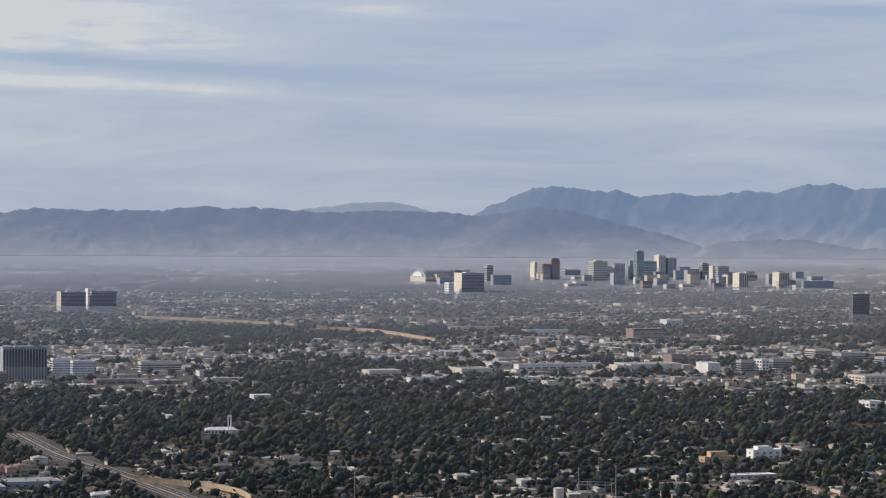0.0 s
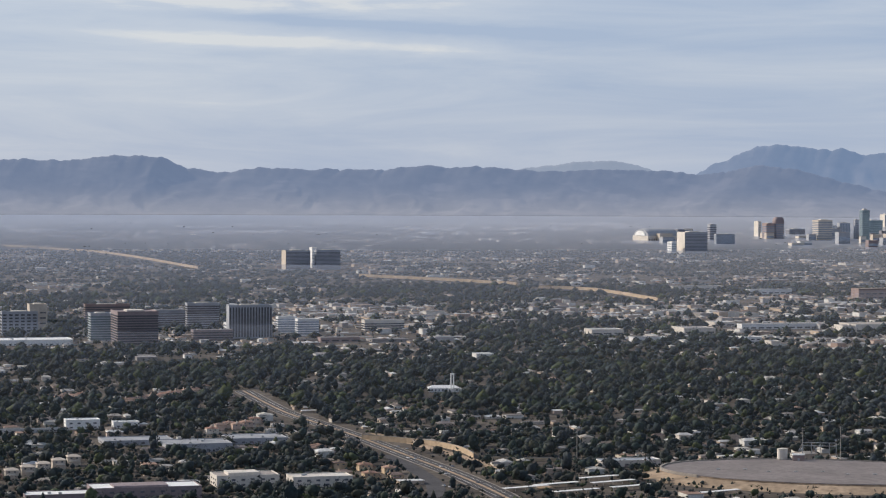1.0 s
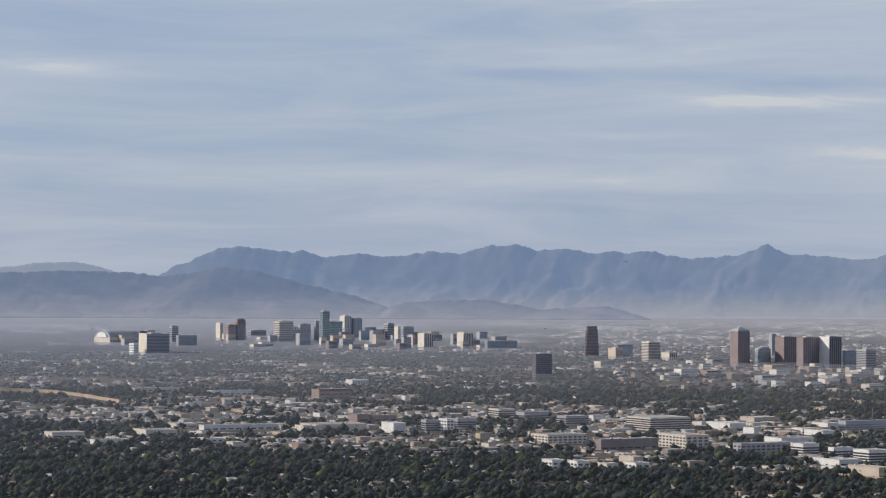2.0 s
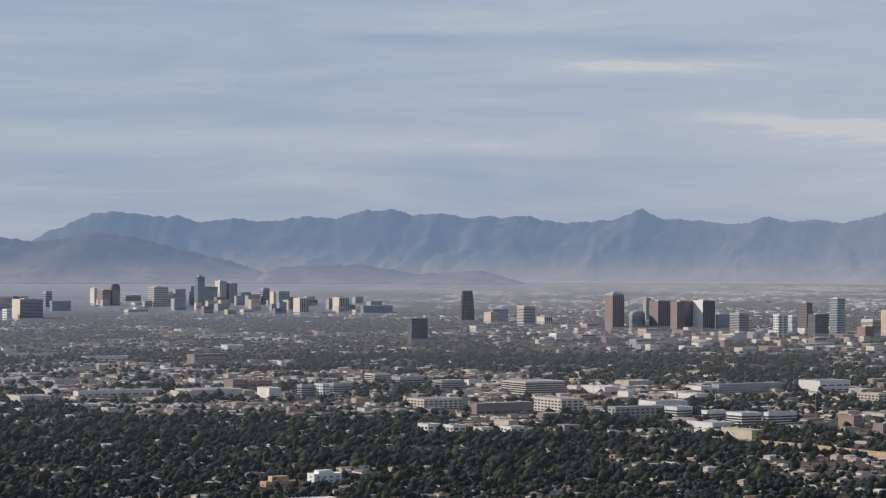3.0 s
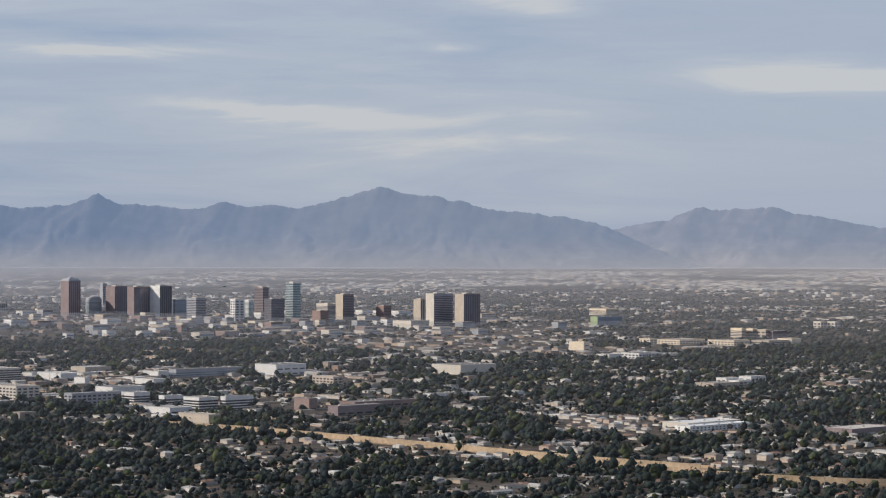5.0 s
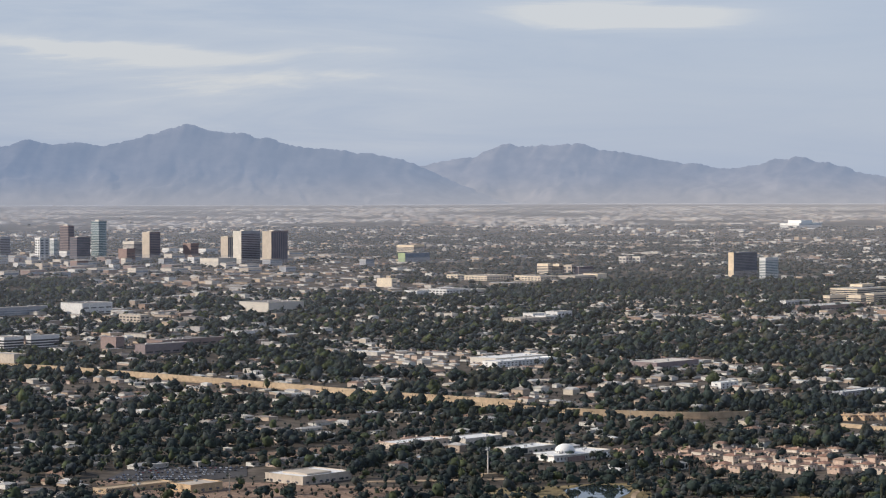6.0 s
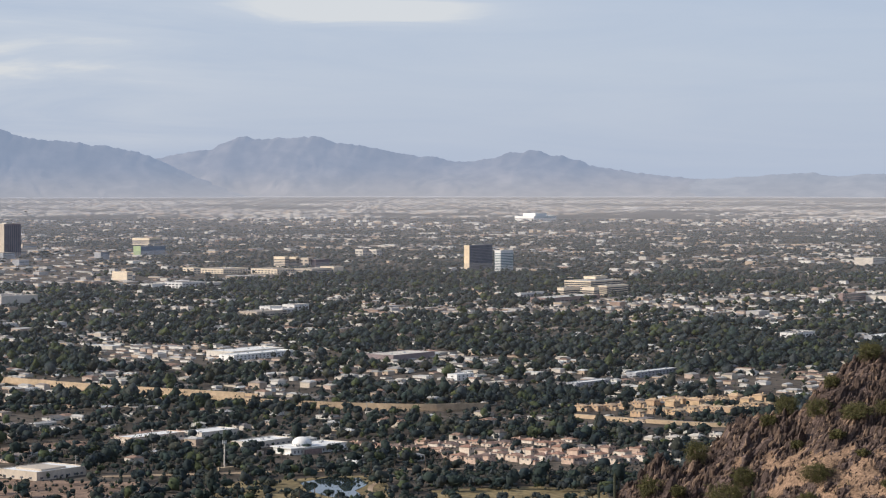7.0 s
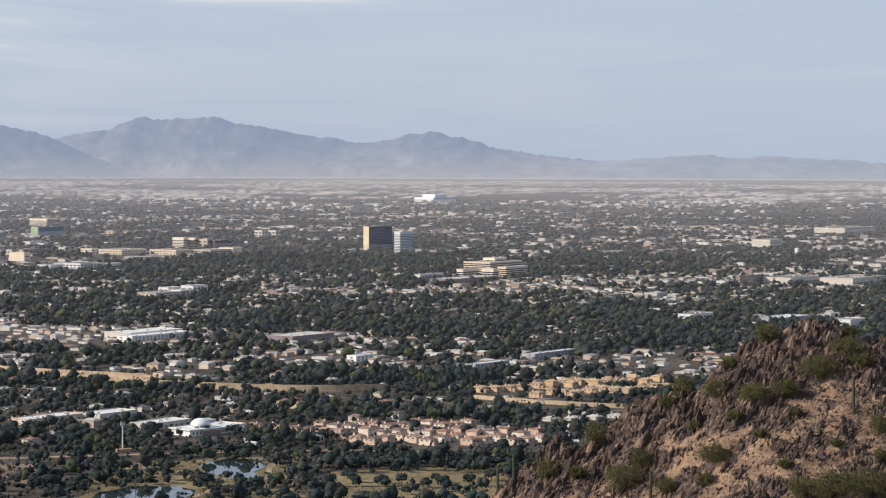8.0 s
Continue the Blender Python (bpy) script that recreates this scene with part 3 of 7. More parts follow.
tower("broad tan hotel tower", -6.43, 10658, 83, 95, 0.30, "bands", "tan", "blue")
tower("white ribbed office tower", -6.24, 10981, 51, 70, 0.50, "ribs", "white", "blue")
tower("blue-grey ribbed office tower", -5.96, 10996, 56, 80, 0.20, "ribs", "grey", "blue")
tower("thin grey tower behind", -5.68, 11012, 22, 93, 0.30, "plain", "grey", "dark")
tower("tallest dark glass tower with a pale plant room", -5.50, 10219, 40, 143, 0.30, "glass", "grey", "teal")
tower("teal glass slab with a white top edge", -5.31, 11369, 85, 86, 0.18, "glass", "white", "teal")
tower("cream and glass office tower", -5.03, 11503, 53, 110, 0.42, "ribs", "cream", "blue")
tower("grey ribbed office tower with pale fins", -4.78, 11519, 51, 99, 0.25, "ribs", "grey", "blue")
tower("grey mid-rise block with small dark windows", -5.00, 11052, 39, 61, 0.30, "plain", "grey", "blue")
tower("blue-grey stepped office tower", -4.49, 11083, 58, 66, 0.20, "glass", "grey", "blue")
tower("grey office tower with a corner mast", -4.04, 11111, 44, 83, 0.35, "bands", "grey", "dark")
tower("cream concrete office block", -3.84, 10501, 32, 79, 0.50, "plain", "cream", "dark")
tower("grey slab office tower", -3.63, 10321, 54, 82, 0.20, "bands", "grey", "blue")
tower("tan concrete mid-rise with small dark windows", -3.54, 10141, 31, 51, 0.70, "plain", "tan", "dark")
tower("cream apartment tower with dark balconies", -3.22, 9805, 60, 65, 0.42, "ribs", "cream", "dark")
tower("cream and brown apartment tower", -2.32, 10031, 66, 64, 0.40, "ribs", "cream", "dark")
tower("long grey-blue low office slab", -1.51, 9733, 121, 38, 0.06, "bands", "grey", "blue")
tower("lone black glass office tower", -0.58, 6797, 48, 68, 0.10, "glass", "dark", "dark")
tower("dark hotel slab with a tan end wall", -18.28, 7162, 81, 53, 0.15, "bands", "grey", "dark")
tower("pale stair and lift core between dark slabs", -17.90, 7301, 20, 58, 0.40, "plain", "white", "blue")
tower("dark hotel slab wing with banded windows", -17.57, 7162, 72, 55, 0.05, "bands", "grey", "dark")
tower("pale office block with green glass bands", -22.67, 3970, 39, 42, 0.12, "bands", "grey", "teal")
tower("brown banded office block with a stepped corner", -21.91, 3845, 72, 51, 0.15, "bands", "brown", "dark")
tower("long dark-red brick office slab", -22.53, 4421, 83, 34, 0.08, "bands", "red", "dark")
tower("long pale banded office wing", -21.11, 4347, 55, 29, 0.03, "bands", "grey", "dark")
tower("pale banded office block with a round corner", -20.39, 4296, 60, 42, 0.10, "bands", "grey", "dark")
tower("pale beige-grey apartment tower with ribbed balconies", -19.33, 4020, 76, 52, 0.10, "ribs", "grey", "dark")
tower("pale hotel with a grid of windows", -24.47, 4111, 60, 38, 0.05, "grid", "grey", "dark")
tower("tan slab hotel wing", -24.07, 4123, 32, 49, 0.12, "plain", "tan", "dark")
tower("white office block with a pink roof", -19.44, 4061, 67, 22, 0.12, "grid", "white", "blue")
tower("white office block with blue bands", -18.50, 4166, 34, 27, 0.12, "bands", "white", "blue")
tower("white office block with blue bands", -18.03, 4090, 39, 27, 0.12, "bands", "white", "blue")
tower("low brown banded office block", -20.17, 3990, 65, 15, 0.04, "bands", "brown", "dark")
tower("dark brown tower with a curved flank", 0.54, 8767, 60, 113, 0.20, "curved", "brown", "dark")
tower("tan office block with small dark windows", 1.08, 8626, 50, 41, 0.50, "plain", "tan", "dark")
tower("blue glass office block", 1.26, 8690, 56, 51, 0.10, "glass", "grey", "blue")
tower("cream slab office tower", 1.87, 8362, 60, 68, 0.38, "bands", "cream", "dark")
tower("small spired pale block", 2.29, 8612, 54, 28, 0.50, "ribs", "cream", "dark")
tower("red-brown granite tower with a pyramid top", 3.87, 8047, 62, 112, 0.40, "pyramid", "brown", "dark")
tower("green glass round-cornered block", 4.38, 8161, 61, 59, 0.30, "round", "grey", "teal")
tower("grey tower behind with small dark windows", 4.60, 9156, 26, 83, 0.40, "plain", "grey", "dark")
tower("brown-red office tower with dark glass", 4.89, 8159, 68, 92, 0.42, "ribs", "brown", "dark")
tower("dark brown-red office tower", 5.38, 7983, 70, 94, 0.30, "ribs", "brown", "dark")
tower("white-ended office tower with blue ribs", 5.88, 7982, 69, 97, 0.45, "ribs", "dark", "ink")
tower("low blue glass block", 6.30, 8039, 48, 53, 0.10, "glass", "grey", "blue")
tower("grey office tower with small dark windows", 6.67, 7708, 58, 65, 0.50, "bands", "grey", "dark")
tower("white gridded apartment tower", 7.59, 7605, 42, 64, 0.35, "grid", "white", "dark")
tower("green and white apartment tower", 7.85, 7763, 25, 58, 0.50, "bands", "white", "teal")
tower("dark brown office tower", 8.14, 7929, 44, 93, 0.60, "bands", "brown", "dark")
tower("brown office block with small dark windows", 8.43, 7505, 60, 68, 0.35, "glass", "brown", "dark")
tower("tall dark green glass tower with a white top", 8.85, 7558, 45, 114, 0.50, "glass", "white", "teal")
tower("brown-red brick block with small dark windows", 9.47, 7220, 48, 41, 0.50, "plain", "red", "dark")
tower("cream stepped office block", 9.63, 7719, 68, 48, 0.50, "bands", "cream", "dark")
tower("dark office tower with a tan end wall", 10.02, 7617, 54, 79, 0.40, "bands", "brown", "dark")
tower("brown brick block with small dark windows", 10.90, 7625, 47, 45, 0.50, "plain", "red", "dark")
tower("tan office tower with small dark windows", 11.72, 7532, 38, 67, 0.55, "ribs", "tan", "dark")
tower("cream-ended grey office tower with banded windows", 12.16, 7152, 76, 92, 0.30, "bands", "grey", "dark")
tower("dark glass tower with a tan end wall", 12.80, 7115, 71, 92, 0.35, "ribs", "brown", "dark")
tower("low cream parking structure", 11.52, 6924, 100, 23, 0.50, "plain", "cream", "dark")
tower("black glass tower with a gold end wall", 23.36, 6217, 70, 59, 0.18, "glass", "dark", "dark")
tower("green and white banded tower", 23.94, 6055, 45, 52, 0.32, "bands", "white", "teal")

tower("teal glass office block beside a hotel", -25.50, 4014, 35, 49, 0.10, "glass", "grey", "teal")
tower("long low parking structure with dark decks", -16.31, 4245, 74, 17, 0.10, "bands", "cream", "dark")
tower("long low building with a pink tile roof", -17.31, 3928, 68, 7, 0.10, "plain", "red", "dark")

# the belt of offices, stores and workshops in the middle distance
tower("brown-brick apartment slab with small dark windows", -5.35, 5542, 85, 22, 0.20, "plain", "red", "dark")
tower("white low apartment block with upright fins", -4.76, 6341, 58, 13, 0.30, "ribs", "white", "blue")
tower("red-brick office building with small dark windows", -4.70, 4491, 38, 21, 0.40, "plain", "red", "dark")
tower("red-brick office wing with a grey roof", -4.16, 4495, 47, 19, 0.15, "plain", "red", "dark")
tower("plain white box-shaped store building", -3.93, 4288, 41, 17, 0.50, "plain", "white", "dark")
tower("long cream shopping mall front", -5.29, 4297, 115, 13, 0.25, "plain", "cream", "dark")
tower("yellow-cream end of a shopping mall", -5.91, 4290, 36, 11, 0.40, "plain", "cream", "dark")
tower("grey office wing with dark bands", -3.07, 4327, 36, 20, 0.25, "bands", "grey", "dark")
tower("white office block with a tall framed entrance", -2.74, 4312, 26, 23, 0.55, "grid", "white", "dark")
tower("grey office wing with dark window bands", -2.34, 4436, 42, 17, 0.25, "bands", "grey", "dark")
tower("cream and brown banded low office", -1.48, 4832, 51, 15, 0.40, "bands", "cream", "dark")
tower("long grey low office row", -0.77, 4737, 66, 14, 0.25, "bands", "grey", "dark")
tower("grey low office with a pale roof edge", 0.12, 4572, 58, 16, 0.30, "bands", "grey", "dark")
tower("pale two-storey apartment row with a flat roof", -0.18, 4007, 89, 15, 0.30, "grid", "cream", "dark")
tower("long beige parking structure with open decks", 2.05, 4417, 112, 22, 0.38, "bands", "cream", "dark")
tower("cream apartment building with grey corner bays", 2.62, 3926, 78, 21, 0.55, "grid", "cream", "dark")
tower("long dark workshop with a pale roof edge", 1.32, 3883, 99, 16, 0.12, "plain", "brown", "dark")
tower("grey hall with tall dark openings", 4.37, 3802, 86, 17, 0.14, "grid", "grey", "ink")
tower("low hall with a broad white roof", 4.97, 3988, 77, 15, 0.35, "plain", "white", "dark")
tower("white-framed office block with dark bands", 5.32, 3816, 43, 17, 0.45, "bands", "white", "dark")
tower("pale two-storey apartment row", -0.31, 3457, 32, 13, 0.45, "grid", "white", "dark")
tower("pale two-storey apartment row", 0.26, 3440, 32, 13, 0.45, "grid", "white", "dark")
tower("pale two-storey apartment row", 1.58, 3430, 34, 12, 0.45, "grid", "white", "dark")
tower("pale two-storey apartment row", 0.92, 3425, 28, 11, 0.45, "grid", "cream", "dark")
tower("yellow-tan block with small dark windows", 1.44, 3538, 34, 13, 0.60, "plain", "tan", "dark")
tower("orange-tan warehouse with small dark windows", 6.75, 3376, 56, 14, 0.72, "plain", "tan", "dark")
tower("dark-banded pale grey office block", 6.11, 3737, 36, 17, 0.25, "bands", "white", "ink")
tower("dark-banded pale grey office building", 6.78, 3643, 50, 20, 0.45, "bands", "white", "ink")
tower("dark-banded pale grey office building", 7.59, 3649, 47, 21, 0.15, "bands", "white", "ink")
tower("long pale low office with blue bands", 6.89, 4542, 132, 14, 0.10, "bands", "grey", "blue")
tower("white warehouse with a sawn roof edge", 8.57, 4599, 93, 19, 0.42, "plain", "white", "dark")
tower("orange-tan apartment block with arched bays", 9.63, 4259, 51, 16, 0.70, "grid", "tan", "dark")
tower("red-brick office building with small dark windows", 9.14, 3663, 34, 17, 0.65, "plain", "red", "dark")
tower("low dark brick workshop with a pale roof edge", 10.25, 3556, 67, 13, 0.08, "plain", "brown", "dark")
tower("long low red-brick row with a brown roof", 10.79, 3705, 115, 9, 0.20, "plain", "red", "dark")
tower("cream strip mall with a stepped front", 12.72, 4628, 119, 17, 0.45, "plain", "cream", "dark")
tower("low white store row among trees", 12.40, 3936, 82, 7, 0.20, "plain", "white", "dark")
tower("low white store among trees", 13.87, 3987, 31, 8, 0.50, "plain", "white", "dark")
tower("white low store row", 3.57, 4442, 69, 13, 0.60, "plain", "white", "dark")
tower("low white store with small dark windows", 5.77, 4531, 46, 11, 0.60, "plain", "white", "dark")
tower("low tan shed row with flat roofs", 4.33, 4712, 74, 10, 0.35, "plain", "tan", "dark")
tower("low white store with a flat roof", 5.65, 4318, 53, 9, 0.60, "plain", "white", "dark")
tower("small white block with dark windows", 4.12, 4274, 26, 14, 0.70, "plain", "white", "dark")
tower("low pale yard building with a flat roof", 6.03, 3591, 68, 9, 0.55, "plain", "white", "dark")
tower("yellow-cream hospital block among trees", 15.33, 5640, 46, 19, 0.72, "plain", "butter", "dark")
tower("low white store with a stepped front", 16.00, 5240, 52, 10, 0.50, "plain", "white", "dark")
tower("long white apartment block with small dark windows", 16.72, 5262, 84, 12, 0.45, "grid", "white", "dark")
tower("low cream parking deck with open floors", 17.34, 5310, 58, 9, 0.40, "bands", "cream", "dark")
tower("blue glass office block with a green end wall", 15.94, 7231, 90, 26, 0.22, "glass", "dark", "blue")
tower("long cream office block", 15.87, 8244, 93, 21, 0.60, "bands", "butter", "dark")
tower("cream college block with banded windows", 18.90, 6286, 38, 29, 0.72, "bands", "butter", "dark")
tower("cream college block with banded windows", 19.20, 6300, 26, 28, 0.60, "bands", "butter", "dark")
tower("yellow-tan college block with a window grid", 19.45, 6286, 33, 26, 0.70, "grid", "tan", "dark")
tower("brown college wing with a flat roof", 19.75, 6287, 39, 22, 0.10, "plain", "brown", "dark")
tower("long cream shopping mall wing", 18.69, 5949, 99, 12, 0.62, "grid", "butter", "dark")
tower("long pink-cream shopping mall wing", 19.63, 5960, 95, 12, 0.45, "bands", "tan", "dark")
tower("low cream mall hall", 20.04, 6014, 56, 15, 0.60, "plain", "butter", "dark")
tower("pale apartment block with dark windows", 20.71, 7187, 35, 18, 0.60, "grid", "cream", "dark")
tower("pale apartment block with dark windows", 21.02, 7189, 38, 18, 0.60, "grid", "cream", "dark")
tower("long low cream store row", 17.59, 5984, 118, 11, 0.50, "grid", "butter", "dark")
tower("cream store with a flat roof", 16.88, 5954, 42, 15, 0.60, "grid", "butter", "dark")
tower("white stepped apartment house", 18.66, 4326, 38, 13, 0.45, "grid", "white", "dark")
tower("white stepped apartment house", 19.22, 4359, 46, 14, 0.45, "grid", "white", "dark")
tower("white stepped apartment wing", 18.95, 4300, 40, 10, 0.45, "grid", "white", "dark")
tower("small cream block among trees", 16.77, 4334, 23, 12, 0.60, "grid", "cream", "dark")
tower("low tan shop row among trees", 18.47, 4250, 85, 8, 0.40, "plain", "tan", "dark")
tower("stepped cream office wing with dark bands", 25.40, 4918, 44, 17, 0.30, "bands", "butter", "dark")
tower("long stepped cream office with dark bands", 25.97, 5104, 120, 22, 0.45, "bands", "butter", "dark")
tower("upper tier of a stepped cream office", 26.01, 5180, 49, 28, 0.50, "bands", "butter", "dark")
tower("stepped cream office front with dark bands", 25.90, 4922, 33, 18, 0.70, "bands", "butter", "dark")
tower("stepped cream office wing with dark bands", 26.41, 4971, 60, 19, 0.30, "bands", "butter", "dark")
tower("low white hall with a colonnade", 24.52, 4825, 56, 11, 0.20, "ribs", "white", "dark")
tower("long low building with a red-brown roof", 25.33, 4687, 131, 9, 0.30, "plain", "red", "dark")
tower("dark office block with red brick ends", 31.74, 4742, 52, 16, 0.12, "glass", "red", "dark")
tower("dark red brick pylon beside an office", 31.52, 4725, 7, 19, 0.50, "plain", "red", "dark")
tower("small white tower among trees", 32.81, 5989, 12, 21, 0.60, "plain", "white", "dark")
tower("white warehouse with a broad flat roof", 33.97, 3608, 46, 12, 0.55, "plain", "white", "dark")
tower("white two-storey apartment row", 30.55, 3699, 51, 11, 0.45, "grid", "white", "dark")
tower("low white office among trees", 31.20, 4635, 30, 12, 0.50, "grid", "white", "dark")
tower("long low cream store row", 32.68, 4799, 105, 11, 0.50, "plain", "cream", "dark")
tower("long low cream store row", 34.05, 4784, 123, 12, 0.50, "plain", "cream", "dark")
tower("long pink-cream mall front", 33.86, 7772, 186, 16, 0.50, "plain", "cream", "dark")
tower("cream low office block", 32.14, 6611, 80, 19, 0.60, "plain", "cream", "dark")
tower("long low white store", -10.34, 3976, 54, 7, 0.10, "plain", "white", "dark")
tower("long low white store", -11.31, 4139, 65, 9, 0.20, "plain", "cream", "dark")
tower("cream mall end with a flat roof", -9.29, 4196, 73, 9, 0.30, "plain", "cream", "dark")
tower("white mall wing with a flat roof", -8.68, 4426, 52, 7, 0.30, "plain", "cream", "dark")
tower("long pale shopping mall front", -7.40, 4342, 142, 9, 0.08, "plain", "white", "dark")
tower("white two-storey apartment house", -8.05, 3959, 40, 10, 0.30, "grid", "white", "dark")
tower("small cream block among trees", -7.51, 3864, 25, 10, 0.40, "plain", "cream", "dark")
tower("low cream shop row among trees", -9.23, 5910, 130, 9, 0.10, "plain", "cream", "dark")
tower("long low white store", -7.61, 5736, 106, 10, 0.10, "plain", "white", "dark")

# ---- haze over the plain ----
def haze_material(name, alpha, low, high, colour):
    """Stand-in for haze: mostly clear, lit by sun and sky, thinning upwards."""
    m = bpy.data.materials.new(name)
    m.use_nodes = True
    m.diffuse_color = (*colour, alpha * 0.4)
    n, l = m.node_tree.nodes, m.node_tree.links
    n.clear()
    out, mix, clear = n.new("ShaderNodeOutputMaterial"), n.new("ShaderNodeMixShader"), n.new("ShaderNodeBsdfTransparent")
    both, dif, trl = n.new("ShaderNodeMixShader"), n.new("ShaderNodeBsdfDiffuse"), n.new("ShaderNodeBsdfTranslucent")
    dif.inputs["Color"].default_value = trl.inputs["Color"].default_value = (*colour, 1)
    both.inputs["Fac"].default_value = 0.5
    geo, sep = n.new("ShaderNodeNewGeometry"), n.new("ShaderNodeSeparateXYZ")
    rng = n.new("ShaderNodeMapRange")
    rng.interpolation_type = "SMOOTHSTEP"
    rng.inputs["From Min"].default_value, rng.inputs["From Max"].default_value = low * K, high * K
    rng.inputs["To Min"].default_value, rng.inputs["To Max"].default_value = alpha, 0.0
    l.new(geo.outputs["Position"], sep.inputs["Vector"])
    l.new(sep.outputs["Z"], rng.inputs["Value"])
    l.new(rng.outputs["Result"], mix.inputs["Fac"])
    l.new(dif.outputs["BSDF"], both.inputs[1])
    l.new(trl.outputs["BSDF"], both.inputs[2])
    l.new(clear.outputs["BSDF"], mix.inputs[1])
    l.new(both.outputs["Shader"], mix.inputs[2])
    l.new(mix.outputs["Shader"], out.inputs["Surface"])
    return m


def haze_sheet(heights, start, reach, east, west):
    """A sheet added over the city to imitate haze: denser with distance from the standpoint; cool and dense towards the
    sun, warmer and clearer away from it.
    """
    m = haze_material("haze_sheet", 1.0, 400, 500, east)
    n, l = m.node_tree.nodes, m.node_tree.links
    geo = next(k for k in n if k.type == "NEW_GEOMETRY")
    mix = next(k for k in n if k.type == "MIX_SHADER" and k.inputs["Fac"].is_linked)
    both = next(k for k in n if k.type == "MIX_SHADER" and not k.inputs["Fac"].is_linked)
    both.inputs["Fac"].default_value = 0.2

    def math_node(op, a, b=None):
        k = n.new("ShaderNodeMath")
        k.operation = op
        for i, v in enumerate((a, b)):
            if isinstance(v, (int, float)):
                k.inputs[i].default_value = v
            elif v is not None:
                l.new(v, k.inputs[i])
        return k.outputs["Value"]

    flat, size, sep = n.new("ShaderNodeVectorMath"), n.new("ShaderNodeVectorMath"), n.new("ShaderNodeSeparateXYZ")
    flat.operation, size.operation = "MULTIPLY", "LENGTH"
    flat.inputs[1].default_value = (1, 1, 0)
    l.new(geo.outputs["Position"], flat.inputs[0])
    l.new(flat.outputs["Vector"], size.inputs[0])
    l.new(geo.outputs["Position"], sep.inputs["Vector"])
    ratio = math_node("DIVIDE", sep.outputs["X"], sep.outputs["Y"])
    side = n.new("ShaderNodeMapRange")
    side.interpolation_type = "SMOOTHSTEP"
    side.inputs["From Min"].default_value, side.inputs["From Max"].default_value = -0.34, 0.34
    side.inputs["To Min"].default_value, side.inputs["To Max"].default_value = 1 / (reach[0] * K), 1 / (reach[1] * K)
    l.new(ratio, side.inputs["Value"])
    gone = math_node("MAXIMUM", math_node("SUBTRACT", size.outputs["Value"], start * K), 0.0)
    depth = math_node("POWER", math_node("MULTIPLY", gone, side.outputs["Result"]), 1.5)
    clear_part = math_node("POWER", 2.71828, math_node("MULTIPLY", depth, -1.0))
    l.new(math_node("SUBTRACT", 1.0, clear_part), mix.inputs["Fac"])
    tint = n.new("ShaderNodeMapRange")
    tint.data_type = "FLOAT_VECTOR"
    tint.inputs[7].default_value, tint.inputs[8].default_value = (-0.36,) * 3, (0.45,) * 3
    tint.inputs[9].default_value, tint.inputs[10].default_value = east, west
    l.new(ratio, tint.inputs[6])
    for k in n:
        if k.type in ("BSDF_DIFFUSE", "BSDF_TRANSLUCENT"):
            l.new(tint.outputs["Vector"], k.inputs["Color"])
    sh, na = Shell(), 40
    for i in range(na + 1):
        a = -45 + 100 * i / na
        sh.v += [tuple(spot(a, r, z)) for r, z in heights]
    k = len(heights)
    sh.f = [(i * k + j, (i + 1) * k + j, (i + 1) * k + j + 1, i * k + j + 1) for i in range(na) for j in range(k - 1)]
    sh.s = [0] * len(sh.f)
    thing("haze", (0, 0, 0), 0, "thin sheet standing in for haze over the distant city", "haze", kind="structure", data=sh.mesh("haze_sheet", [m], True))


haze_sheet([(1650, 13), (2600, 22), (4500, 24), (6000, 17), (8000, 13), (10000, 12.5), (14500, 14), (16400, 21.5), (20700, 30)], 1600, (13200, 21000), (0.57, 0.64, 0.79), (0.82, 0.81, 0.83))

# ---- roads, lots, water ----
M_ASPH = material("asphalt", [(0.075, 0.072, 0.075)], 0.9, grain=3, stain=30, amount=0.2)
M_KERB = material("kerb_concrete", [(0.30, 0.27, 0.24)], 0.9, grain=2, stain=15, amount=0.15)
M_PAINT = material("road_paint", [(0.75, 0.74, 0.70)], 0.8, grain=1, stain=6, amount=0.15)
M_TAN = material("tan_block_wall", [(0.47, 0.36, 0.25)], 0.92, grain=5, stain=45, amount=0.18)
M_BANK = material("bare_earth", [(0.36, 0.27, 0.19)], 0.95, grain=6, stain=50, amount=0.28)
M_LOT = material("scrub_lot_earth", [(0.25, 0.175, 0.132)], 0.95, grain=4, stain=35, amount=0.4)
M_YELLOW = material("yellow_stucco", [(0.70, 0.57, 0.37)], 0.9, grain=3, stain=14, amount=0.14, vary="object")
M_GREYROOF = material("grey_roof_sheet", [(0.30, 0.30, 0.31)], 0.6, grain=2, stain=10, amount=0.2, vary="object")
M_LAWN = material("dry_lawn", [(0.225, 0.178, 0.098)], 0.95, grain=5, stain=60, amount=0.4)
M_WATER = material("pond_water", [(0.035, 0.05, 0.055)], 0.03, grain=10, stain=60, amount=0.1)
M_PINK = material("pink_stucco", [(0.56, 0.42, 0.34), (0.62, 0.50, 0.41), (0.66, 0.56, 0.47), (0.54, 0.40, 0.33), (0.70, 0.62, 0.54)], 0.9, grain=2, stain=8, amount=0.12, vary="object")
M_GOLD = material("golden_stucco", [(0.58, 0.42, 0.27), (0.54, 0.38, 0.25), (0.50, 0.36, 0.25)], 0.9, grain=2, stain=8, amount=0.12, vary="object")
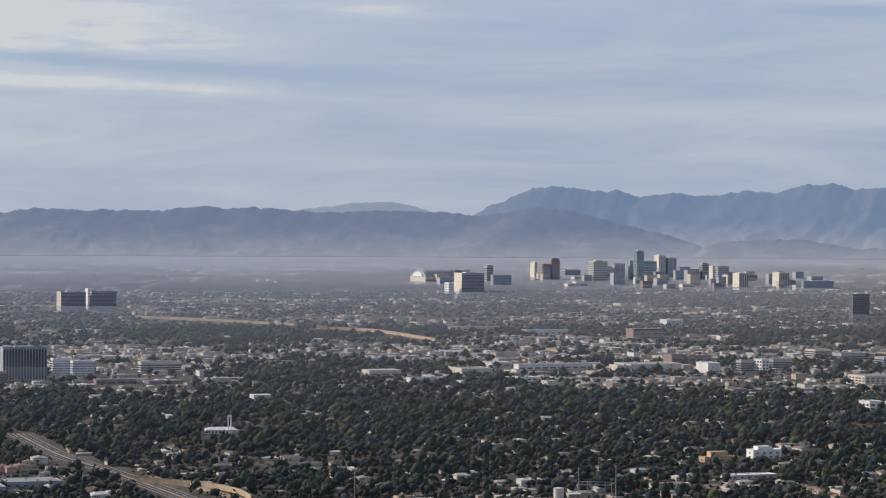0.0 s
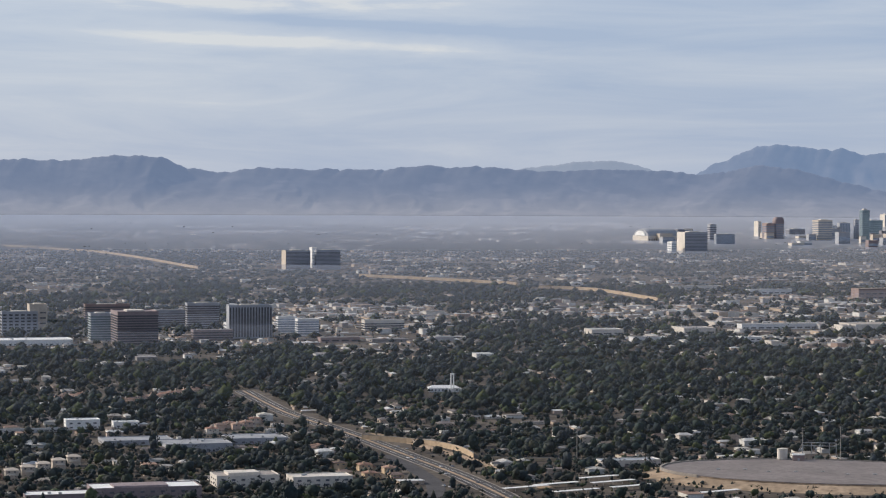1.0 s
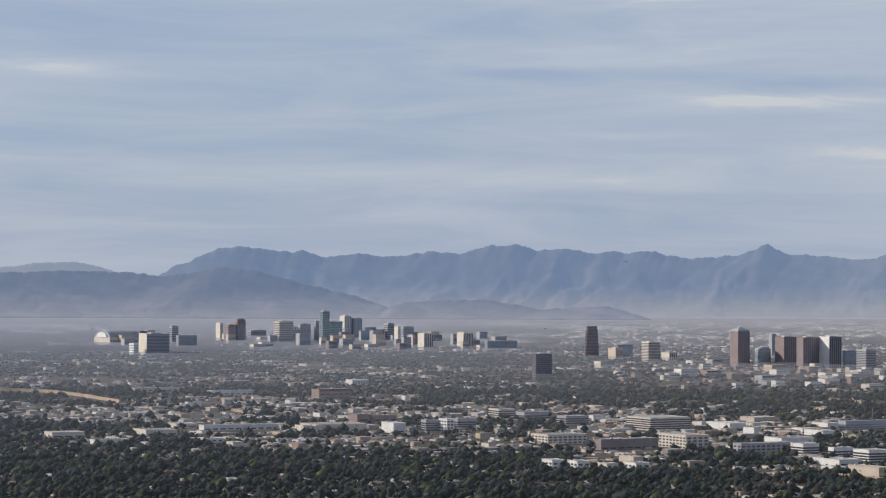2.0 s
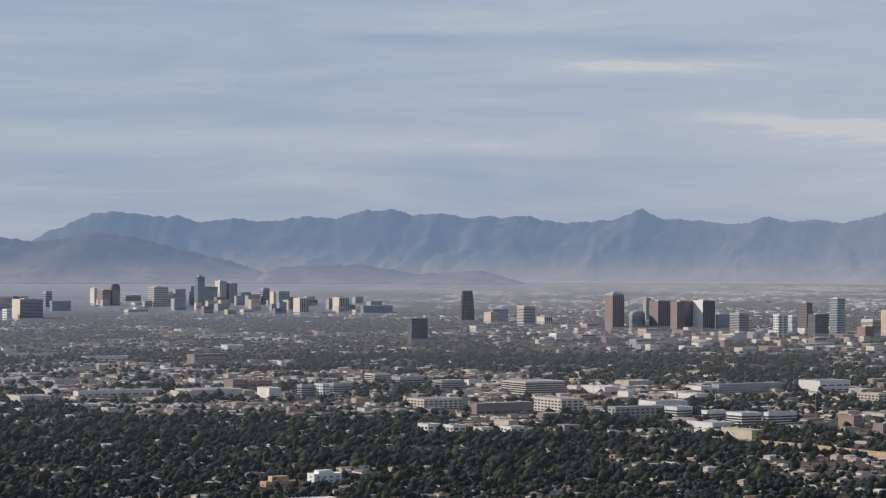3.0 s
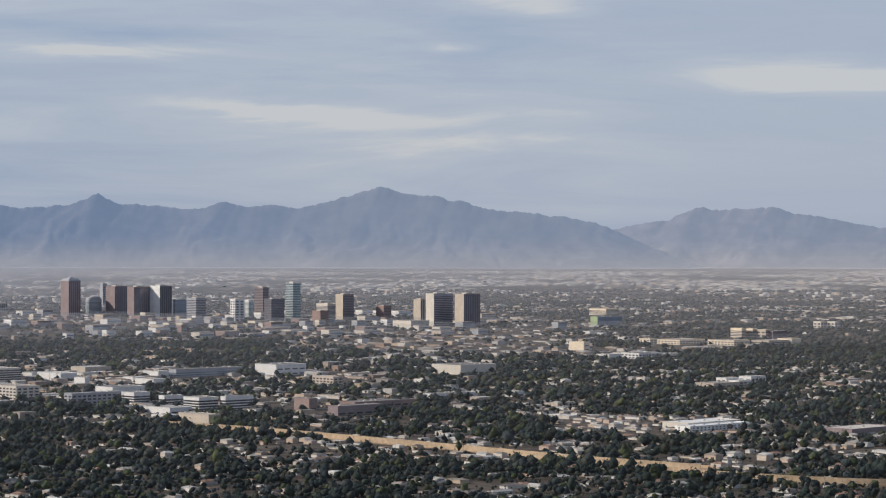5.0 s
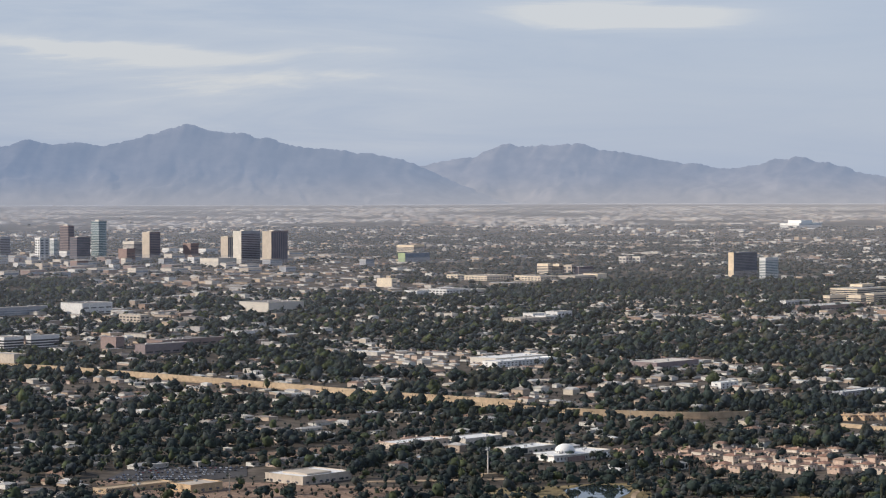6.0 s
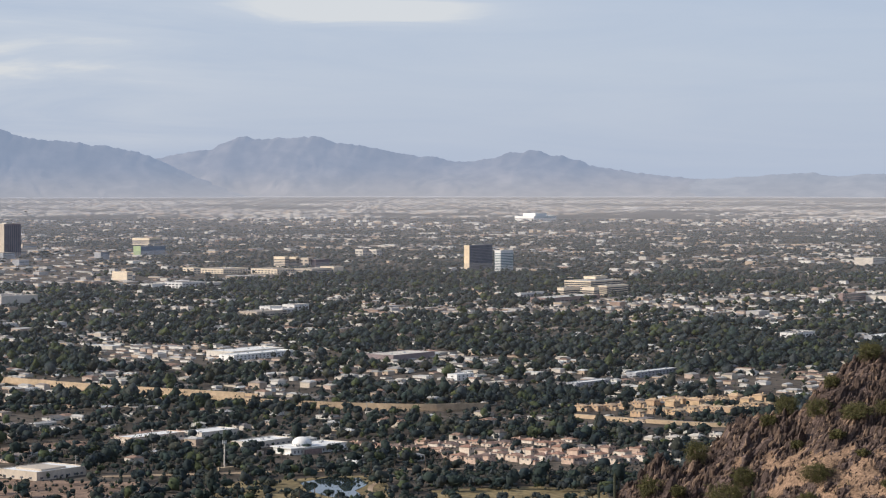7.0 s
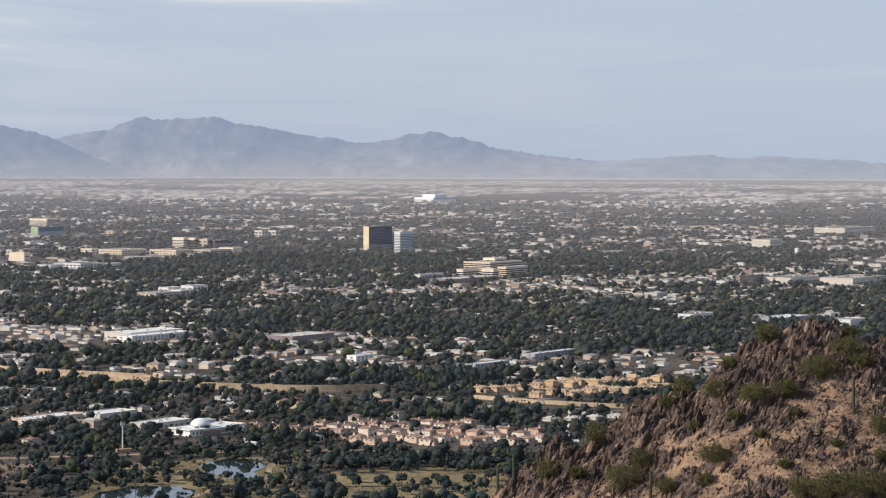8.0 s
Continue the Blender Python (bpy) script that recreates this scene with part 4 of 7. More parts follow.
M_TILE = material("clay_roof_tile", [(0.33, 0.20, 0.15), (0.24, 0.16, 0.13), (0.38, 0.25, 0.19), (0.20, 0.15, 0.13)], 0.85, grain=1.2, stain=8, amount=0.25, vary="object")
M_WHITE = material("white_paint", [(0.78, 0.77, 0.75)], 0.7, grain=2, stain=12, amount=0.08, vary="object")
M_METAL = material("grey_metal", [(0.42, 0.43, 0.44)], 0.5, 0.6, grain=2, stain=10, amount=0.12, vary="object")
M_POLE = material("weathered_pole", [(0.34, 0.31, 0.28)], 0.8, grain=1, stain=5, amount=0.15, vary="object")
M_GLASS = M_PANE["dark"]


def ribbon(name, pts, width, z, mat, label, category, thick=0.3, parent=None, shift=0.0):
    """A road-like band along directions and distances."""
    p = [spot(a, d) for a, d in pts]
    fine = []
    for i in range(len(p) - 1):
        for k in range(6):
            t = k / 6
            q0, q1, q2, q3 = p[max(i - 1, 0)], p[i], p[i + 1], p[min(i + 2, len(p) - 1)]
            fine.append(0.5 * (2 * q1 + (q2 - q0) * t + (2 * q0 - 5 * q1 + 4 * q2 - q3) * t * t + (3 * q1 - q0 - 3 * q2 + q3) * t ** 3))
    fine.append(p[-1])
    sh = Shell()
    rings = []
    for i, q in enumerate(fine):
        g = (fine[min(i + 1, len(fine) - 1)] - fine[max(i - 1, 0)]).normalized()
        s = Vector((g.y, -g.x, 0))
        c = q + s * shift
        rings.append([c - s * width / 2 + Vector((0, 0, z - thick)), c + s * width / 2 + Vector((0, 0, z - thick)), c + s * width / 2 + Vector((0, 0, z)), c - s * width / 2 + Vector((0, 0, z))])
    sh.solid(rings, 0, True, True)
    if parent is not None:
        return part(name, sh, mat, parent, label)
    return thing(name, (0, 0, 0), 0, label, category, kind="structure", data=sh.mesh(name, [mat]))


def clear_along(pts, r, front):
    for i in range(len(pts) - 1):
        a, b = spot(*pts[i]), spot(*pts[i + 1])
        n = max(1, int((b - a).length / (r * 1.2)))
        for k in range(n + 1):
            q = a.lerp(b, k / n)
            keep_clear(math.degrees(math.atan2(q.x, q.y)), q.length, r, front)


def patch(name, pts, z, mat, label, category, thick=0.3, wobble=0.0):
    p = [spot(a, d) for a, d in pts]
    if wobble:
        q = []
        for i in range(len(p)):
            a, b = p[i], p[(i + 1) % len(p)]
            for k in range(5):
                c = a.lerp(b, k / 5)
                c += Vector((noise.noise(c * 0.02), noise.noise(c * 0.02 + Vector((9, 9, 9))), 0)) * wobble
                q.append(c)
        p = q
    sh = Shell().solid([[v + Vector((0, 0, h)) for v in p] for h in (z - thick, z)], 0, True, False)
    return thing(name, (0, 0, 0), 0, label, category, kind="structure", data=sh.mesh(name, [mat]))


AVENUE = [(-19.47, 3020), (-18.58, 2751), (-17.68, 2597), (-16.78, 2459), (-16.01, 2341), (-15.24, 2234), (-14.54, 2144), (-13.83, 2047), (-13.38, 1982)]
road = ribbon("road", AVENUE, 22, 0.35, M_ASPH, "wide asphalt avenue curving through the suburb", "road")
for s, w in ((-11.3, 0.6), (11.3, 0.6)):
    ribbon("kerb", AVENUE, w, 0.6, M_KERB, "", "", parent=road, shift=s)
ribbon("median", AVENUE, 2.6, 0.6, M_BANK, "raised gravel median", "", parent=road)
for s in (-5.8, 5.8):
    ribbon("lane_line", AVENUE, 0.25, 0.38, M_PAINT, "", "", thick=0.02, parent=road, shift=s)
BRANCH = [(-16.14, 2307), (-15.56, 2189), (-15.14, 2091), (-15.09, 1987)]
ribbon("road", BRANCH, 15, 0.33, M_ASPH, "asphalt side road beside the avenue", "road")
clear_along(AVENUE, 20, 38)
clear_along(BRANCH, 12, 24)
VERGE = [(-16.78, 2504), (-15.50, 2361), (-13.96, 2192), (-12.93, 2056)]
ribbon("pavement", VERGE, 12, 0.3, M_BANK, "bare gravel verge beside the avenue", "pavement", shift=-14)


def block_wall(pts, h, label):
    """A plastered block wall with pilasters and a coping."""
    w = ribbon("boundary_wall", pts, 0.6, h, M_TAN, label, "wall", thick=h)
    ribbon("coping", pts, 0.9, h + 0.3, M_KERB, "", "", thick=0.3, parent=w)
    return w


CURVE = [(-16.78, 2449), (-15.95, 2422), (-15.12, 2387), (-14.54, 2338), (-14.24, 2281)]
block_wall(CURVE, 5.0, "curved tan sound wall above the avenue")
clear_along(CURVE, 8, 55)
EAST_WALL = [(-13.96, 2268), (-12.81, 2266), (-11.40, 2261), (-10.38, 2280)]
block_wall(EAST_WALL, 3.0, "low tan block wall behind the water works")
clear_along(EAST_WALL, 5, 25)

# the freeway's earth bank and sound wall
BANK_A = [(6.13, 3374), (8.29, 3254), (10.14, 3136), (12.90, 2977), (15.44, 2846), (18.22, 2747)]
BANK_B = [(14.03, 2899), (15.95, 2791), (18.12, 2688), (20.30, 2631), (22.10, 2610), (23.50, 2627)]
for pts in (BANK_A, BANK_B):
    bank = ribbon("freeway_bank", pts, 30, 1.2, M_BANK, "bare tan earth bank beside the freeway", "embankment", thick=1.2)
    ribbon("sound_wall", pts, 0.8, 7.5, M_TAN, "long tan sound wall", "", thick=7.4, parent=bank, shift=13)
    ribbon("sound_wall", pts, 0.8, 4.0, M_TAN, "low tan sound wall", "", thick=4.0, parent=bank, shift=-13)
    clear_along(pts, 17, 26)
for pts, lab in (([(-12.78, 5968), (-11.76, 5882), (-10.99, 5680), (-10.10, 5362)], "pale freeway wall far across the city"), ([(-16.85, 6656), (-14.95, 6397), (-13.29, 6161)], "pale freeway wall across the city"), ([(-24.89, 9719), (-22.64, 8809), (-20.49, 7228)], "pale freeway wall in the distance")):
    ribbon("sound_wall", pts, 1.5, 7.0, M_TAN, lab, "wall", thick=7.0)
    clear_along(pts, 20, 120)


# ---- cars ----
M_CAR = material("car_paint", [(0.75, 0.75, 0.76), (0.35, 0.36, 0.38), (0.05, 0.05, 0.06), (0.62, 0.62, 0.63), (0.20, 0.05, 0.05), (0.10, 0.14, 0.22), (0.8, 0.8, 0.8)], 0.3, 0.2, amount=0.05, vary="object")
M_TYRE = material("tyre", [(0.03, 0.03, 0.03)], 0.9, amount=0.1)


def car():
    top = thing("car", (0, 0, -30), 0, "parked car with glossy paint on asphalt", "car", "parked cars")
    lower = [[(x, y, z) for x, y in ((-2.2, -0.85), (2.2, -0.85), (2.2, 0.85), (-2.2, 0.85))] for z in (0.3, 0.9)]
    body = Shell().solid(lower + [[(-2.0, -0.8, 1.0), (1.9, -0.8, 0.95), (1.9, 0.8, 0.95), (-2.0, 0.8, 1.0)]], 0, True, True)
    part("body", body, M_CAR, top)
    cab = Shell().solid([[(-1.7, -0.78, 1.0), (0.9, -0.78, 1.0), (0.9, 0.78, 1.0), (-1.7, 0.78, 1.0)], [(-1.2, -0.66, 1.5), (0.3, -0.66, 1.5), (0.3, 0.66, 1.5), (-1.2, 0.66, 1.5)]])
    part("cabin_glass", cab, M_GLASS, top)
    axle = Shell()
    ring = [(0.33 * math.cos(2 * math.pi * k / 8), 0.33 * math.sin(2 * math.pi * k / 8)) for k in range(8)]
    for x0 in (-1.35, 1.35):
        axle.solid([[(x0 + x, y, 0.33 + z) for x, z in ring] for y in (-0.88, 0.88)], 0, True, True)
    part("running_gear", axle, M_TYRE, top)
    return top


CAR = car()


def place_car(az, d, turn):
    p = spot(az, d, 0.36)
    return copy_thing(CAR, Matrix.Translation(p * K) @ Matrix.Rotation(radians(turn), 4, "Z"))


# ---- low buildings and houses ----
def windows_on(top, w, y, z, n, size, mat=None, parent=None, turn=0):
    me = Shell().box(-size[0] / 2, size[0] / 2, -0.12, 0.12, 0, size[1]).mesh("window", [mat or M_GLASS])
    for i in range(n):
        o = part("window", me, None, parent or top)
        t = -w / 2 + w / n * (i + 0.5)
        if turn:
            o.location, o.rotation_euler = (y * K, t * K, z * K), (0, 0, radians(90))
        else:
            o.location = (t * K, y * K, z * K)


def hall(label, az, d, w, depth, h, wall, roof, turn=GRID, floors=1, name="low_building", front=14, step=0.0):
    """A flat-roofed building with parapet, roof, rooftop units, windows and a door; its front faces the standpoint's side."""
    top = thing(name, spot(az, d + depth / 2), turn, label, "building")
    across, centre = Vector((math.cos(radians(turn)), math.sin(radians(turn)), 0)), spot(az, d + depth / 2)
    for k in range(max(1, round(w / depth))):
        q = centre + across * w * ((k + 0.5) / max(1, round(w / depth)) - 0.5)
        keep_clear(math.degrees(math.atan2(q.x, q.y)), q.length, depth * 0.6 + 2, 8 if d > 2700 else max(26, front * 0.45))
    part("wall", Shell().box(-w / 2, w / 2, -depth / 2, depth / 2, 0, h), wall, top)
    slab = part("roof", Shell().box(-w / 2 + 0.6, w / 2 - 0.6, -depth / 2 + 0.6, depth / 2 - 0.6, h, h + 0.15), roof, top)
    rim = Shell()
    rim.box(-w / 2 - 0.15, w / 2 + 0.15, -depth / 2 - 0.15, -depth / 2 + 0.4, h, h + 0.8).box(-w / 2 - 0.15, w / 2 + 0.15, depth / 2 - 0.4, depth / 2 + 0.15, h, h + 0.8)
    rim.box(-w / 2 - 0.15, -w / 2 + 0.4, -depth / 2 + 0.4, depth / 2 - 0.4, h, h + 0.8).box(w / 2 - 0.4, w / 2 + 0.15, -depth / 2 + 0.4, depth / 2 - 0.4, h, h + 0.8)
    part("parapet", rim, wall, slab)
    rr = random.Random(int(d * 10 + w))
    for i in range(max(1, int(w / 24))):
        x, y = rr.uniform(-w * 0.4, w * 0.4), rr.uniform(-depth * 0.3, depth * 0.3)
        part("roof_unit", Shell().box(x - 1.2, x + 1.2, y - 1, y + 1, h + 0.15, h + 1.5), M_METAL, slab)
    for f in range(floors):
        z = 1.1 + f * (h - 0.8) / floors
        windows_on(top, w * 0.94, -depth / 2, z, max(2, int(w / 8)), (3.2, min(1.6, h / floors * 0.45)))
        windows_on(top, depth * 0.9, -w / 2, z, max(1, int(depth / 10)), (3.2, min(1.6, h / floors * 0.45)), turn=1)
    part("door", Shell().box(-w * 0.1 - 0.8, -w * 0.1 + 0.8, -depth / 2 - 0.16, -depth / 2 + 0.1, 0, 2.2), M_WALL["brown"], top)
    if step:
        part("upper_storey", Shell().box(-w * 0.3, w * 0.2, -depth * 0.35, depth * 0.3, h, h + step), wall, top)
    return top


def townhouse(az, d, wall, roof, turn, label, group, flip=1, storey=2):
    top = thing("townhouse", spot(az, d), turn, label, "house", group)
    top.scale = (1.1, 1.1, 0.95)
    h = 2.9 * storey
    part("wall", Shell().box(-5, 5, -5.5, 5.5, 0, h), wall, top)
    main = part("roof", Shell().gable(-5, 5, -5.5, 5.5, h, 1.9, 0.7), roof, top)
    wing = Shell().box(1.0 * flip - 3, 1.0 * flip + 3, -8.5, -5.5, 0, h * 0.55)
    porch = part("porch_wing", wing, wall, top)
    part("wing_roof", Shell().gable(1.0 * flip - 3, 1.0 * flip + 3, -8.8, -4.8, h * 0.55, 1.1, 0.4), roof, porch)
    windows_on(top, 9, -5.5, h - 2.1, 2, (1.5, 1.3))
    windows_on(top, 9, -5.0, h - 2.1, 2, (1.5, 1.3), turn=1)
    part("garage_door", Shell().box(1.0 * flip - 2, 1.0 * flip + 2, -8.62, -8.4, 0, 2.2), M_WALL["tan"], porch)
    part("chimney", Shell().box(-4.4, -3.4, 1, 2.2, h, h + 3.0), wall, main)
    return top


def row(n, a, b, wall, roof, turn, label, group, storey=2, clear=48):
    p, q = spot(*a), spot(*b)
    for i in range(n):
        c = p.lerp(q, i / max(1, n - 1))
        az, d = math.degrees(math.atan2(c.x, c.y)), c.length
        jog = 17 * math.sin(i * 2.3 + d)
        townhouse(az, d + jog, wall, roof, turn + (90 if (i * 7 + int(d)) % 5 == 0 else 0), label, group, 1 if i % 2 else -1, storey)
        keep_clear(az, d, 11, clear)


row(12, (25.70, 2611), (29.15, 2734), M_GOLD, M_GOLD, GRID, "two-storey golden stucco townhouse with a flat-pitched roof", "golden townhouses")
row(11, (26.98, 2561), (29.92, 2648), M_GOLD, M_TAN, GRID, "two-storey golden townhouse behind a tan wall", "golden townhouses")
row(9, (27.75, 2681), (29.98, 2739), M_GOLD, M_GOLD, GRID + 90, "two-storey golden stucco townhouse in a back row", "golden townhouses")
FRONT_WALL = [(25.54, 2533), (27.11, 2487), (28.77, 2455), (29.92, 2461)]
block_wall(FRONT_WALL, 4.0, "long golden block wall before the townhouses")
clear_along(FRONT_WALL, 8, 60)
FWY = [(25.50, 2477), (27.11, 2438), (28.77, 2408), (30.05, 2414)]
ribbon("road", FWY, 14, 0.3, M_ASPH, "pale freeway slip road below the wall", "road")
row(15, (22.62, 2157), (27.05, 2150), M_PINK, M_TILE, GRID, "pink stucco townhouse with a clay tile roof", "pink townhouses")
row(12, (23.13, 2208), (26.98, 2206), M_PINK, M_TILE, GRID + 90, "pink stucco house with a clay tile roof", "pink townhouses", clear=60)
row(12, (22.11, 2276), (25.44, 2302), M_PINK, M_TILE, GRID, "low pink stucco house with a tile roof", "pink townhouses", 1, 60)
row(7, (20.57, 2292), (22.49, 2240), M_PINK, M_TILE, GRID + 90, "low pink stucco house with a tile roof", "pink townhouses", 1, 60)
row(4, (27.30, 2331), (28.77, 2362), M_WALL["cream"], M_WALL["cream"], GRID, "low cream house with a flat roof", "cream houses", 1, 40)
row(6, (15.26, 2343), (16.64, 2386), M_PINK, M_TILE, GRID, "pale pink low house with a tile roof", "pink townhouses", 1, 60)
row(9, (-22.01, 2872), (-20.55, 3006), M_PINK, M_TILE, GRID, "pink house with a clay tile roof among trees", "tile-roofed houses", 1, 25)
row(6, (-23.58, 2932), (-22.83, 2967), M_PINK, M_TILE, GRID, "pink house with a clay tile roof among trees", "tile-roofed houses", 1, 25)
row(6, (-20.17, 2524), (-19.21, 2598), M_PINK, M_TILE, GRID + 90, "pink stucco house with tiled gables", "tile-roofed houses", 2, 70)
row(5, (-1.81, 2443), (-0.99, 2358), M_STUCCO, M_TILE, GRID, "brown tiled suburban house", "tile-roofed houses", 1, 25)
row(5, (-24.64, 2154), (-23.27, 2246), M_WALL["tan"], M_WALL["tan"], GRID, "three-storey tan apartment house", "tan apartments", 3, 30)

hall("white two-storey office with a flat roof", -19.43, 2069, 52, 30, 9, M_WALL["cream"], M_SHOPROOF, floors=2, step=2.5)
hall("white two-storey office with dark windows", -17.74, 2067, 50, 26, 8, M_WALL["cream"], M_WALL["cream"], floors=2)
hall("long dark office with a white roof edge", -21.69, 1993, 86, 34, 9, M_WALL["brown"], M_WHITE, floors=2, step=1.5)
hall("long low office wing with a pale roof", -23.52, 1979, 60, 26, 6, M_WALL["brown"], M_WHITE)
row(3, (-17.17, 2147), (-16.01, 2130), M_TAN, M_TILE, GRID, "tan villa with a broad clay tile roof", "clay-roofed villas", 2, 60)
row(3, (-17.29, 2189), (-16.14, 2180), M_TAN, M_TILE, GRID + 90, "tan villa with a broad clay tile roof", "clay-roofed villas", 2, 60)
hall("white modern house with a flat roof", -23.08, 2563, 34, 18, 9, M_WHITE, M_WHITE, floors=2)
hall("white house with a flat roof", -22.11, 2570, 26, 14, 6, M_WHITE, M_WHITE)
hall("long carport roof over parked cars", -24.14, 2533, 70, 9, 3, M_METAL, M_METAL)
hall("broad low hall with a pale metal roof", -20.55, 2340, 62, 46, 7, M_WALL["grey"], M_GREYROOF, floors=1)
hall("broad shallow metal-roofed hall", -21.88, 2404, 66, 40, 4, M_WALL["grey"], M_GREYROOF)
hall("broad low hall with a grey metal roof", -19.21, 2408, 56, 44, 5, M_WALL["grey"], M_GREYROOF)
hall("low flat-roofed pavilion with small dark windows", -10.76, 2228, 55, 22, 5, M_STUCCO, M_METAL)
hall("cream low school block with an upper hall", 19.61, 2221, 60, 30, 5.5, M_WALL["cream"], M_WHITE, front=60)
hall("cream low school wing", 18.47, 2269, 56, 24, 5, M_WALL["cream"], M_WHITE, front=25)
hall("white-roofed school hall with small dark windows", 17.29, 2349, 52, 26, 5.5, M_WALL["cream"], M_WHITE, front=40)
hall("long store with a white roof", 18.09, 3358, 105, 46, 8, M_WALL["cream"], M_WHITE)
hall("low warehouse with a white roof", 21.59, 3283, 90, 46, 8, M_WALL["brown"], M_WALL["cream"])
hall("white two-storey apartment block", 22.96, 2976, 34, 14, 7, M_WHITE, M_WHITE, floors=2)
hall("long white-roofed apartment row", 25.85, 2890, 70, 14, 6, M_WALL["grey"], M_WHITE, floors=2)
hall("long white-roofed apartment row", 27.29, 3054, 95, 14, 6, M_WALL["grey"], M_WHITE, floors=2)
hall("low white-roofed store with small dark windows", 32.56, 3729, 80, 40, 7, M_WALL["grey"], M_WHITE)
hall("tan block warehouse with a big pale roof", 13.54, 2050, 56, 44, 6.5, M_WALL["tan"], M_WHITE, front=60, step=1.5)
hall("orange-tan block building beside the car park", 11.01, 2001, 34, 24, 6, M_GOLD, M_WALL["tan"], front=55)
hall("long tan shed with small dark windows", 9.60, 2016, 70, 16, 3.5, M_TAN, M_TAN, front=40)
hall("pink and white low clinic", 15.94, 2321, 70, 24, 5, M_PINK, M_WHITE, front=45)
hall("white flat-roofed villa on a rise", -2.67, 2732, 34, 16, 9, M_WHITE, M_WHITE, floors=2, step=4, front=100)
hall("tan villa with a small tower", -3.68, 2684, 40, 14, 5, M_GOLD, M_TAN, step=6, front=100)
hall("long flat pale roof", -3.01, 2510, 52, 20, 3.5, M_STUCCO, M_WHITE, front=80)
hall("cream tile-roofed house with small dark windows", -4.82, 2401, 40, 16, 4.5, M_WALL["cream"], M_TILE, front=80)
hall("white flat-roofed shops with small dark windows", -24.14, 3870, 110, 60, 8, M_WHITE, M_WHITE)
hall("white two-storey apartments with small dark windows", 18.34, 3321, 120, 26, 7, M_WHITE, M_WHITE, floors=2)
hall("big white stadium wall on the horizon", 24.65, 12037, 190, 110, 22, M_WHITE, M_WHITE, floors=1, step=14)
for i, (t0, t1) in enumerate(((-13.06, 2048), (-12.36, 2073), (-11.40, 2124), (-11.08, 2093), (-10.63, 2064), (-11.91, 2029), (-8.72, 2035))):
    can = thing("parking_canopy", spot(t0, t1), GRID + 18, "flat white steel canopy over parking bays", "canopy", "parking canopies")
    part("canopy_roof", Shell().box(-22, 22, -3, 3, 3.0, 3.3), M_WHITE, can)
    pm = Shell().tube(0, 0, 0, 3.0, 0.15, 0.15, 6).mesh("post", [M_METAL])
    for x in (-20, -10, 0, 10, 20):
        o = part("post", pm, None, can)
        o.location.x = x * K
    keep_clear(t0, t1, 20, 25)


# ---- church, domed hall, reservoir, stadium ----
def church(az, d):
    top = thing("church", spot(az, d), GRID - 8, "white church with a long low roof and a slender open tower", "church")
    part("nave", Shell().box(-18, 18, -8, 8, 0, 4.5), M_WHITE, top)
    part("roof", Shell().gable(-18, 18, -8, 8, 4.5, 3.2, 1.0), M_WHITE, top)
    for x in (-1.6, 1.6):
        part("tower_leg", Shell().box(9 + x - 0.6, 9 + x + 0.6, -11, -9, 0, 22), M_WHITE, top)
    part("tower_head", Shell().box(6.8, 11.2, -11.1, -8.9, 20, 22.4), M_WHITE, top)
    windows_on(top, 34, -8, 1.2, 8, (1.6, 2.2))
    keep_clear(az, d, 26, 90)


church(-14.93, 3014)


def domed_hall(az, d):
    top = thing("domed_hall", spot(az, d), GRID - 12, "white hall with a round dome on a ring of small windows", "building")
    part("hall", Shell().box(-22, 22, -13, 13, 0, 5.5), M_WHITE, top)
    part("roof_edge", Shell().box(-24, 24, -15, 15, 5.5, 6.3), M_WHITE, top)
    drum = Shell().tube(0, 0, 6.3, 8.4, 8.6, 8.6, 24)
    ring_wall = part("drum", drum, M_WHITE, top)
    rings = []
    for k in range(9):
        b = radians(10 * k)
        rings.append([(8.8 * math.cos(b) * math.cos(2 * math.pi * j / 32), 8.8 * math.cos(b) * math.sin(2 * math.pi * j / 32), 8.4 + 5.6 * math.sin(b)) for j in range(32)])
    dome = Shell().solid(rings)
    part("dome", dome.mesh("dome", [M_WHITE], True), None, top, "smooth white dome")
    wm = Shell().box(-0.5, 0.5, -0.12, 0.12, 0, 1.3).mesh("window", [M_GLASS])
    for k in range(20):
        o = part("window", wm, None, ring_wall)
        b = 2 * math.pi * k / 20
        o.location, o.rotation_euler = (8.62 * math.cos(b) * K, 8.62 * math.sin(b) * K, 6.7 * K), (0, 0, b + math.pi / 2)
    part("lower_wing", Shell().box(22, 46, -9, 9, 0, 4), M_WHITE, top)
    part("entrance", Shell().box(-9, 9, -17, -13, 0, 4.2), M_WALL["red"], top, "red-brick entrance")
    windows_on(top, 40, -13, 1.4, 10, (1.4, 2.4))
    keep_clear(az, d, 40, 75)


domed_hall(19.36, 2221)


M_RESROOF = material("weathered_concrete_roof", [(0.21, 0.185, 0.178)], 0.9, grain=5, stain=40, amount=0.15)


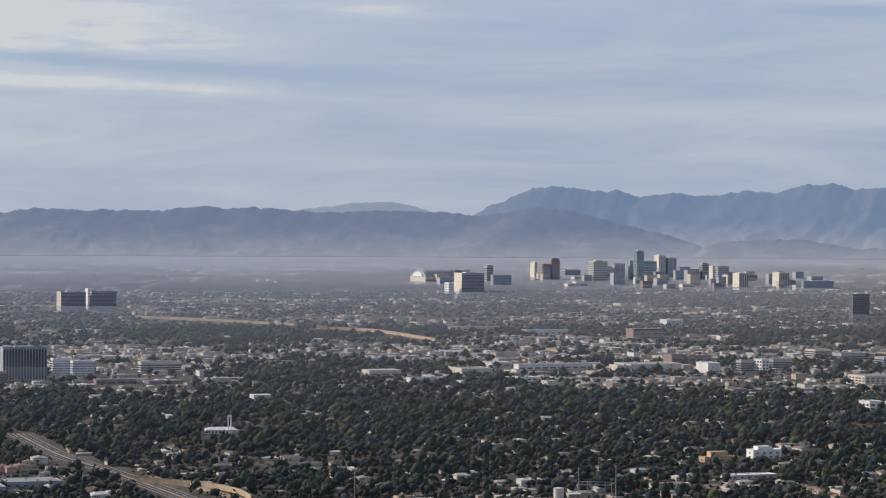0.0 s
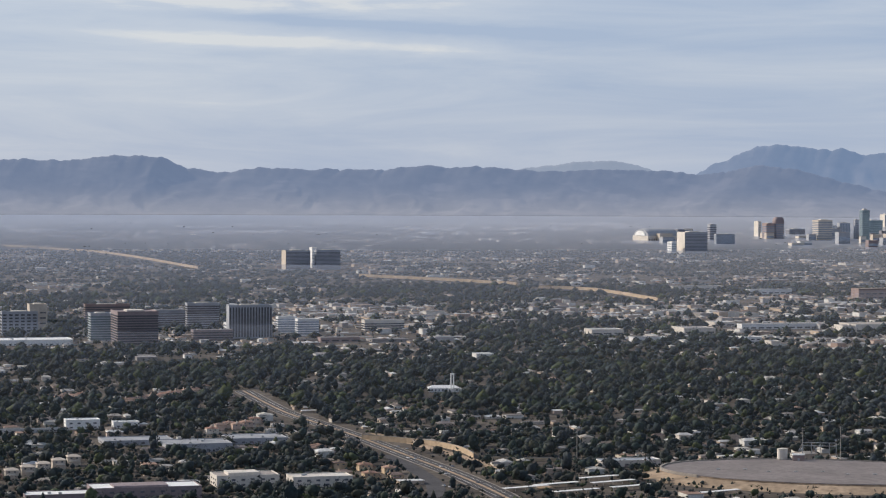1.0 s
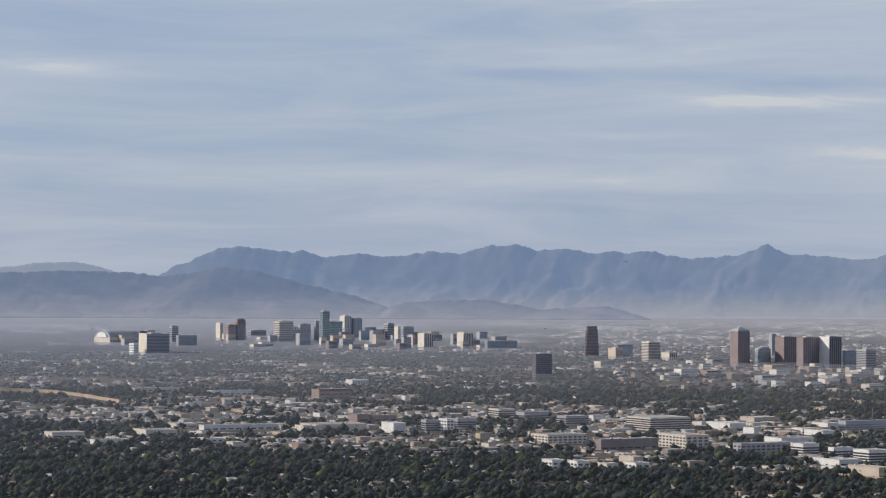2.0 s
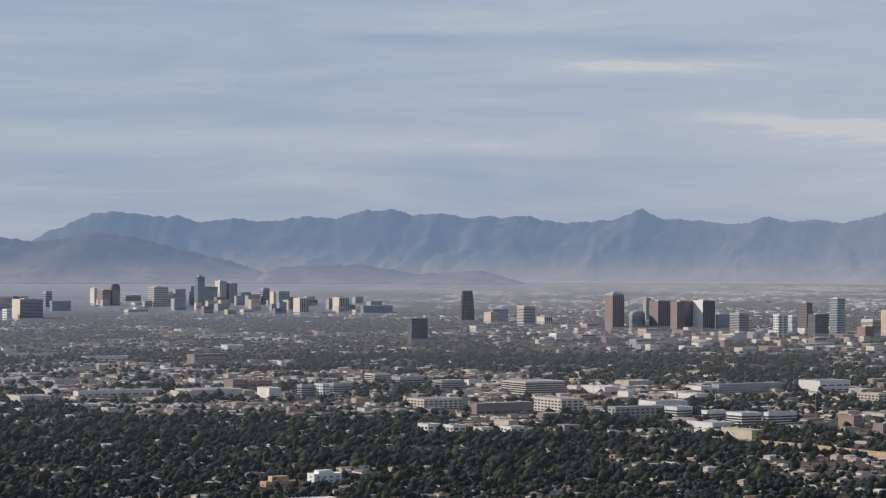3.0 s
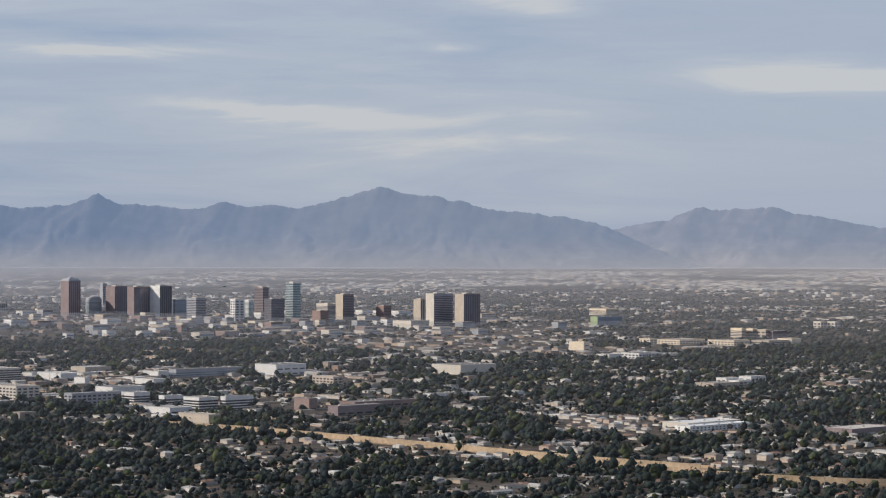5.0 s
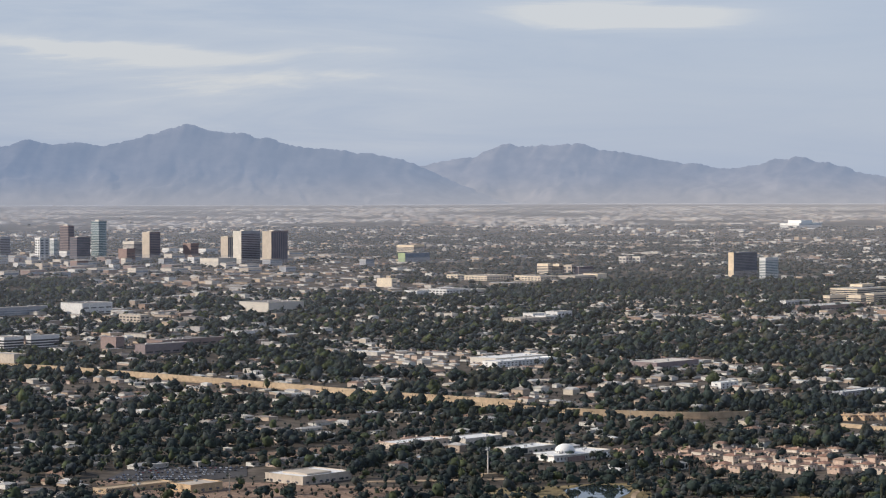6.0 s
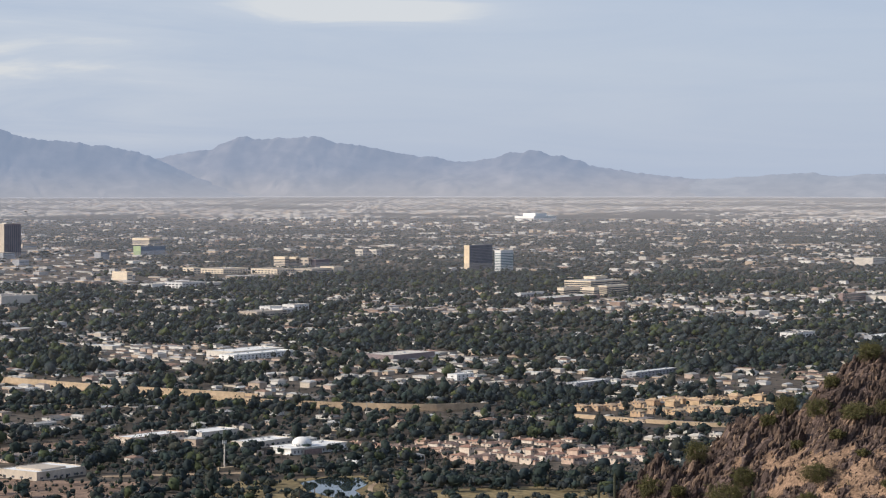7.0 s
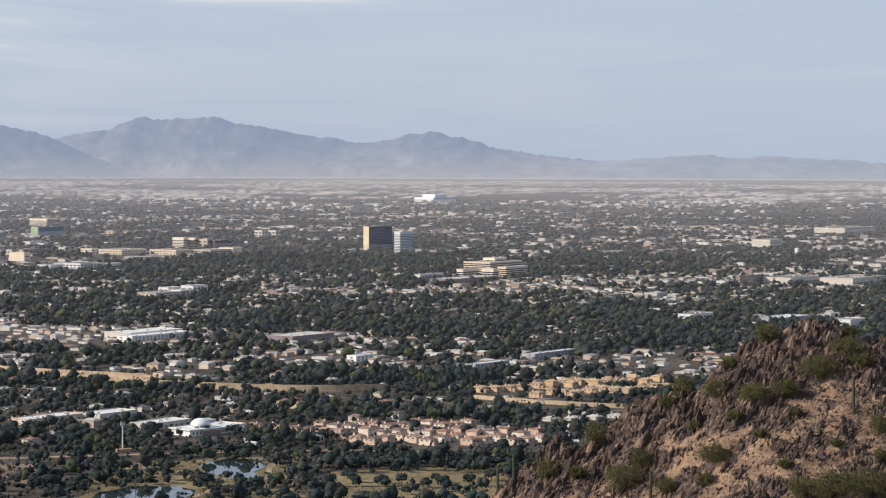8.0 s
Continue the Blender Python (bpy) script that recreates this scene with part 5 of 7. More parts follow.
def reservoir(az, d):
    """A covered reservoir: broad low slab roof within an earth-coloured ring wall."""
    top = thing("covered_reservoir", spot(az, d), 0, "broad covered reservoir with a flat grey roof and tan ring wall", "reservoir")
    n, rx, ry = 48, 140, 88
    ring = [(math.cos(2 * math.pi * j / n), math.sin(2 * math.pi * j / n)) for j in range(n)]
    part("ring_wall", Shell().solid([[(x * rx * s, y * ry * s, z) for x, y in ring] for z, s in ((0, 1.2), (4.6, 1.03), (5.0, 1.0), (6.0, 1.0))]), M_BANK, top)
    part("roof_slab", Shell().solid([[(x * rx * s, y * ry * s, z) for x, y in ring] for z, s in ((6.0, 0.992), (6.5, 0.992), (7.1, 0.0))]), M_RESROOF, top, "flat grey concrete roof")
    rail = Shell()
    for s0, s1, z0, z1 in ((1.0, 1.012, 5.0, 7.4),):
        for j in range(n // 8, n * 5 // 8):
            (x0, y0), (x1, y1) = ring[j], ring[(j + 1) % n]
            rail.solid([[(x0 * rx * s0, y0 * ry * s0, z), (x0 * rx * s1, y0 * ry * s1, z), (x1 * rx * s1, y1 * ry * s1, z), (x1 * rx * s0, y1 * ry * s0, z)] for z in (z0, z1)], 0, True, True)
    part("parapet", rail, M_KERB, top)
    for i in range(9):
        x, y = -90 + 22 * i, -14 + 7 * math.sin(i * 2.1)
        part("hatch", Shell().box(x - 1.6, x + 1.6, y - 1, y + 1, 6.4, 7.4), M_METAL, top)
    keep_clear(az, d, 104, 60)
    keep_clear(az - 2.3, d, 62, 60)
    keep_clear(az + 2.3, d, 62, 60)
    tank = thing("water_tank", spot(-7.28, 2247, 6.4), 0, "pale cylindrical steel water tank on a concrete roof", "tank")
    part("shell", Shell().tube(0, 0, 0.4, 9.5, 4.6, 4.6, 20), M_WALL["cream"], tank)
    part("tank_roof", Shell().tube(0, 0, 9.5, 10.3, 4.8, 0.6, 20), M_WALL["cream"], tank)
    part("plinth", Shell().tube(0, 0, 0, 0.4, 5.1, 5.1, 20), M_KERB, tank)
    hut = thing("pump_house", spot(-6.92, 2240, 6.4), 12, "dark red brick pump house with a white roof", "building")
    part("wall", Shell().box(-5, 5, -3.5, 3.5, 0, 5), M_WALL["red"], hut)
    part("roof", Shell().box(-5.4, 5.4, -3.9, 3.9, 5, 5.8), M_WHITE, hut)
    part("door", Shell().box(-1, 1, -3.62, -3.4, 0, 2.3), M_METAL, hut)
    gan = thing("switchyard_gantry", spot(-6.46, 2289, 6.4), 5, "grey lattice steel gantry frames on a concrete roof", "gantry")
    for x in (-15, -7, 1, 9, 15):
        part("gantry_post", Shell().box(x - 0.3, x + 0.3, -0.3, 0.3, 0, 11), M_METAL, gan)
    for z in (8, 10.8):
        part("gantry_beam", Shell().box(-15, 15, -0.25, 0.25, z, z + 0.5), M_METAL, gan)


reservoir(-6.30, 2159)


def ballpark(az, d):
    top = thing("ballpark", spot(az, d), GRID + 10, "ballpark with a pale arched roof and end arch", "stadium")
    n = 14
    sh = Shell()
    rings = []
    for x in (-75, -60, 60, 75):
        s = 0.85 if abs(x) > 70 else 1.0
        rings.append([(x, -60 * math.cos(math.pi * k / n), 30 + 32 * s * math.sin(math.pi * k / n)) for k in range(n + 1)])
    sh.solid(rings, 0, True, True)
    part("arched_roof", sh, M_WALL["grey"], top)
    part("stand_wall", Shell().box(-78, 78, -62, 62, 0, 32), M_WALL["cream"], top)
    part("end_arch", Shell().solid([[(x, -40 * math.cos(math.pi * k / 10), 32 + 20 * math.sin(math.pi * k / 10)) for k in range(11)] for x in (-80, -76)], 0, True, True), M_WHITE, top)
    part("side_block", Shell().box(78, 110, -40, 40, 0, 58), M_WALL["dark"], top)
    windows_on(top, 150, -62, 8, 14, (6, 12))
    keep_clear(az, d, 90, 80)


ballpark(-10.13, 10491)


# ---- poles and masts ----
def pole(az, d, h, label="tall weathered utility pole with crossarms", arms=2, base=0.0):
    top = thing("utility_pole", spot(az, d, base), 20, label, "pole", "utility poles")
    part("shaft", Shell().tube(0, 0, 0, h, 0.42, 0.28, 8), M_POLE, top)
    for i in range(arms):
        part("crossarm", Shell().box(-1.8, 1.8, -0.12, 0.12, h - 1.2 - 1.8 * i, h - 0.9 - 1.8 * i), M_POLE, top)
    keep_clear(az, d, 5, 60)


pole(-11.90, 2287, 27, arms=1)
pole(-6.83, 2300, 30, base=0)
pole(-5.99, 2293, 32, base=0)
pole(-24.21, 2568, 14)
pole(-21.11, 2498, 14)
pole(6.81, 4626, 34, "tall thin grey utility mast", 0)
pole(3.41, 4459, 30, "tall thin grey utility mast", 0)
pole(4.06, 4412, 26, "tall thin grey utility mast", 1)
pole(8.38, 3966, 30, "tall thin pale utility mast", 0)
pole(14.28, 2094, 14)
pole(11.75, 1991, 16)
pole(24.42, 2166, 12)
pole(20.83, 2566, 13)
pole(-13.59, 5808, 30, "thin grey steel utility mast", 0)
mast = thing("phone_mast", spot(17.61, 2093), 10, "pale steel phone mast with an antenna head", "mast")
part("shaft", Shell().tube(0, 0, 0, 24, 0.7, 0.5, 10), M_WALL["cream"], mast)
part("base_block", Shell().box(-6, 8, -3, 3, 0, 2.6), M_TAN, mast)
for k in range(3):
    b = 2 * math.pi * k / 3
    part("antenna", Shell().box(1.6 * math.cos(b) - 0.35, 1.6 * math.cos(b) + 0.35, 1.6 * math.sin(b) - 0.35, 1.6 * math.sin(b) + 0.35, 21.5, 24.8), M_METAL, mast)
part("head_frame", Shell().tube(0, 0, 22.6, 23.1, 1.9, 1.9, 12), M_METAL, mast)
keep_clear(17.61, 2093, 9, 60)

# ---- park and ponds ----
patch("lawn", [(21.98, 1741), (22.36, 1956), (24.55, 1988), (26.35, 1949), (26.35, 1743)], 0.15, M_LAWN, "dry yellowing park lawn", "lawn", wobble=14)
patch("lawn", [(16.51, 1726), (16.76, 1917), (17.77, 2010), (19.55, 2042), (21.21, 2054), (21.98, 1741)], 0.12, M_LAWN, "park lawn around the ponds", "lawn", wobble=14)
patch("water", [(19.32, 2006), (19.93, 2041), (20.72, 2032), (20.88, 1996), (20.60, 1954), (20.64, 1914), (20.25, 1908), (19.87, 1921), (19.49, 1949)], 0.35, M_WATER, "still pond reflecting sky and trees", "pond", wobble=7)
patch("water", [(16.76, 1752), (17.01, 1846), (17.90, 1874), (18.91, 1872), (19.23, 1852), (19.04, 1817), (18.28, 1747)], 0.35, M_WATER, "long still park pond", "pond", wobble=7)
ribbon("pavement", [(19.23, 1816), (19.93, 1882), (20.80, 1907), (20.96, 1988), (21.47, 2039)], 4, 0.3, M_BANK, "pale gravel path round the pond", "path")
ribbon("road", [(14.88, 2058), (17.39, 2070), (20.19, 2086), (23.00, 2092), (26.34, 2065)], 12, 0.3, M_BANK, "pale road along the park's edge", "road")
patch("lot", [(8.85, 1924), (8.85, 2091), (13.01, 2052), (15.94, 2014), (15.43, 1898)], 0.1, M_LOT, "bare desert lot with scrub", "lot", wobble=12)
patch("lot", [(8.92, 2087), (9.60, 2179), (12.15, 2166), (12.15, 2101), (10.61, 2062)], 0.3, M_ASPH, "asphalt car park full of cars", "car park")
patch("lot", [(11.36, 2239), (14.16, 2340), (14.79, 2323), (13.01, 2223)], 0.2, M_LOT, "bare earth field", "lot", wobble=10)
patch("lot", [(-4.40, 2435), (-3.45, 2495), (-1.81, 2361), (-2.31, 2231), (-4.33, 2218)], 0.12, M_LOT, "bare earth yard", "lot", wobble=10)
for pt in ((9.60, 2114), (10.48, 2117), (11.36, 2121), (11.93, 2126)):
    keep_clear(*pt, 42, 55)
for pt in ((19.93, 1976), (20.57, 1957), (19.42, 1984), (20.19, 1924)):
    keep_clear(*pt, 26, 60)
for pt in ((17.27, 1821), (18.03, 1843), (18.79, 1853)):
    keep_clear(*pt, 28, 60)
for pt in ((23.01, 1905), (23.78, 1922), (24.55, 1922), (25.32, 1907), (23.52, 1842), (24.55, 1843)):
    keep_clear(*pt, 36, 20)
for pt in ((12.63, 2279), (13.39, 2299), (14.16, 2320)):
    keep_clear(*pt, 22, 20)
rc = random.Random(4)
for r in range(6):
    for i in range(21):
        if rc.random() < 0.82:
            u, w = (i + rc.uniform(-0.1, 0.1)) / 20, r / 5
            a0, d0 = 9.08, 2086
            a1, d1 = 10.73, 2165
            a2, d2 = 12.15, 2158
            p0 = spot(a0, d0).lerp(spot(a1 - 0.95, d1), w)
            p1 = spot(a0 + 1.75, d0 - 2).lerp(spot(a2, d2), w)
            q = p0.lerp(p1, u)
            place_car(math.degrees(math.atan2(q.x, q.y)), q.length, -8 + 90 + rc.uniform(-3, 3))
for i in range(22):
    u = i / 21
    q = spot(14.79, 1913).lerp(spot(15.97, 1964), u)
    place_car(math.degrees(math.atan2(q.x, q.y)), q.length, 60 + rc.uniform(-4, 4))
for az, d in ((-16.62, 2454), (-15.73, 2279), (-15.57, 2274), (-15.76, 2356), (-14.99, 2212), (-14.72, 2212), (-14.88, 2156), (-14.91, 2072), (-14.77, 2061), (-15.96, 2376), (-17.30, 2520), (-14.15, 2092)):
    place_car(az, d, 128)


def city_block(az, d, w, h, wall, label):
    """A small plain mid-rise with a roof slab and a band of windows."""
    top = thing("city_block", spot(az, d), GRID, label, "building", "small city blocks")
    y = max(9.0, w * 0.36)
    part("body", Shell().box(-w / 2, w / 2, -y, y, 0, h), M_WALL[wall], top)
    part("roof", Shell().box(-w / 2 - 0.3, w / 2 + 0.3, -y - 0.3, y + 0.3, h, h + 0.9), M_SHOPROOF, top)
    part("window_band", Shell().box(-w / 2 + 1, w / 2 - 1, -y - 0.25, -y + 0.1, h * 0.45, h * 0.7), M_PANE["blue"], top)
    keep_clear(az, d, max(w * 0.5, 10), 6)


rk = random.Random(21)
for i in range(40):
    kind = rk.choice(("cream", "grey", "white", "tan", "grey", "brown"))
    city_block(rk.uniform(-10.6, -1.2), rk.uniform(9400, 12400), rk.uniform(24, 62), rk.uniform(14, 42), kind, kind + " mid-rise block at the foot of the towers")
for i in range(26):
    kind = rk.choice(("grey", "grey", "cream", "brown", "dark", "tan"))
    city_block(rk.uniform(-6.3, -2.3), rk.uniform(9600, 11200), rk.uniform(24, 50), rk.uniform(34, 66), kind, kind + " mid-rise block between the downtown towers")
for i in range(130):
    kind = rk.choice(("white", "cream", "cream", "tan", "white", "grey", "red"))
    city_block(rk.triangular(-0.5, 15.5, 8.0), rk.uniform(6300, 8300), rk.uniform(18, 60), rk.uniform(8, 20), kind, kind + " low block beside the office towers")

# ---- trees ----
def ico():
    t = (1 + 5 ** 0.5) / 2
    v = np.array([(-1, t, 0), (1, t, 0), (-1, -t, 0), (1, -t, 0), (0, -1, t), (0, 1, t), (0, -1, -t), (0, 1, -t), (t, 0, -1), (t, 0, 1), (-t, 0, -1), (-t, 0, 1)], float)
    f = np.array([(0, 11, 5), (0, 5, 1), (0, 1, 7), (0, 7, 10), (0, 10, 11), (1, 5, 9), (5, 11, 4), (11, 10, 2), (10, 7, 6), (7, 1, 8), (3, 9, 4), (3, 4, 2), (3, 2, 6), (3, 6, 8), (3, 8, 9), (4, 9, 5), (2, 4, 11), (6, 2, 10), (8, 6, 7), (9, 8, 1)])
    return v / np.linalg.norm(v[0]), f


ICO_V, ICO_F = ico()
OCT_V = np.array([(1, 0, 0), (0, 1, 0), (-1, 0, 0), (0, -1, 0), (0, 0, 1), (0, 0, -1)], float)
OCT_F = np.array([(0, 1, 4), (1, 2, 4), (2, 3, 4), (3, 0, 4), (1, 0, 5), (2, 1, 5), (3, 2, 5), (0, 3, 5)])
RNG = np.random.default_rng(11)


def crown_model(lumps, leaves, tall=1.0, spread=1.0):
    """A broken crown about 1 wide and 1 high on z 0..1: clumps of foliage with loose sprays at their edge."""
    V, F, k = [], [], 0
    leaf = 0.066 if leaves < 70 else 0.045
    for i in range(lumps):
        a, r = RNG.uniform(0, 6.28), RNG.uniform(0.1, 0.32) * spread * (i > 0)
        c = np.array([r * math.cos(a), r * math.sin(a), RNG.uniform(0.36, 0.74) if i else 0.56])
        s = RNG.uniform(0.18, 0.27) * (1.35 if i == 0 else 1.0)
        BV, BF = (ICO_V, ICO_F) if leaves > 23 else (OCT_V * 1.25, OCT_F)
        v = BV * RNG.uniform(0.62, 1.25, (len(BV), 1)) * s * np.array([1.1, 1.1, 0.9 * tall]) + c
        V.append(v)
        F.append(BF + k)
        k += len(BV)
    for i in range(leaves):
        a, b = RNG.uniform(0, 6.28), RNG.uniform(-0.5, 1.3)
        c = np.array([0.43 * spread * math.cos(a) * math.cos(b), 0.43 * spread * math.sin(a) * math.cos(b), 0.54 + 0.37 * math.sin(b)]) * RNG.uniform(0.82, 1.08)
        c[2] = max(c[2], 0.2)
        v = c + RNG.normal(0, leaf, (3, 3))
        V.append(v)
        F.append(np.array([[0, 1, 2]]) + k)
        k += 3
    return np.concatenate(V), np.concatenate(F)


NEAR_TREES = [crown_model(2, 24, 1.0, RNG.uniform(0.8, 1.1)) for _ in range(8)]
GARDEN_TREES = [crown_model(3, 18, 1.0, RNG.uniform(0.8, 1.1)) for _ in range(8)]
MID_TREES = [crown_model(2, 7) for _ in range(7)]
BACK_TREES = [crown_model(1, 4) for _ in range(6)]
FAR_TREES = [crown_model(1, 1) for _ in range(5)]
SHRUBS = [crown_model(1, 5) for _ in range(5)]


def sector(n, d0, d1, a0=-28.0, a1=38.0):
    d = np.sqrt(RNG.uniform(d0 * d0, d1 * d1, n))
    a = np.radians(RNG.uniform(a0, a1, n))
    return np.stack([d * np.sin(a), d * np.cos(a), np.zeros(n)], 1), np.degrees(a), d


def avenues(p):
    """Long strips of shops and of trees that follow the street grid."""
    c, s = math.cos(radians(GRID)), math.sin(radians(GRID))
    u, v = p[:, 0] * c + p[:, 1] * s, p[:, 1] * c - p[:, 0] * s
    return np.array([noise.noise(Vector((x / 1500, y / 230, 5.0))) + noise.noise(Vector((x / 260, y / 1600, 8.0))) for x, y in zip(u, v)])


def built_up(p):
    """0 in the leafy districts, 1 in the built-up ones."""
    f = np.array([noise.noise(Vector((x / 900, y / 900, 2.0))) for x, y in p[:, :2]])
    return np.clip(0.5 - 1.4 * f - 0.9 * avenues(p), 0.06, 1.0)


def wood_density(a, d, p):
    """How thickly trees stand, 0 to 1: leafy garden suburbs, thin shopping belts."""
    f = np.array([noise.noise(Vector((x / 900, y / 900, 2.0))) for x, y in p[:, :2]])
    f2 = np.array([noise.noise(Vector((x / 170, y / 170, 7.0))) for x, y in p[:, :2]])
    f3 = np.array([noise.noise(Vector((x / 55, y / 55, 13.0))) for x, y in p[:, :2]])
    w = 0.60 + np.where(d < 6000, 0.75, 0.0) * f3 + np.where(d > 2800, 1.1, 0.5) * f + 0.8 * f2 + np.where(d > 4000, 0.7, 0.25) * avenues(p)
    belt = (a > -14) & (a < 5) & (d > 4900) & (d < 6300)
    w = np.where(belt, w + 0.15, w)
    w = np.where((a > -6.5) & (a < 11) & (d > 3650) & (d < 4850), w - 0.10, w)  # offices and stores
    leafy = ((a < 4) & (d > 2750) & (d < 3800)) | ((a > -9) & (a < 11) & (d > 2450) & (d < 3600)) | ((a > 11) & (d > 3100) & (d < 5300))
    w = np.where(leafy, w + np.where(a > 5, 0.30, 0.20), w)
    w = np.where((d > 6000) & (d < 12500), w + np.where((a > 2) & (a < 14.5) & (d > 6200) & (d < 8300), -0.12, 0.22), w)
    w = np.where(d < 2800, w + np.where(a > 3, 0.28, 0.18), w)
    w = np.where((a < -10) & (d < 3700), w + 0.24, w)
    w = np.where((a > 15) & (a < 27.6) & (d < 2075), 0.52, w)
    w = np.where((a > 8.5) & (a < 16) & (d < 2190), 0.46, w)
    w = np.where(d > 13500, w - 0.15, w)
    return np.clip(0.55 + 2.4 * (w - 0.50), 0.02, 1.0)


def plant(count, d0, d1, size, models, a0=-28.0, a1=38.0, hard=False):
    p, a, d = sector(count, d0, d1, a0, a1)
    keep = (RNG.uniform(0, 1, count) < np.maximum(wood_density(a, d, p), 0.75 if hard else 0)) & open_mask(p, hard)
    p = p[keep]
    kind = RNG.integers(0, len(models), len(p))
    grove = np.array([noise.noise(Vector((x / 170, y / 170, 7.0))) for x, y in p[:, :2]])  # tall old groves, low young gardens
    w = size[0] + (size[1] - size[0]) * np.clip(RNG.uniform(0, 1, len(p)) ** 1.7 + 0.6 * grove, 0, 1.25)
    h = w * RNG.uniform(0.72, 1.2, len(p)) * np.where((RNG.uniform(0, 1, len(p)) < 0.12) & (d[keep] < 3400), 1.45, 1.0)
    h = np.where(d[keep] > 6000, h * np.where(d[keep] > 10000, 0.36, 0.58), h)
    return p, kind, w, h


def strewn_trees(name, label, p, kind, w, h, models, leaf=None, sink=0.12):
    out = []
    for k, (v, f) in enumerate(models):
        i = np.where(kind == k)[0]
        if len(i) == 0:
            continue
        q = p[i].copy()
        q[:, 2] = -h[i] * sink
        V, F = strew(v, f, q, RNG.uniform(0, 6.28, len(i)), np.stack([w[i], w[i], h[i]], 1))
        slot = RNG.choice(len(LEAVES), len(i), p=LEAF_SHARES) if leaf is None else np.zeros(len(i), int)
        out.append((V, F, np.repeat(slot, len(f))))
    V, F, S = joined(out)
    thing(name, (0, 0, 0), 0, label, "trees", kind="stuff", data=big_mesh(name, V, F, LEAVES if leaf is None else [leaf], S, True))


strewn_trees("suburb_trees", "thick dark green garden trees of the near suburbs", *plant(19500, 1750, 2700, (4.5, 16), NEAR_TREES), NEAR_TREES)
strewn_trees("garden_trees", "dark green trees in the gardens of the suburbs", *plant(22500, 2700, 3650, (5.0, 17), GARDEN_TREES), GARDEN_TREES)
strewn_trees("yard_shrubs", "low garden shrubs and young trees round the buildings", *plant(19000, 1750, 4900, (2.5, 8.0), SHRUBS, hard=True), SHRUBS)
strewn_trees("verge_shrubs", "low desert shrubs on the bare lots and verges", *plant(3200, 1760, 2260, (2.2, 6.5), SHRUBS, 8.0, 28.0, True), SHRUBS)
strewn_trees("office_gardens", "low shrubs and young trees between the near offices", *plant(3200, 1760, 2350, (2.5, 8.5), SHRUBS, -28.0, -7.0, True), SHRUBS)
strewn_trees("town_trees", "dark green trees standing among houses and shops", *plant(39000, 3600, 6000, (6.5, 20), MID_TREES), MID_TREES)
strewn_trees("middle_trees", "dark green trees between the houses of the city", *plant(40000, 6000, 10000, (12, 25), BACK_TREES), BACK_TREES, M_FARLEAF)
strewn_trees("distant_trees", "tree cover of the distant city in haze-greyed foliage", *plant(32000, 10000, 19000, (18, 44), FAR_TREES), FAR_TREES, M_FARLEAF)


# ---- houses ----
def house_shell(kind):
    sh = Shell()
    if kind == 0:
        sh.box(-9, 9, -5.5, 5.5, 0, 3.2, 0, False).gable(-9, 9, -5.5, 5.5, 3.2, 2.0, 0.7, 1)
    elif kind == 1:
        sh.box(-8, 8, -5, 5, 0, 3.1, 0, False).gable(-8, 8, -5, 5, 3.1, 1.8, 0.7, 1)
        sh.box(2, 8, -10, -5, 0, 3.0, 0, False).gable(2, 8, -10.5, -4, 3.0, 1.4, 0.6, 1)
    elif kind == 2:
        sh.box(-10, 10, -6, 6, 0, 3.6, 0, False).box(-10.3, 10.3, -6.3, 6.3, 3.6, 4.0, 1)
    elif kind == 3:
        sh.box(-7, 7, -6, 6, 0, 6.0, 0, False).gable(-7, 7, -6, 6, 6.0, 2.0, 0.6, 1)
    else:
        sh.box(-12, 12, -4.5, 4.5, 0, 3.0, 0, False).gable(-12, 12, -4.5, 4.5, 3.0, 1.5, 0.8, 1).box(4, 5.2, -1, 0.2, 3.2, 5.6, 0)
    return sh


def strewn_buildings(name, label, count, d0, d1, models, mats, grow, chance):
    p, a, d = sector(count, d0, d1)
    c, s = math.cos(radians(GRID)), math.sin(radians(GRID))
    u, v = p[:, 0] * c + p[:, 1] * s, p[:, 1] * c - p[:, 0] * s
    gu, gv = 22.0 * max(1, grow[1] * 0.8), 36.0 * max(1, grow[1] * 0.8)
    u = np.round(u / gu) * gu + RNG.uniform(-3, 3, count)
    v = np.round(v / gv) * gv + RNG.uniform(-4, 4, count)
    p = np.stack([u * c - v * s, u * s + v * c, np.zeros(count)], 1)
    _, one = np.unique(np.round(np.stack([u / gu, v / gv], 1)), axis=0, return_index=True)
    first = np.zeros(count, bool)
    first[one] = True
    keep = (RNG.uniform(0, 1, count) < chance(a, d, p)) & house_mask(p) & first
    p = p[keep]
    kind = RNG.integers(0, len(models), len(p))
    out = []
    for k, sh in enumerate(models):
        v, f, s = tri(sh)
        i = np.where(kind == k)[0]
        sc = RNG.uniform(grow[0], grow[1], (len(i), 1)) * np.concatenate([RNG.uniform(0.8, 1.3, (len(i), 2)), RNG.uniform(0.75, 1.1, (len(i), 1)) / max(1.0, grow[1] ** 0.9)], 1)
        turn = np.radians(GRID) + RNG.integers(0, 4, len(i)) * math.pi / 2
        V, F = strew(v, f, p[i], turn, sc)
        out.append((V, F, np.tile(s, len(i))))
    V, F, S = joined(out)
    thing(name, (0, 0, 0), 0, label, "houses", kind="stuff", data=big_mesh(name, V, F, mats, S))


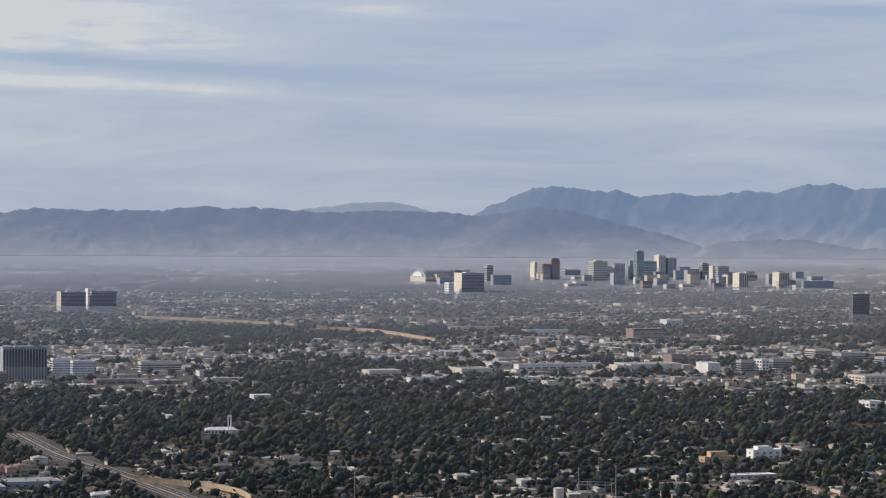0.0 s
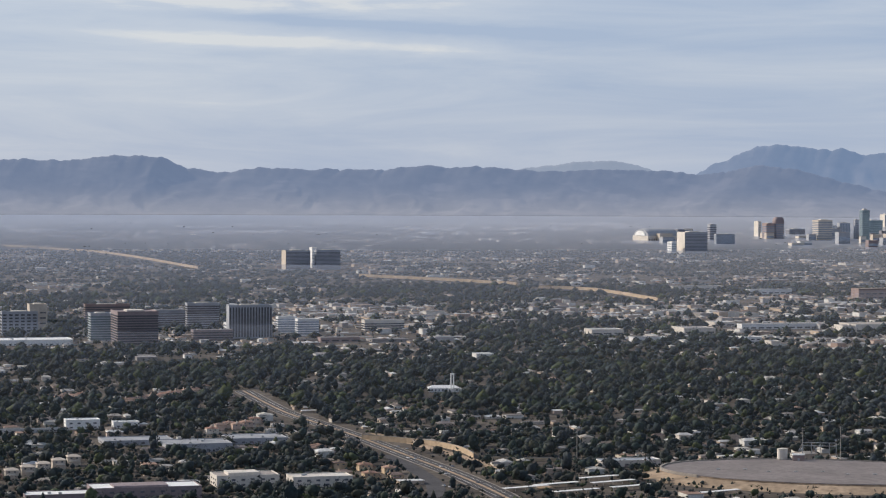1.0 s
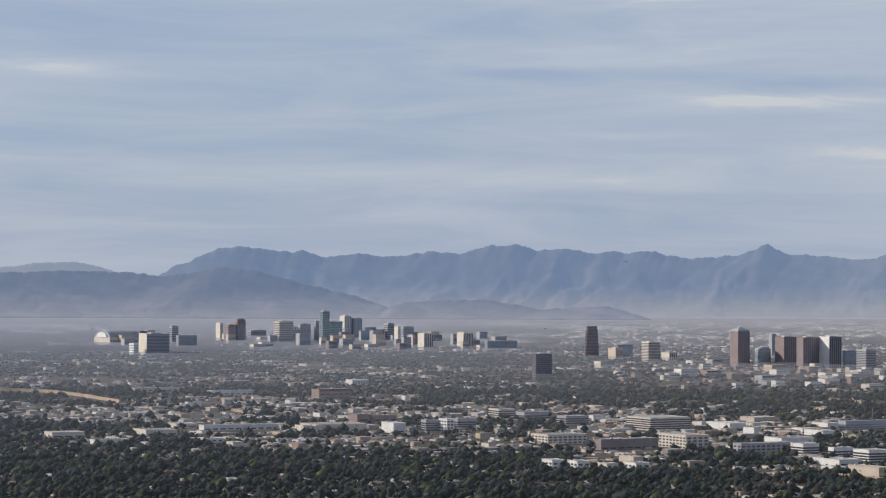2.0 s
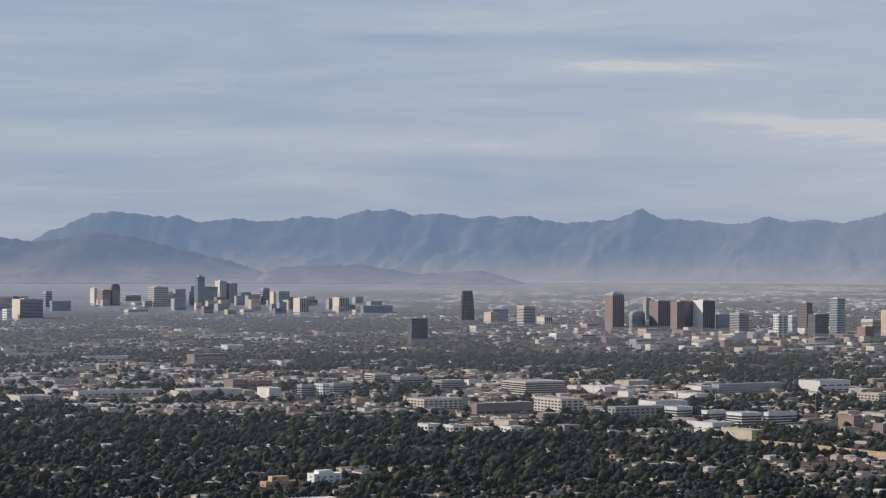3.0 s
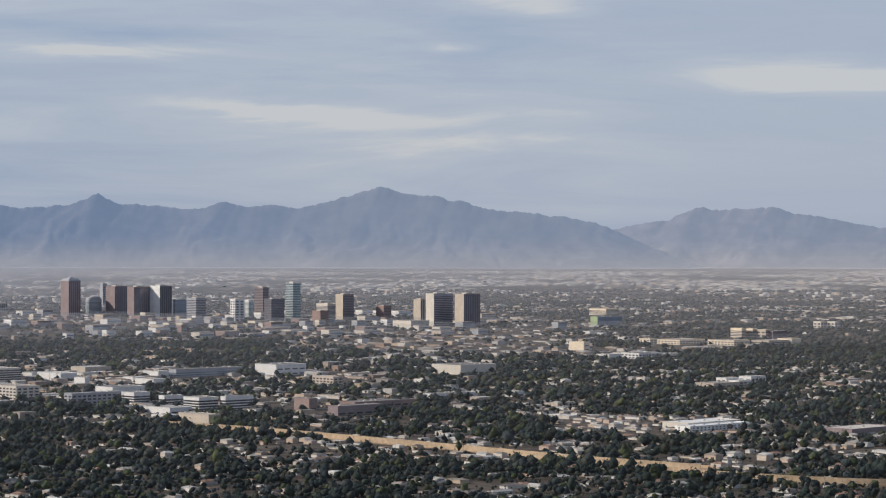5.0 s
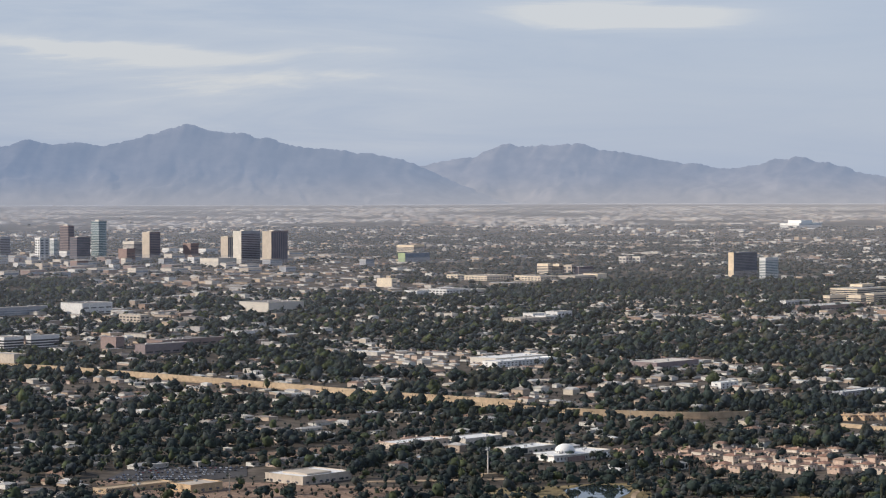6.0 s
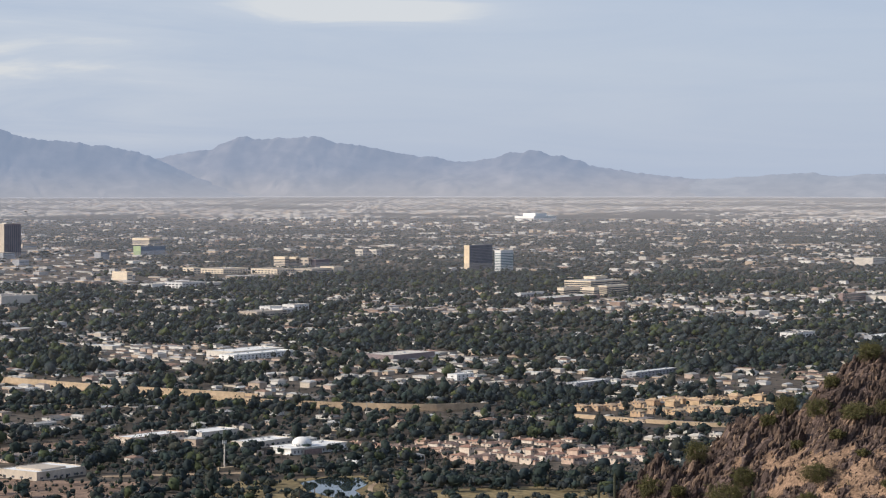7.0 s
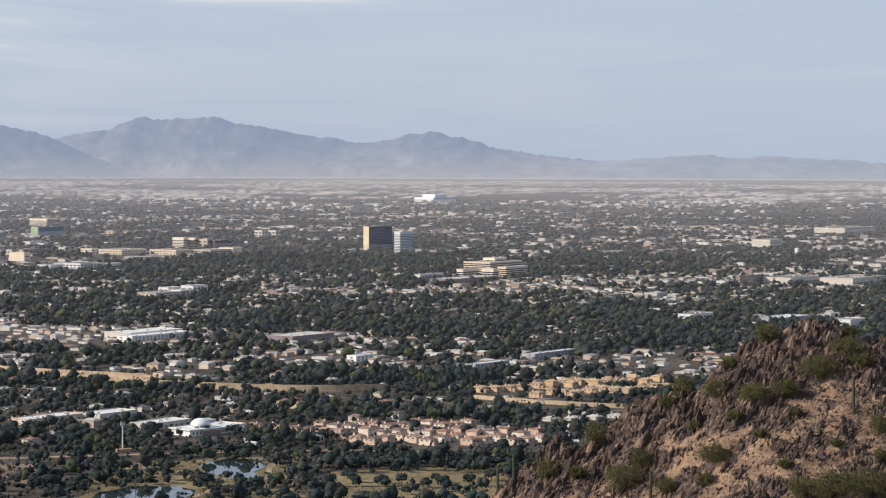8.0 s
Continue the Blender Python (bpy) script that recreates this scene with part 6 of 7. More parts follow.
def shop_shell(kind):
    sh = Shell()
    if kind == 0:
        sh.box(-22, 22, -9, 9, 0, 5.5, 0, False).box(-22.4, 22.4, -9.4, 9.4, 5.5, 5.9, 1).box(-8, -3, -3, 2, 5.9, 7.4, 0)
    elif kind == 1:
        sh.box(-15, 15, -10, 10, 0, 7.5, 0, False).box(-15.3, 15.3, -10.3, 10.3, 7.5, 7.9, 1).box(3, 8, -4, 3, 7.9, 9.2, 0)
    elif kind == 2:
        sh.box(-30, 30, -7, 7, 0, 4.6, 0, False).box(-31, 31, -9, 7.3, 4.6, 5.2, 1)
    else:
        sh.box(-12, 12, -8, 8, 0, 10, 0, False).box(-12.3, 12.3, -8.3, 8.3, 10, 10.5, 1)
    return sh


M_FARROOF = material("white_flat_roof", [(0.82, 0.80, 0.77), (0.74, 0.69, 0.62), (0.84, 0.83, 0.82), (0.62, 0.56, 0.48)], 0.8, grain=5, stain=18, amount=0.12)
HOUSES = [house_shell(k) for k in range(5)]
SHOPS = [shop_shell(k) for k in range(4)]
FAR_BLOCKS = [Shell().box(-x, x, -y, y, 0, h, 0, False).box(-x, x, -y, y, h, h + 0.8, 1, False) for x, y, h in ((14, 11, 9), (19, 10, 8), (9, 9, 12), (15, 13, 7))]
strewn_buildings("suburb_houses", "low stucco houses with grey, brown and white roofs", 19000, 1850, 5200, HOUSES, [M_STUCCO, M_ROOF], (0.62, 1.0), lambda a, d, p: np.where((a > 11) & (d > 2700), 1.0, np.where((a < -10) & (d < 3800), 0.5, 0.85)) * (0.45 + 0.55 * built_up(p)))
strewn_buildings("shopping_belt", "pale flat-roofed shops and offices along the avenues", 3600, 3500, 5600, SHOPS, [M_SHOP, M_SHOPROOF], (0.5, 1.1), lambda a, d, p: np.where((a > -6.5) & (a < 11) & (d > 3600) & (d < 4900), 0.75, np.where((a > -10) & (a < 13), 0.9, 0.5) * built_up(p)))
strewn_buildings("middle_houses", "pale low houses and shops of the middle distance", 11500, 5200, 9500, HOUSES + SHOPS, [M_SHOP, M_SHOPROOF], (0.6, 1.1), lambda a, d, p: np.where(a > 9, 1.0, 0.75) * built_up(p))
strewn_buildings("distant_buildings", "pale warehouses and low blocks far out on the plain", 17000, 9500, 19500, FAR_BLOCKS, [M_SHOP, M_FARROOF], (0.45, 1.1), lambda a, d, p: np.where((a > 8) & (d > 11000), 1.0, 0.85) * np.clip(1.5 * built_up(p) - 0.3, 0, 1))
strewn_buildings("far_warehouses", "long white warehouses far out on the plain", 15000, 12000, 19800, FAR_BLOCKS, [M_SHOP, M_FARROOF], (0.9, 2.0), lambda a, d, p: np.clip(2.2 * built_up(p) - 0.45, 0, 1) * np.where(a > 6, 1.0, 0.65))


# ---- single houses and trees of the nearest streets ----
def house_thing(kind):
    """A house with wall, roof, door and windows of its own."""
    top = thing("house", (0, 0, -60), 0, "single-storey stucco house with a shingle roof among trees", "house", "suburban houses")
    w, dp, h = ((9, 5.5, 3.2), (8, 5, 3.1), (10, 6, 3.6), (7, 6, 6.0), (12, 4.5, 3.0))[kind]
    part("wall", Shell().box(-w, w, -dp, dp, 0, h), M_HWALL, top)
    if kind == 2:
        part("roof", Shell().box(-w - 0.3, w + 0.3, -dp - 0.3, dp + 0.3, h, h + 0.45), M_HROOF, top)
    else:
        part("roof", Shell().gable(-w, w, -dp, dp, h, 1.9, 0.7), M_HROOF, top)
    me = Shell().box(-0.9, 0.9, -0.1, 0.1, 0, 1.2).mesh("window", [M_GLASS])
    for x in (-0.55, 0.5):
        o = part("window", me, None, top)
        o.location = (x * w * K, -dp * K, 1.0 * K)
    part("door", Shell().box(-0.5, 0.5, -dp - 0.12, -dp + 0.1, 0, 2.1), M_WALL["brown"], top)
    return top


M_HWALL = material("house_stucco", [(0.516, 0.456, 0.387), (0.602, 0.585, 0.550), (0.447, 0.361, 0.292), (0.550, 0.499, 0.447), (0.482, 0.387, 0.327)], 0.9, grain=2, stain=9, amount=0.12, vary="object")
M_HROOF = material("house_roof", [(0.204, 0.178, 0.170), (0.459, 0.442, 0.425), (0.162, 0.136, 0.119), (0.272, 0.178, 0.136), (0.340, 0.306, 0.272), (0.544, 0.535, 0.518)], 0.85, grain=1.5, stain=8, amount=0.22, vary="object")
PROTO_H = [house_thing(k) for k in range(5)]
ph, ah, dh = sector(700, 1950, 2750, -26.0, 36.0)
ph = ph[house_mask(ph)][:170]
for i, q in enumerate(ph):
    m = Matrix.Translation(Vector(q) * K) @ Matrix.Rotation(radians(GRID + 90 * (i % 4)), 4, "Z")
    if i < 5:
        PROTO_H[i].matrix_basis = m
    else:
        copy_thing(PROTO_H[i % 5], m)


def tree_thing(k):
    top = thing("tree", (0, 0, -60), 0, "broad dark green shade tree with an uneven crown", "tree", "park and street trees")
    limbs = Shell().tube(0, 0, 0, 5.0, 0.35, 0.22, 7)
    for j in range(4):
        a = 6.28 * j / 4 + k
        r0, r1 = 0.16, 0.06
        c0, c1 = Vector((0, 0, 3.4)), Vector((2.6 * math.cos(a), 2.6 * math.sin(a), 7.0))
        limbs.solid([[c + Vector((r * math.cos(b), r * math.sin(b), 0)) for b in (0, 1.57, 3.14, 4.71)] for c, r in ((c0, r0), (c1, r1))])
    part("trunk", limbs, M_BARK, top)
    v, f = crown_model(9, 150, 1.0, 0.98)
    v = v * np.array([12.0, 12.0, 11.0]) + np.array([0, 0, 0.6])
    me = big_mesh("crown", v, f, [LEAVES[(0, 1, 2, 0, 3, 1)[k]]])
    part("crown", me, None, top)
    return top


PROTO_T = [tree_thing(k) for k in range(6)]
PALM_SPOTS = [(19.49, 1883), (19.65, 1876), (19.30, 1871), (19.81, 1851), (18.91, 2089), (18.66, 2067), (19.42, 2042), (20.93, 2039), (20.19, 1838), (16.84, 1829), (16.89, 1916), (22.17, 2084), (22.62, 2061), (-20.84, 2381), (-20.66, 2380), (-20.49, 2375), (-20.33, 2374), (-19.85, 2388), (-10.35, 2221), (-10.25, 2212), (23.78, 2084), (21.47, 2062), (17.90, 1874)]
PARK_SPOTS = [(17.90, 1953), (18.28, 1928), (18.66, 1951), (20.32, 1869), (20.96, 1907), (21.28, 1868), (21.72, 1906), (21.98, 1932), (22.49, 1854), (22.88, 1867), (23.39, 1867), (24.04, 1824), (24.93, 1843), (25.45, 1868), (25.96, 1901), (21.98, 1827), (19.23, 2088), (19.49, 2108), (20.57, 2086), (20.95, 2105), (21.34, 2093), (21.72, 2104), (22.24, 2009), (22.62, 2023), (23.13, 2038), (23.65, 2027), (24.16, 2039), (24.67, 2028), (25.06, 2040), (25.57, 2029), (26.09, 2041), (19.04, 1910), (19.23, 1903), (19.42, 1890), (18.15, 1819), (16.01, 1826), (15.63, 1852), (15.26, 1866), (16.51, 1860), (19.74, 1821), (19.93, 1815), (20.13, 1826), (23.01, 2001), (23.78, 1987), (25.32, 1982), (25.83, 1968), (17.39, 1915), (17.58, 1941), (16.13, 2220), (16.83, 2213), (18.19, 2246), (14.95, 2206), (16.25, 2242), (20.16, 2213), (19.31, 2214), (18.26, 2240), (18.24, 2190), (17.64, 2200), (18.43, 2246), (18.89, 2207), (16.47, 2255), (19.47, 2214), (18.68, 2188), (18.66, 2185), (16.96, 2199), (17.23, 2189), (19.54, 2240), (15.60, 2246), (20.00, 2215), (18.19, 2230), (17.56, 2226), (16.73, 2215), (19.29, 2057), (19.48, 2114), (19.98, 2081), (19.57, 2110), (19.82, 2081), (18.64, 2125), (20.08, 2073), (20.61, 2132), (20.42, 2076), (21.38, 2141), (20.95, 2141), (21.13, 2114), (21.40, 2056), (20.77, 2055), (20.45, 2139), (20.93, 2143), (20.26, 2108), (20.95, 2131), (20.00, 2068), (20.45, 2059), (21.42, 2110), (20.70, 2098), (23.97, 1971), (23.76, 1969), (24.71, 1977), (23.44, 1963), (22.96, 1989), (24.80, 1976), (23.73, 2008), (23.40, 1972), (22.41, 1969), (23.94, 2005), (23.93, 1979), (24.06, 1986), (24.13, 1962), (22.42, 2005), (24.05, 1948), (22.99, 1979), (23.84, 1988), (23.27, 1988), (23.28, 1971), (23.11, 1984), (24.29, 2007), (23.78, 1962), (25.40, 2021), (26.35, 2021), (25.16, 2003), (26.15, 2033), (25.42, 2012), (26.41, 2005), (26.45, 2028), (25.45, 1986), (26.51, 2004), (25.24, 2029), (25.82, 2024), (26.36, 1972), (25.16, 2016), (26.36, 1988), (15.21, 1895), (16.87, 1890), (15.75, 1881), (15.93, 1881), (17.19, 1900), (14.89, 1836), (15.97, 1831), (17.21, 1894), (16.75, 1838), (16.54, 1868), (15.60, 1888), (15.45, 1915), (22.62, 1915), (23.24, 1940), (23.51, 1873), (23.56, 1852), (23.49, 1884), (20.99, 1869), (21.44, 1914), (22.82, 1890), (22.12, 1848), (22.68, 1909), (21.67, 1856), (22.30, 1864), (24.68, 1888), (25.15, 1834), (24.22, 1836), (26.15, 1837), (25.89, 1907), (25.39, 1831), (23.91, 1881), (24.47, 1859), (24.86, 1864), (19.97, 1901), (19.29, 1891), (19.35, 1897), (20.16, 1826), (19.31, 1858), (19.53, 1874), (19.57, 1845), (19.79, 1870), (19.42, 1873), (20.27, 1846), (20.65, 1859), (20.24, 1875), (20.43, 1842), (20.69, 1859), (20.70, 1841)]
spots = []
for a, d in PARK_SPOTS:
    spots.append(spot(a, d))
pt, at_, dt = sector(900, 1780, 2500, -26.0, 36.0)
pt = pt[open_mask(pt) & (RNG.uniform(0, 1, len(pt)) < wood_density(at_, dt, pt) + 0.1)]
for q in pt[:120]:
    spots.append(Vector(q))
rt = random.Random(8)
for i, q in enumerate(spots):
    s = rt.uniform(0.65, 1.25) * (0.75 if i < len(PARK_SPOTS) else 1.0)
    m = Matrix.Translation(q * K) @ Matrix.Rotation(rt.uniform(0, 6.28), 4, "Z")
    o = copy_thing(PROTO_T[i % 6], m) if i >= 6 else PROTO_T[i]
    o.matrix_basis = m @ Matrix.Diagonal((s, s, s * rt.uniform(0.85, 1.15), 1))


def palm_thing():
    top = thing("palm_tree", (0, 0, -60), 0, "tall slim fan palm with a small tuft of fronds", "palm", "park palms")
    part("trunk", Shell().tube(0, 0, 0, 13, 0.32, 0.22, 7), M_BARK, top)
    fr = Shell()
    for j in range(22):
        a, b = 6.28 * j / 22 + 0.4 * (j % 3), (0.9, 0.25, -0.5)[j % 3]
        d = Vector((math.cos(a) * math.cos(b), math.sin(a) * math.cos(b), math.sin(b)))
        s = Vector((-math.sin(a), math.cos(a), 0)) * 0.5
        o = Vector((0, 0, 13))
        fr.face([o, o + d * 1.2 + s, o + d * 2.4 - Vector((0, 0, 0.5)), o + d * 1.2 - s])
    part("frond_tuft", fr, LEAVES[1], top)
    return top


PALM = palm_thing()
for i, (a, d) in enumerate(PALM_SPOTS):
    m = Matrix.Translation(spot(a, d) * K) @ Matrix.Rotation(i * 1.3, 4, "Z")
    s = 0.8 + 0.45 * ((i * 37) % 10) / 10
    o = PALM if i == 0 else copy_thing(PALM, m)
    o.matrix_basis = m @ Matrix.Diagonal((s, s, s, 1))

# ---- rocky hill in the foreground ----
M_DIRT = material("hill_dirt", [(0.220, 0.146, 0.100)], 0.95, grain=0.35, stain=4, amount=0.5, bump=0.7)
M_ROCK = material("dark_schist", [(0.096, 0.070, 0.062)], 0.9, grain=0.28, stain=2.4, amount=0.6, bump=0.9)
M_STONE = material("loose_schist", [(0.098, 0.070, 0.058), (0.155, 0.109, 0.083), (0.058, 0.043, 0.039), (0.12, 0.084, 0.066), (0.20, 0.140, 0.104), (0.07, 0.052, 0.046)], 0.9, grain=0.3, stain=2.5, amount=0.45, bump=0.8)
M_SCRUB = material("olive_scrub", [(0.112, 0.104, 0.044), (0.092, 0.090, 0.039), (0.130, 0.116, 0.050), (0.080, 0.082, 0.036)], 0.85, grain=0.4, stain=2, amount=0.3)
M_STRAW = material("dry_grass", [(0.42, 0.32, 0.18), (0.36, 0.27, 0.15), (0.30, 0.24, 0.14)], 0.9, grain=0.3, stain=2, amount=0.25)
M_CACTUS = material("cactus_skin", [(0.062, 0.068, 0.040)], 0.8, grain=0.3, stain=2, amount=0.25)
HILL_R = 380.0
HILL = [(8.00, -41.00), (12.00, -35.00), (20.00, -16.00), (24.00, -9.80), (25.71, -7.87), (26.35, -7.46), (27.18, -6.76), (27.43, -6.44), (27.75, -6.81), (28.65, -6.30), (29.03, -5.78), (30.04, -5.39), (30.55, -5.38), (31.18, -4.61), (31.81, -4.22), (32.44, -3.96), (33.07, -3.73), (33.69, -3.88), (33.95, -4.19), (34.45, -4.31), (34.80, -4.24), (36.50, -4.00), (40.00, -4.20), (48.00, -10.00), (60.00, -30.00), (64.00, -41.00)]
HILL_A, HILL_E = [k[0] for k in HILL], [k[1] for k in HILL]
HILL_SOFT = [float(np.mean(np.interp([a + 0.3 * j for j in range(-8, 9)], HILL_A, HILL_E))) if 26 < a < 36 else e for a, e in HILL]


def crag(x, y):
    """How rocky the hill is at a place, 0 to 1."""
    a, r = math.degrees(math.atan2(x, y)), math.hypot(x, y)
    m = 0.5 + 0.6 * noise.noise(Vector((x / 9, y / 9, 4.0))) + 0.6 * noise.noise(Vector((x / 3.5, y / 3.5, 1.0)))
    rim = max(0.0, 1 - abs(r - HILL_R + 6) / 13)
    mid = max(0.0, 1 - abs((HILL_R - r) - 19 - 5 * noise.noise(Vector((a * 0.6, 0, 0)))) / 4.5)
    fine = 0.45 * noise.noise(Vector((x / 1.6, y / 1.6, 6.0)))
    east = min(0.10, max(0.0, (a - 31.0) * 0.04)) if r < HILL_R - 8 else 0.0
    return min(1.0, max(0.0, m - east - 0.24 + fine + 0.42 * rim + 0.30 * mid))


def hill_z(a, r):
    e = float(np.interp(a, HILL_A, HILL_E))
    if r < HILL_R and 25 < a < 37:  # the slope below the crest is smoother than the crest
        k = 1 - math.exp((r - HILL_R) / 9)
        e = (1 - k) * e + k * float(np.interp(a, HILL_A, HILL_SOFT))
    top = EYE_H + HILL_R * math.tan(radians(e)) if e > -40 else 0.0
    x, y = r * math.sin(radians(a)), r * math.cos(radians(a))
    if r < HILL_R:
        z = top - (HILL_R - r) * 0.47
    else:
        z = top - (r - HILL_R) * 0.55
    p = Vector((x, y, 0))
    z += 1.6 * noise.noise(p / 16) + 0.7 * noise.noise(p / 5)
    c = crag(x, y)
    if c > 0.05:
        q = Vector((x * 0.92 + y * 0.38, (y * 0.92 - x * 0.38) * 0.55, 0))
        dist = noise.voronoi(q / 1.1)[0]
        blocks = noise.cell(q / 1.2 + Vector((7, 3, 0))) * 0.8 + noise.cell(q / 0.55) * 0.6
        bold = 0.55 + 0.9 * max(0.0, min(1.0, 0.5 + 1.3 * noise.noise(Vector((x / 6, y / 6, 12.0)))))
        z += c * bold * (1.35 * blocks + 0.9 * min(dist[1] - dist[0], 0.7) - 0.4)
    z += 0.10 * noise.noise(p / 0.8)
    return z


def hill_hit(a, e):
    """Where the sight line in a direction first meets the hill."""
    r = 300.0
    while r < 400:
        if hill_z(a, r) >= EYE_H + r * math.tan(radians(e)):
            return spot(a, r, hill_z(a, r))
        r += 0.5
    return spot(a, HILL_R, hill_z(a, HILL_R))


def hill():
    az = [8 + 0.9 * i for i in range(18)] + [24.2 + 0.036 * i for i in range(330)] + [36.1 + 1.1 * i for i in range(30)]
    rs = [60 + 30 * i for i in range(9)] + [326 + 0.30 * i for i in range(203)] + [388 + 22 * i for i in range(16)]
    V, F, S = [], [], []
    for a in az:
        for r in rs:
            V.append(tuple(spot(a, r, max(hill_z(a, r), -6))))
    m = len(rs)
    for i in range(len(az) - 1):
        for j in range(m - 1):
            k = i * m + j
            F += [(k, k + m, k + m + 1), (k, k + m + 1, k + 1)]
            x, y, _ = V[k]
            s = 1 if crag(x, y) > 0.22 else 0
            S += [s, s]
    top = thing("rocky_hill", (0, 0, 0), 0, "stony desert hillside with dark jagged schist outcrops", "hill", kind="structure", data=big_mesh("rocky_hill", np.array(V), np.array(F), [M_DIRT, M_ROCK], S))
    return top


hill()


def rock_shell(seed):
    rr = np.random.default_rng(seed)
    n = 6
    rings = []
    for z, k in ((-0.5, 0.9), (0.0, 1.0), (0.6, 0.8), (1.05, 0.3)):
        drift = rr.uniform(-0.1, 0.1, 2)
        rings.append([(k * rr.uniform(0.8, 1.15) * 0.42 * math.cos(6.283 * j / n) + drift[0], k * rr.uniform(0.8, 1.15) * 0.22 * math.sin(6.283 * j / n) + drift[1], z * rr.uniform(0.85, 1.15)) for j in range(n)])
    v = np.array([q for ring in rings for q in ring] + [(0, 0, 1.02)])
    f = []
    for k in range(3):
        for j in range(n):
            a, b = k * n + j, k * n + (j + 1) % n
            f += [(a, b, b + n), (a, b + n, a + n)]
    f += [(3 * n + j, 3 * n + (j + 1) % n, 4 * n) for j in range(n)]
    b = rr.uniform(0.1, 0.75)  # the beds dip one way
    c, s = math.cos(b), math.sin(b)
    return np.stack([v[:, 0] * c + v[:, 2] * s, v[:, 1], v[:, 2] * c - v[:, 0] * s], 1), np.array(f)


ROCKS = [rock_shell(20 + k) for k in range(8)]
ROCK_ME = [big_mesh("boulder", v, f, [M_ROCK]) for v, f in ROCKS]
rb = random.Random(5)
singles, small = 0, [[] for _ in ROCKS]
for i in range(14500):
    a, r = rb.uniform(25.2, 35.4), rb.uniform(330, 382)
    x, y = r * math.sin(radians(a)), r * math.cos(radians(a))
    c = crag(x, y)
    if rb.random() > 0.55 + c * 0.5:
        continue
    z = hill_z(a, r)
    if c > 0.4 and r < 374 and singles < 170 and rb.random() < 0.07:
        s = rb.uniform(0.9, 1.6) if rb.random() < 0.75 else rb.uniform(1.6, 3.2)
        o = thing("boulder", (x, y, z - 0.4), rb.gauss(-25, 35), "jagged dark schist boulder on the hillside", "rock", "hillside boulders", data=ROCK_ME[i % 8])
        o.scale = (s, s, s * rb.uniform(0.7, 1.15))
        singles += 1
    else:
        small[i % 8].append((x, y, z - 0.1, rb.gauss(-0.45, 0.7) if c > 0.2 else rb.uniform(0, 6.28), rb.uniform(0.16, 0.5) * (1 + 1.5 * c) if c > 0.1 else 0.12 + 0.5 * rb.random() ** 2))
pieces = []
for (v, f), lst in zip(ROCKS, small):
    g = np.array(lst)
    V, F = strew(v, f, g[:, :3], g[:, 3], np.repeat(g[:, 4:5], 3, 1))
    pieces.append((V, F, np.zeros(len(F), int)))
V, F, S = joined(pieces)
thing("loose_stones", (0, 0, 0), 0, "loose dark stones scattered over the dirt slope", "stones", kind="stuff", data=big_mesh("loose_stones", V, F, [M_STONE]))


def shrub(a, e, w, h, label="olive-green desert shrub with thin twigs"):
    rr = np.random.default_rng(int(a * 100 - e * 10))
    base = hill_hit(a, e)
    top = thing("desert_shrub", base, 0, label, "shrub", "hillside shrubs")
    n = int(2300 * w)
    u = rr.normal(0, 1, (n, 3))
    u /= np.linalg.norm(u, axis=1)[:, None]
    lump = 1 + 0.34 * np.sin(u[:, 0] * 5 + a) * np.cos(u[:, 1] * 4 + e) + 0.2 * np.sin(u[:, 2] * 9 + u[:, 0] * 7)
    c = u * (rr.uniform(0.25, 1.0, (n, 1)) ** 0.5) * lump[:, None] * np.array([w / 2, w / 2, h / 2]) + np.array([0, 0, h * 0.5])
    V = (c[:, None, :] + rr.normal(0, 0.05, (n, 3, 3))).reshape(-1, 3)
    F = np.arange(n * 3).reshape(-1, 3)
    me = big_mesh("foliage", V, F, [M_SCRUB])
    part("foliage", me, None, top)
    tw = Shell()
    for j in range(9):
        b = 6.28 * j / 9
        c0, c1 = Vector((0, 0, -0.4)), Vector((w * 0.4 * math.cos(b), w * 0.4 * math.sin(b), h * 0.8))
        tw.solid([[q + Vector((r * math.cos(t), r * math.sin(t), 0)) for t in (0, 2.1, 4.2)] for q, r in ((c0, 0.05), (c1, 0.015))])
    part("twig_frame", tw, M_BARK, top)


shrub(30.30, -5.39, 3.9, 3.0)
shrub(31.04, -5.57, 4.1, 2.6)
shrub(28.29, -6.68, 3.9, 3.2)
shrub(27.25, -7.39, 4.1, 2.8)
shrub(29.36, -7.18, 3.7, 2.8)
shrub(28.98, -7.71, 6.3, 3.6)
shrub(32.16, -4.30, 4.1, 2.6)
shrub(33.33, -5.11, 5.8, 3.4)
shrub(32.60, -5.53, 3.9, 2.4)
shrub(33.95, -4.60, 4.8, 2.8)
shrub(31.01, -7.05, 4.4, 2.6)
shrub(33.67, -7.75, 6.9, 3.6)
shrub(34.48, -7.70, 5.8, 3.6)
shrub(31.89, -5.62, 4.8, 2.4)
shrub(34.33, -4.82, 3.7, 2.0)
shrub(32.84, -6.01, 1.8, 1.0)
shrub(34.69, -6.32, 3.0, 2.6)
shrub(31.45, -6.07, 2.3, 1.4)
shrub(32.98, -7.74, 4.6, 2.8)
shrub(30.56, -6.27, 2.1, 1.2)
shrub(32.02, -6.44, 1.8, 1.0)
shrub(34.01, -4.19, 2.5, 1.6)
shrub(29.92, -5.77, 2.8, 1.6)
shrub(31.31, -4.99, 2.5, 1.8)
shrub(34.73, -6.95, 2.8, 1.6)
shrub(32.59, -7.12, 2.1, 1.2)
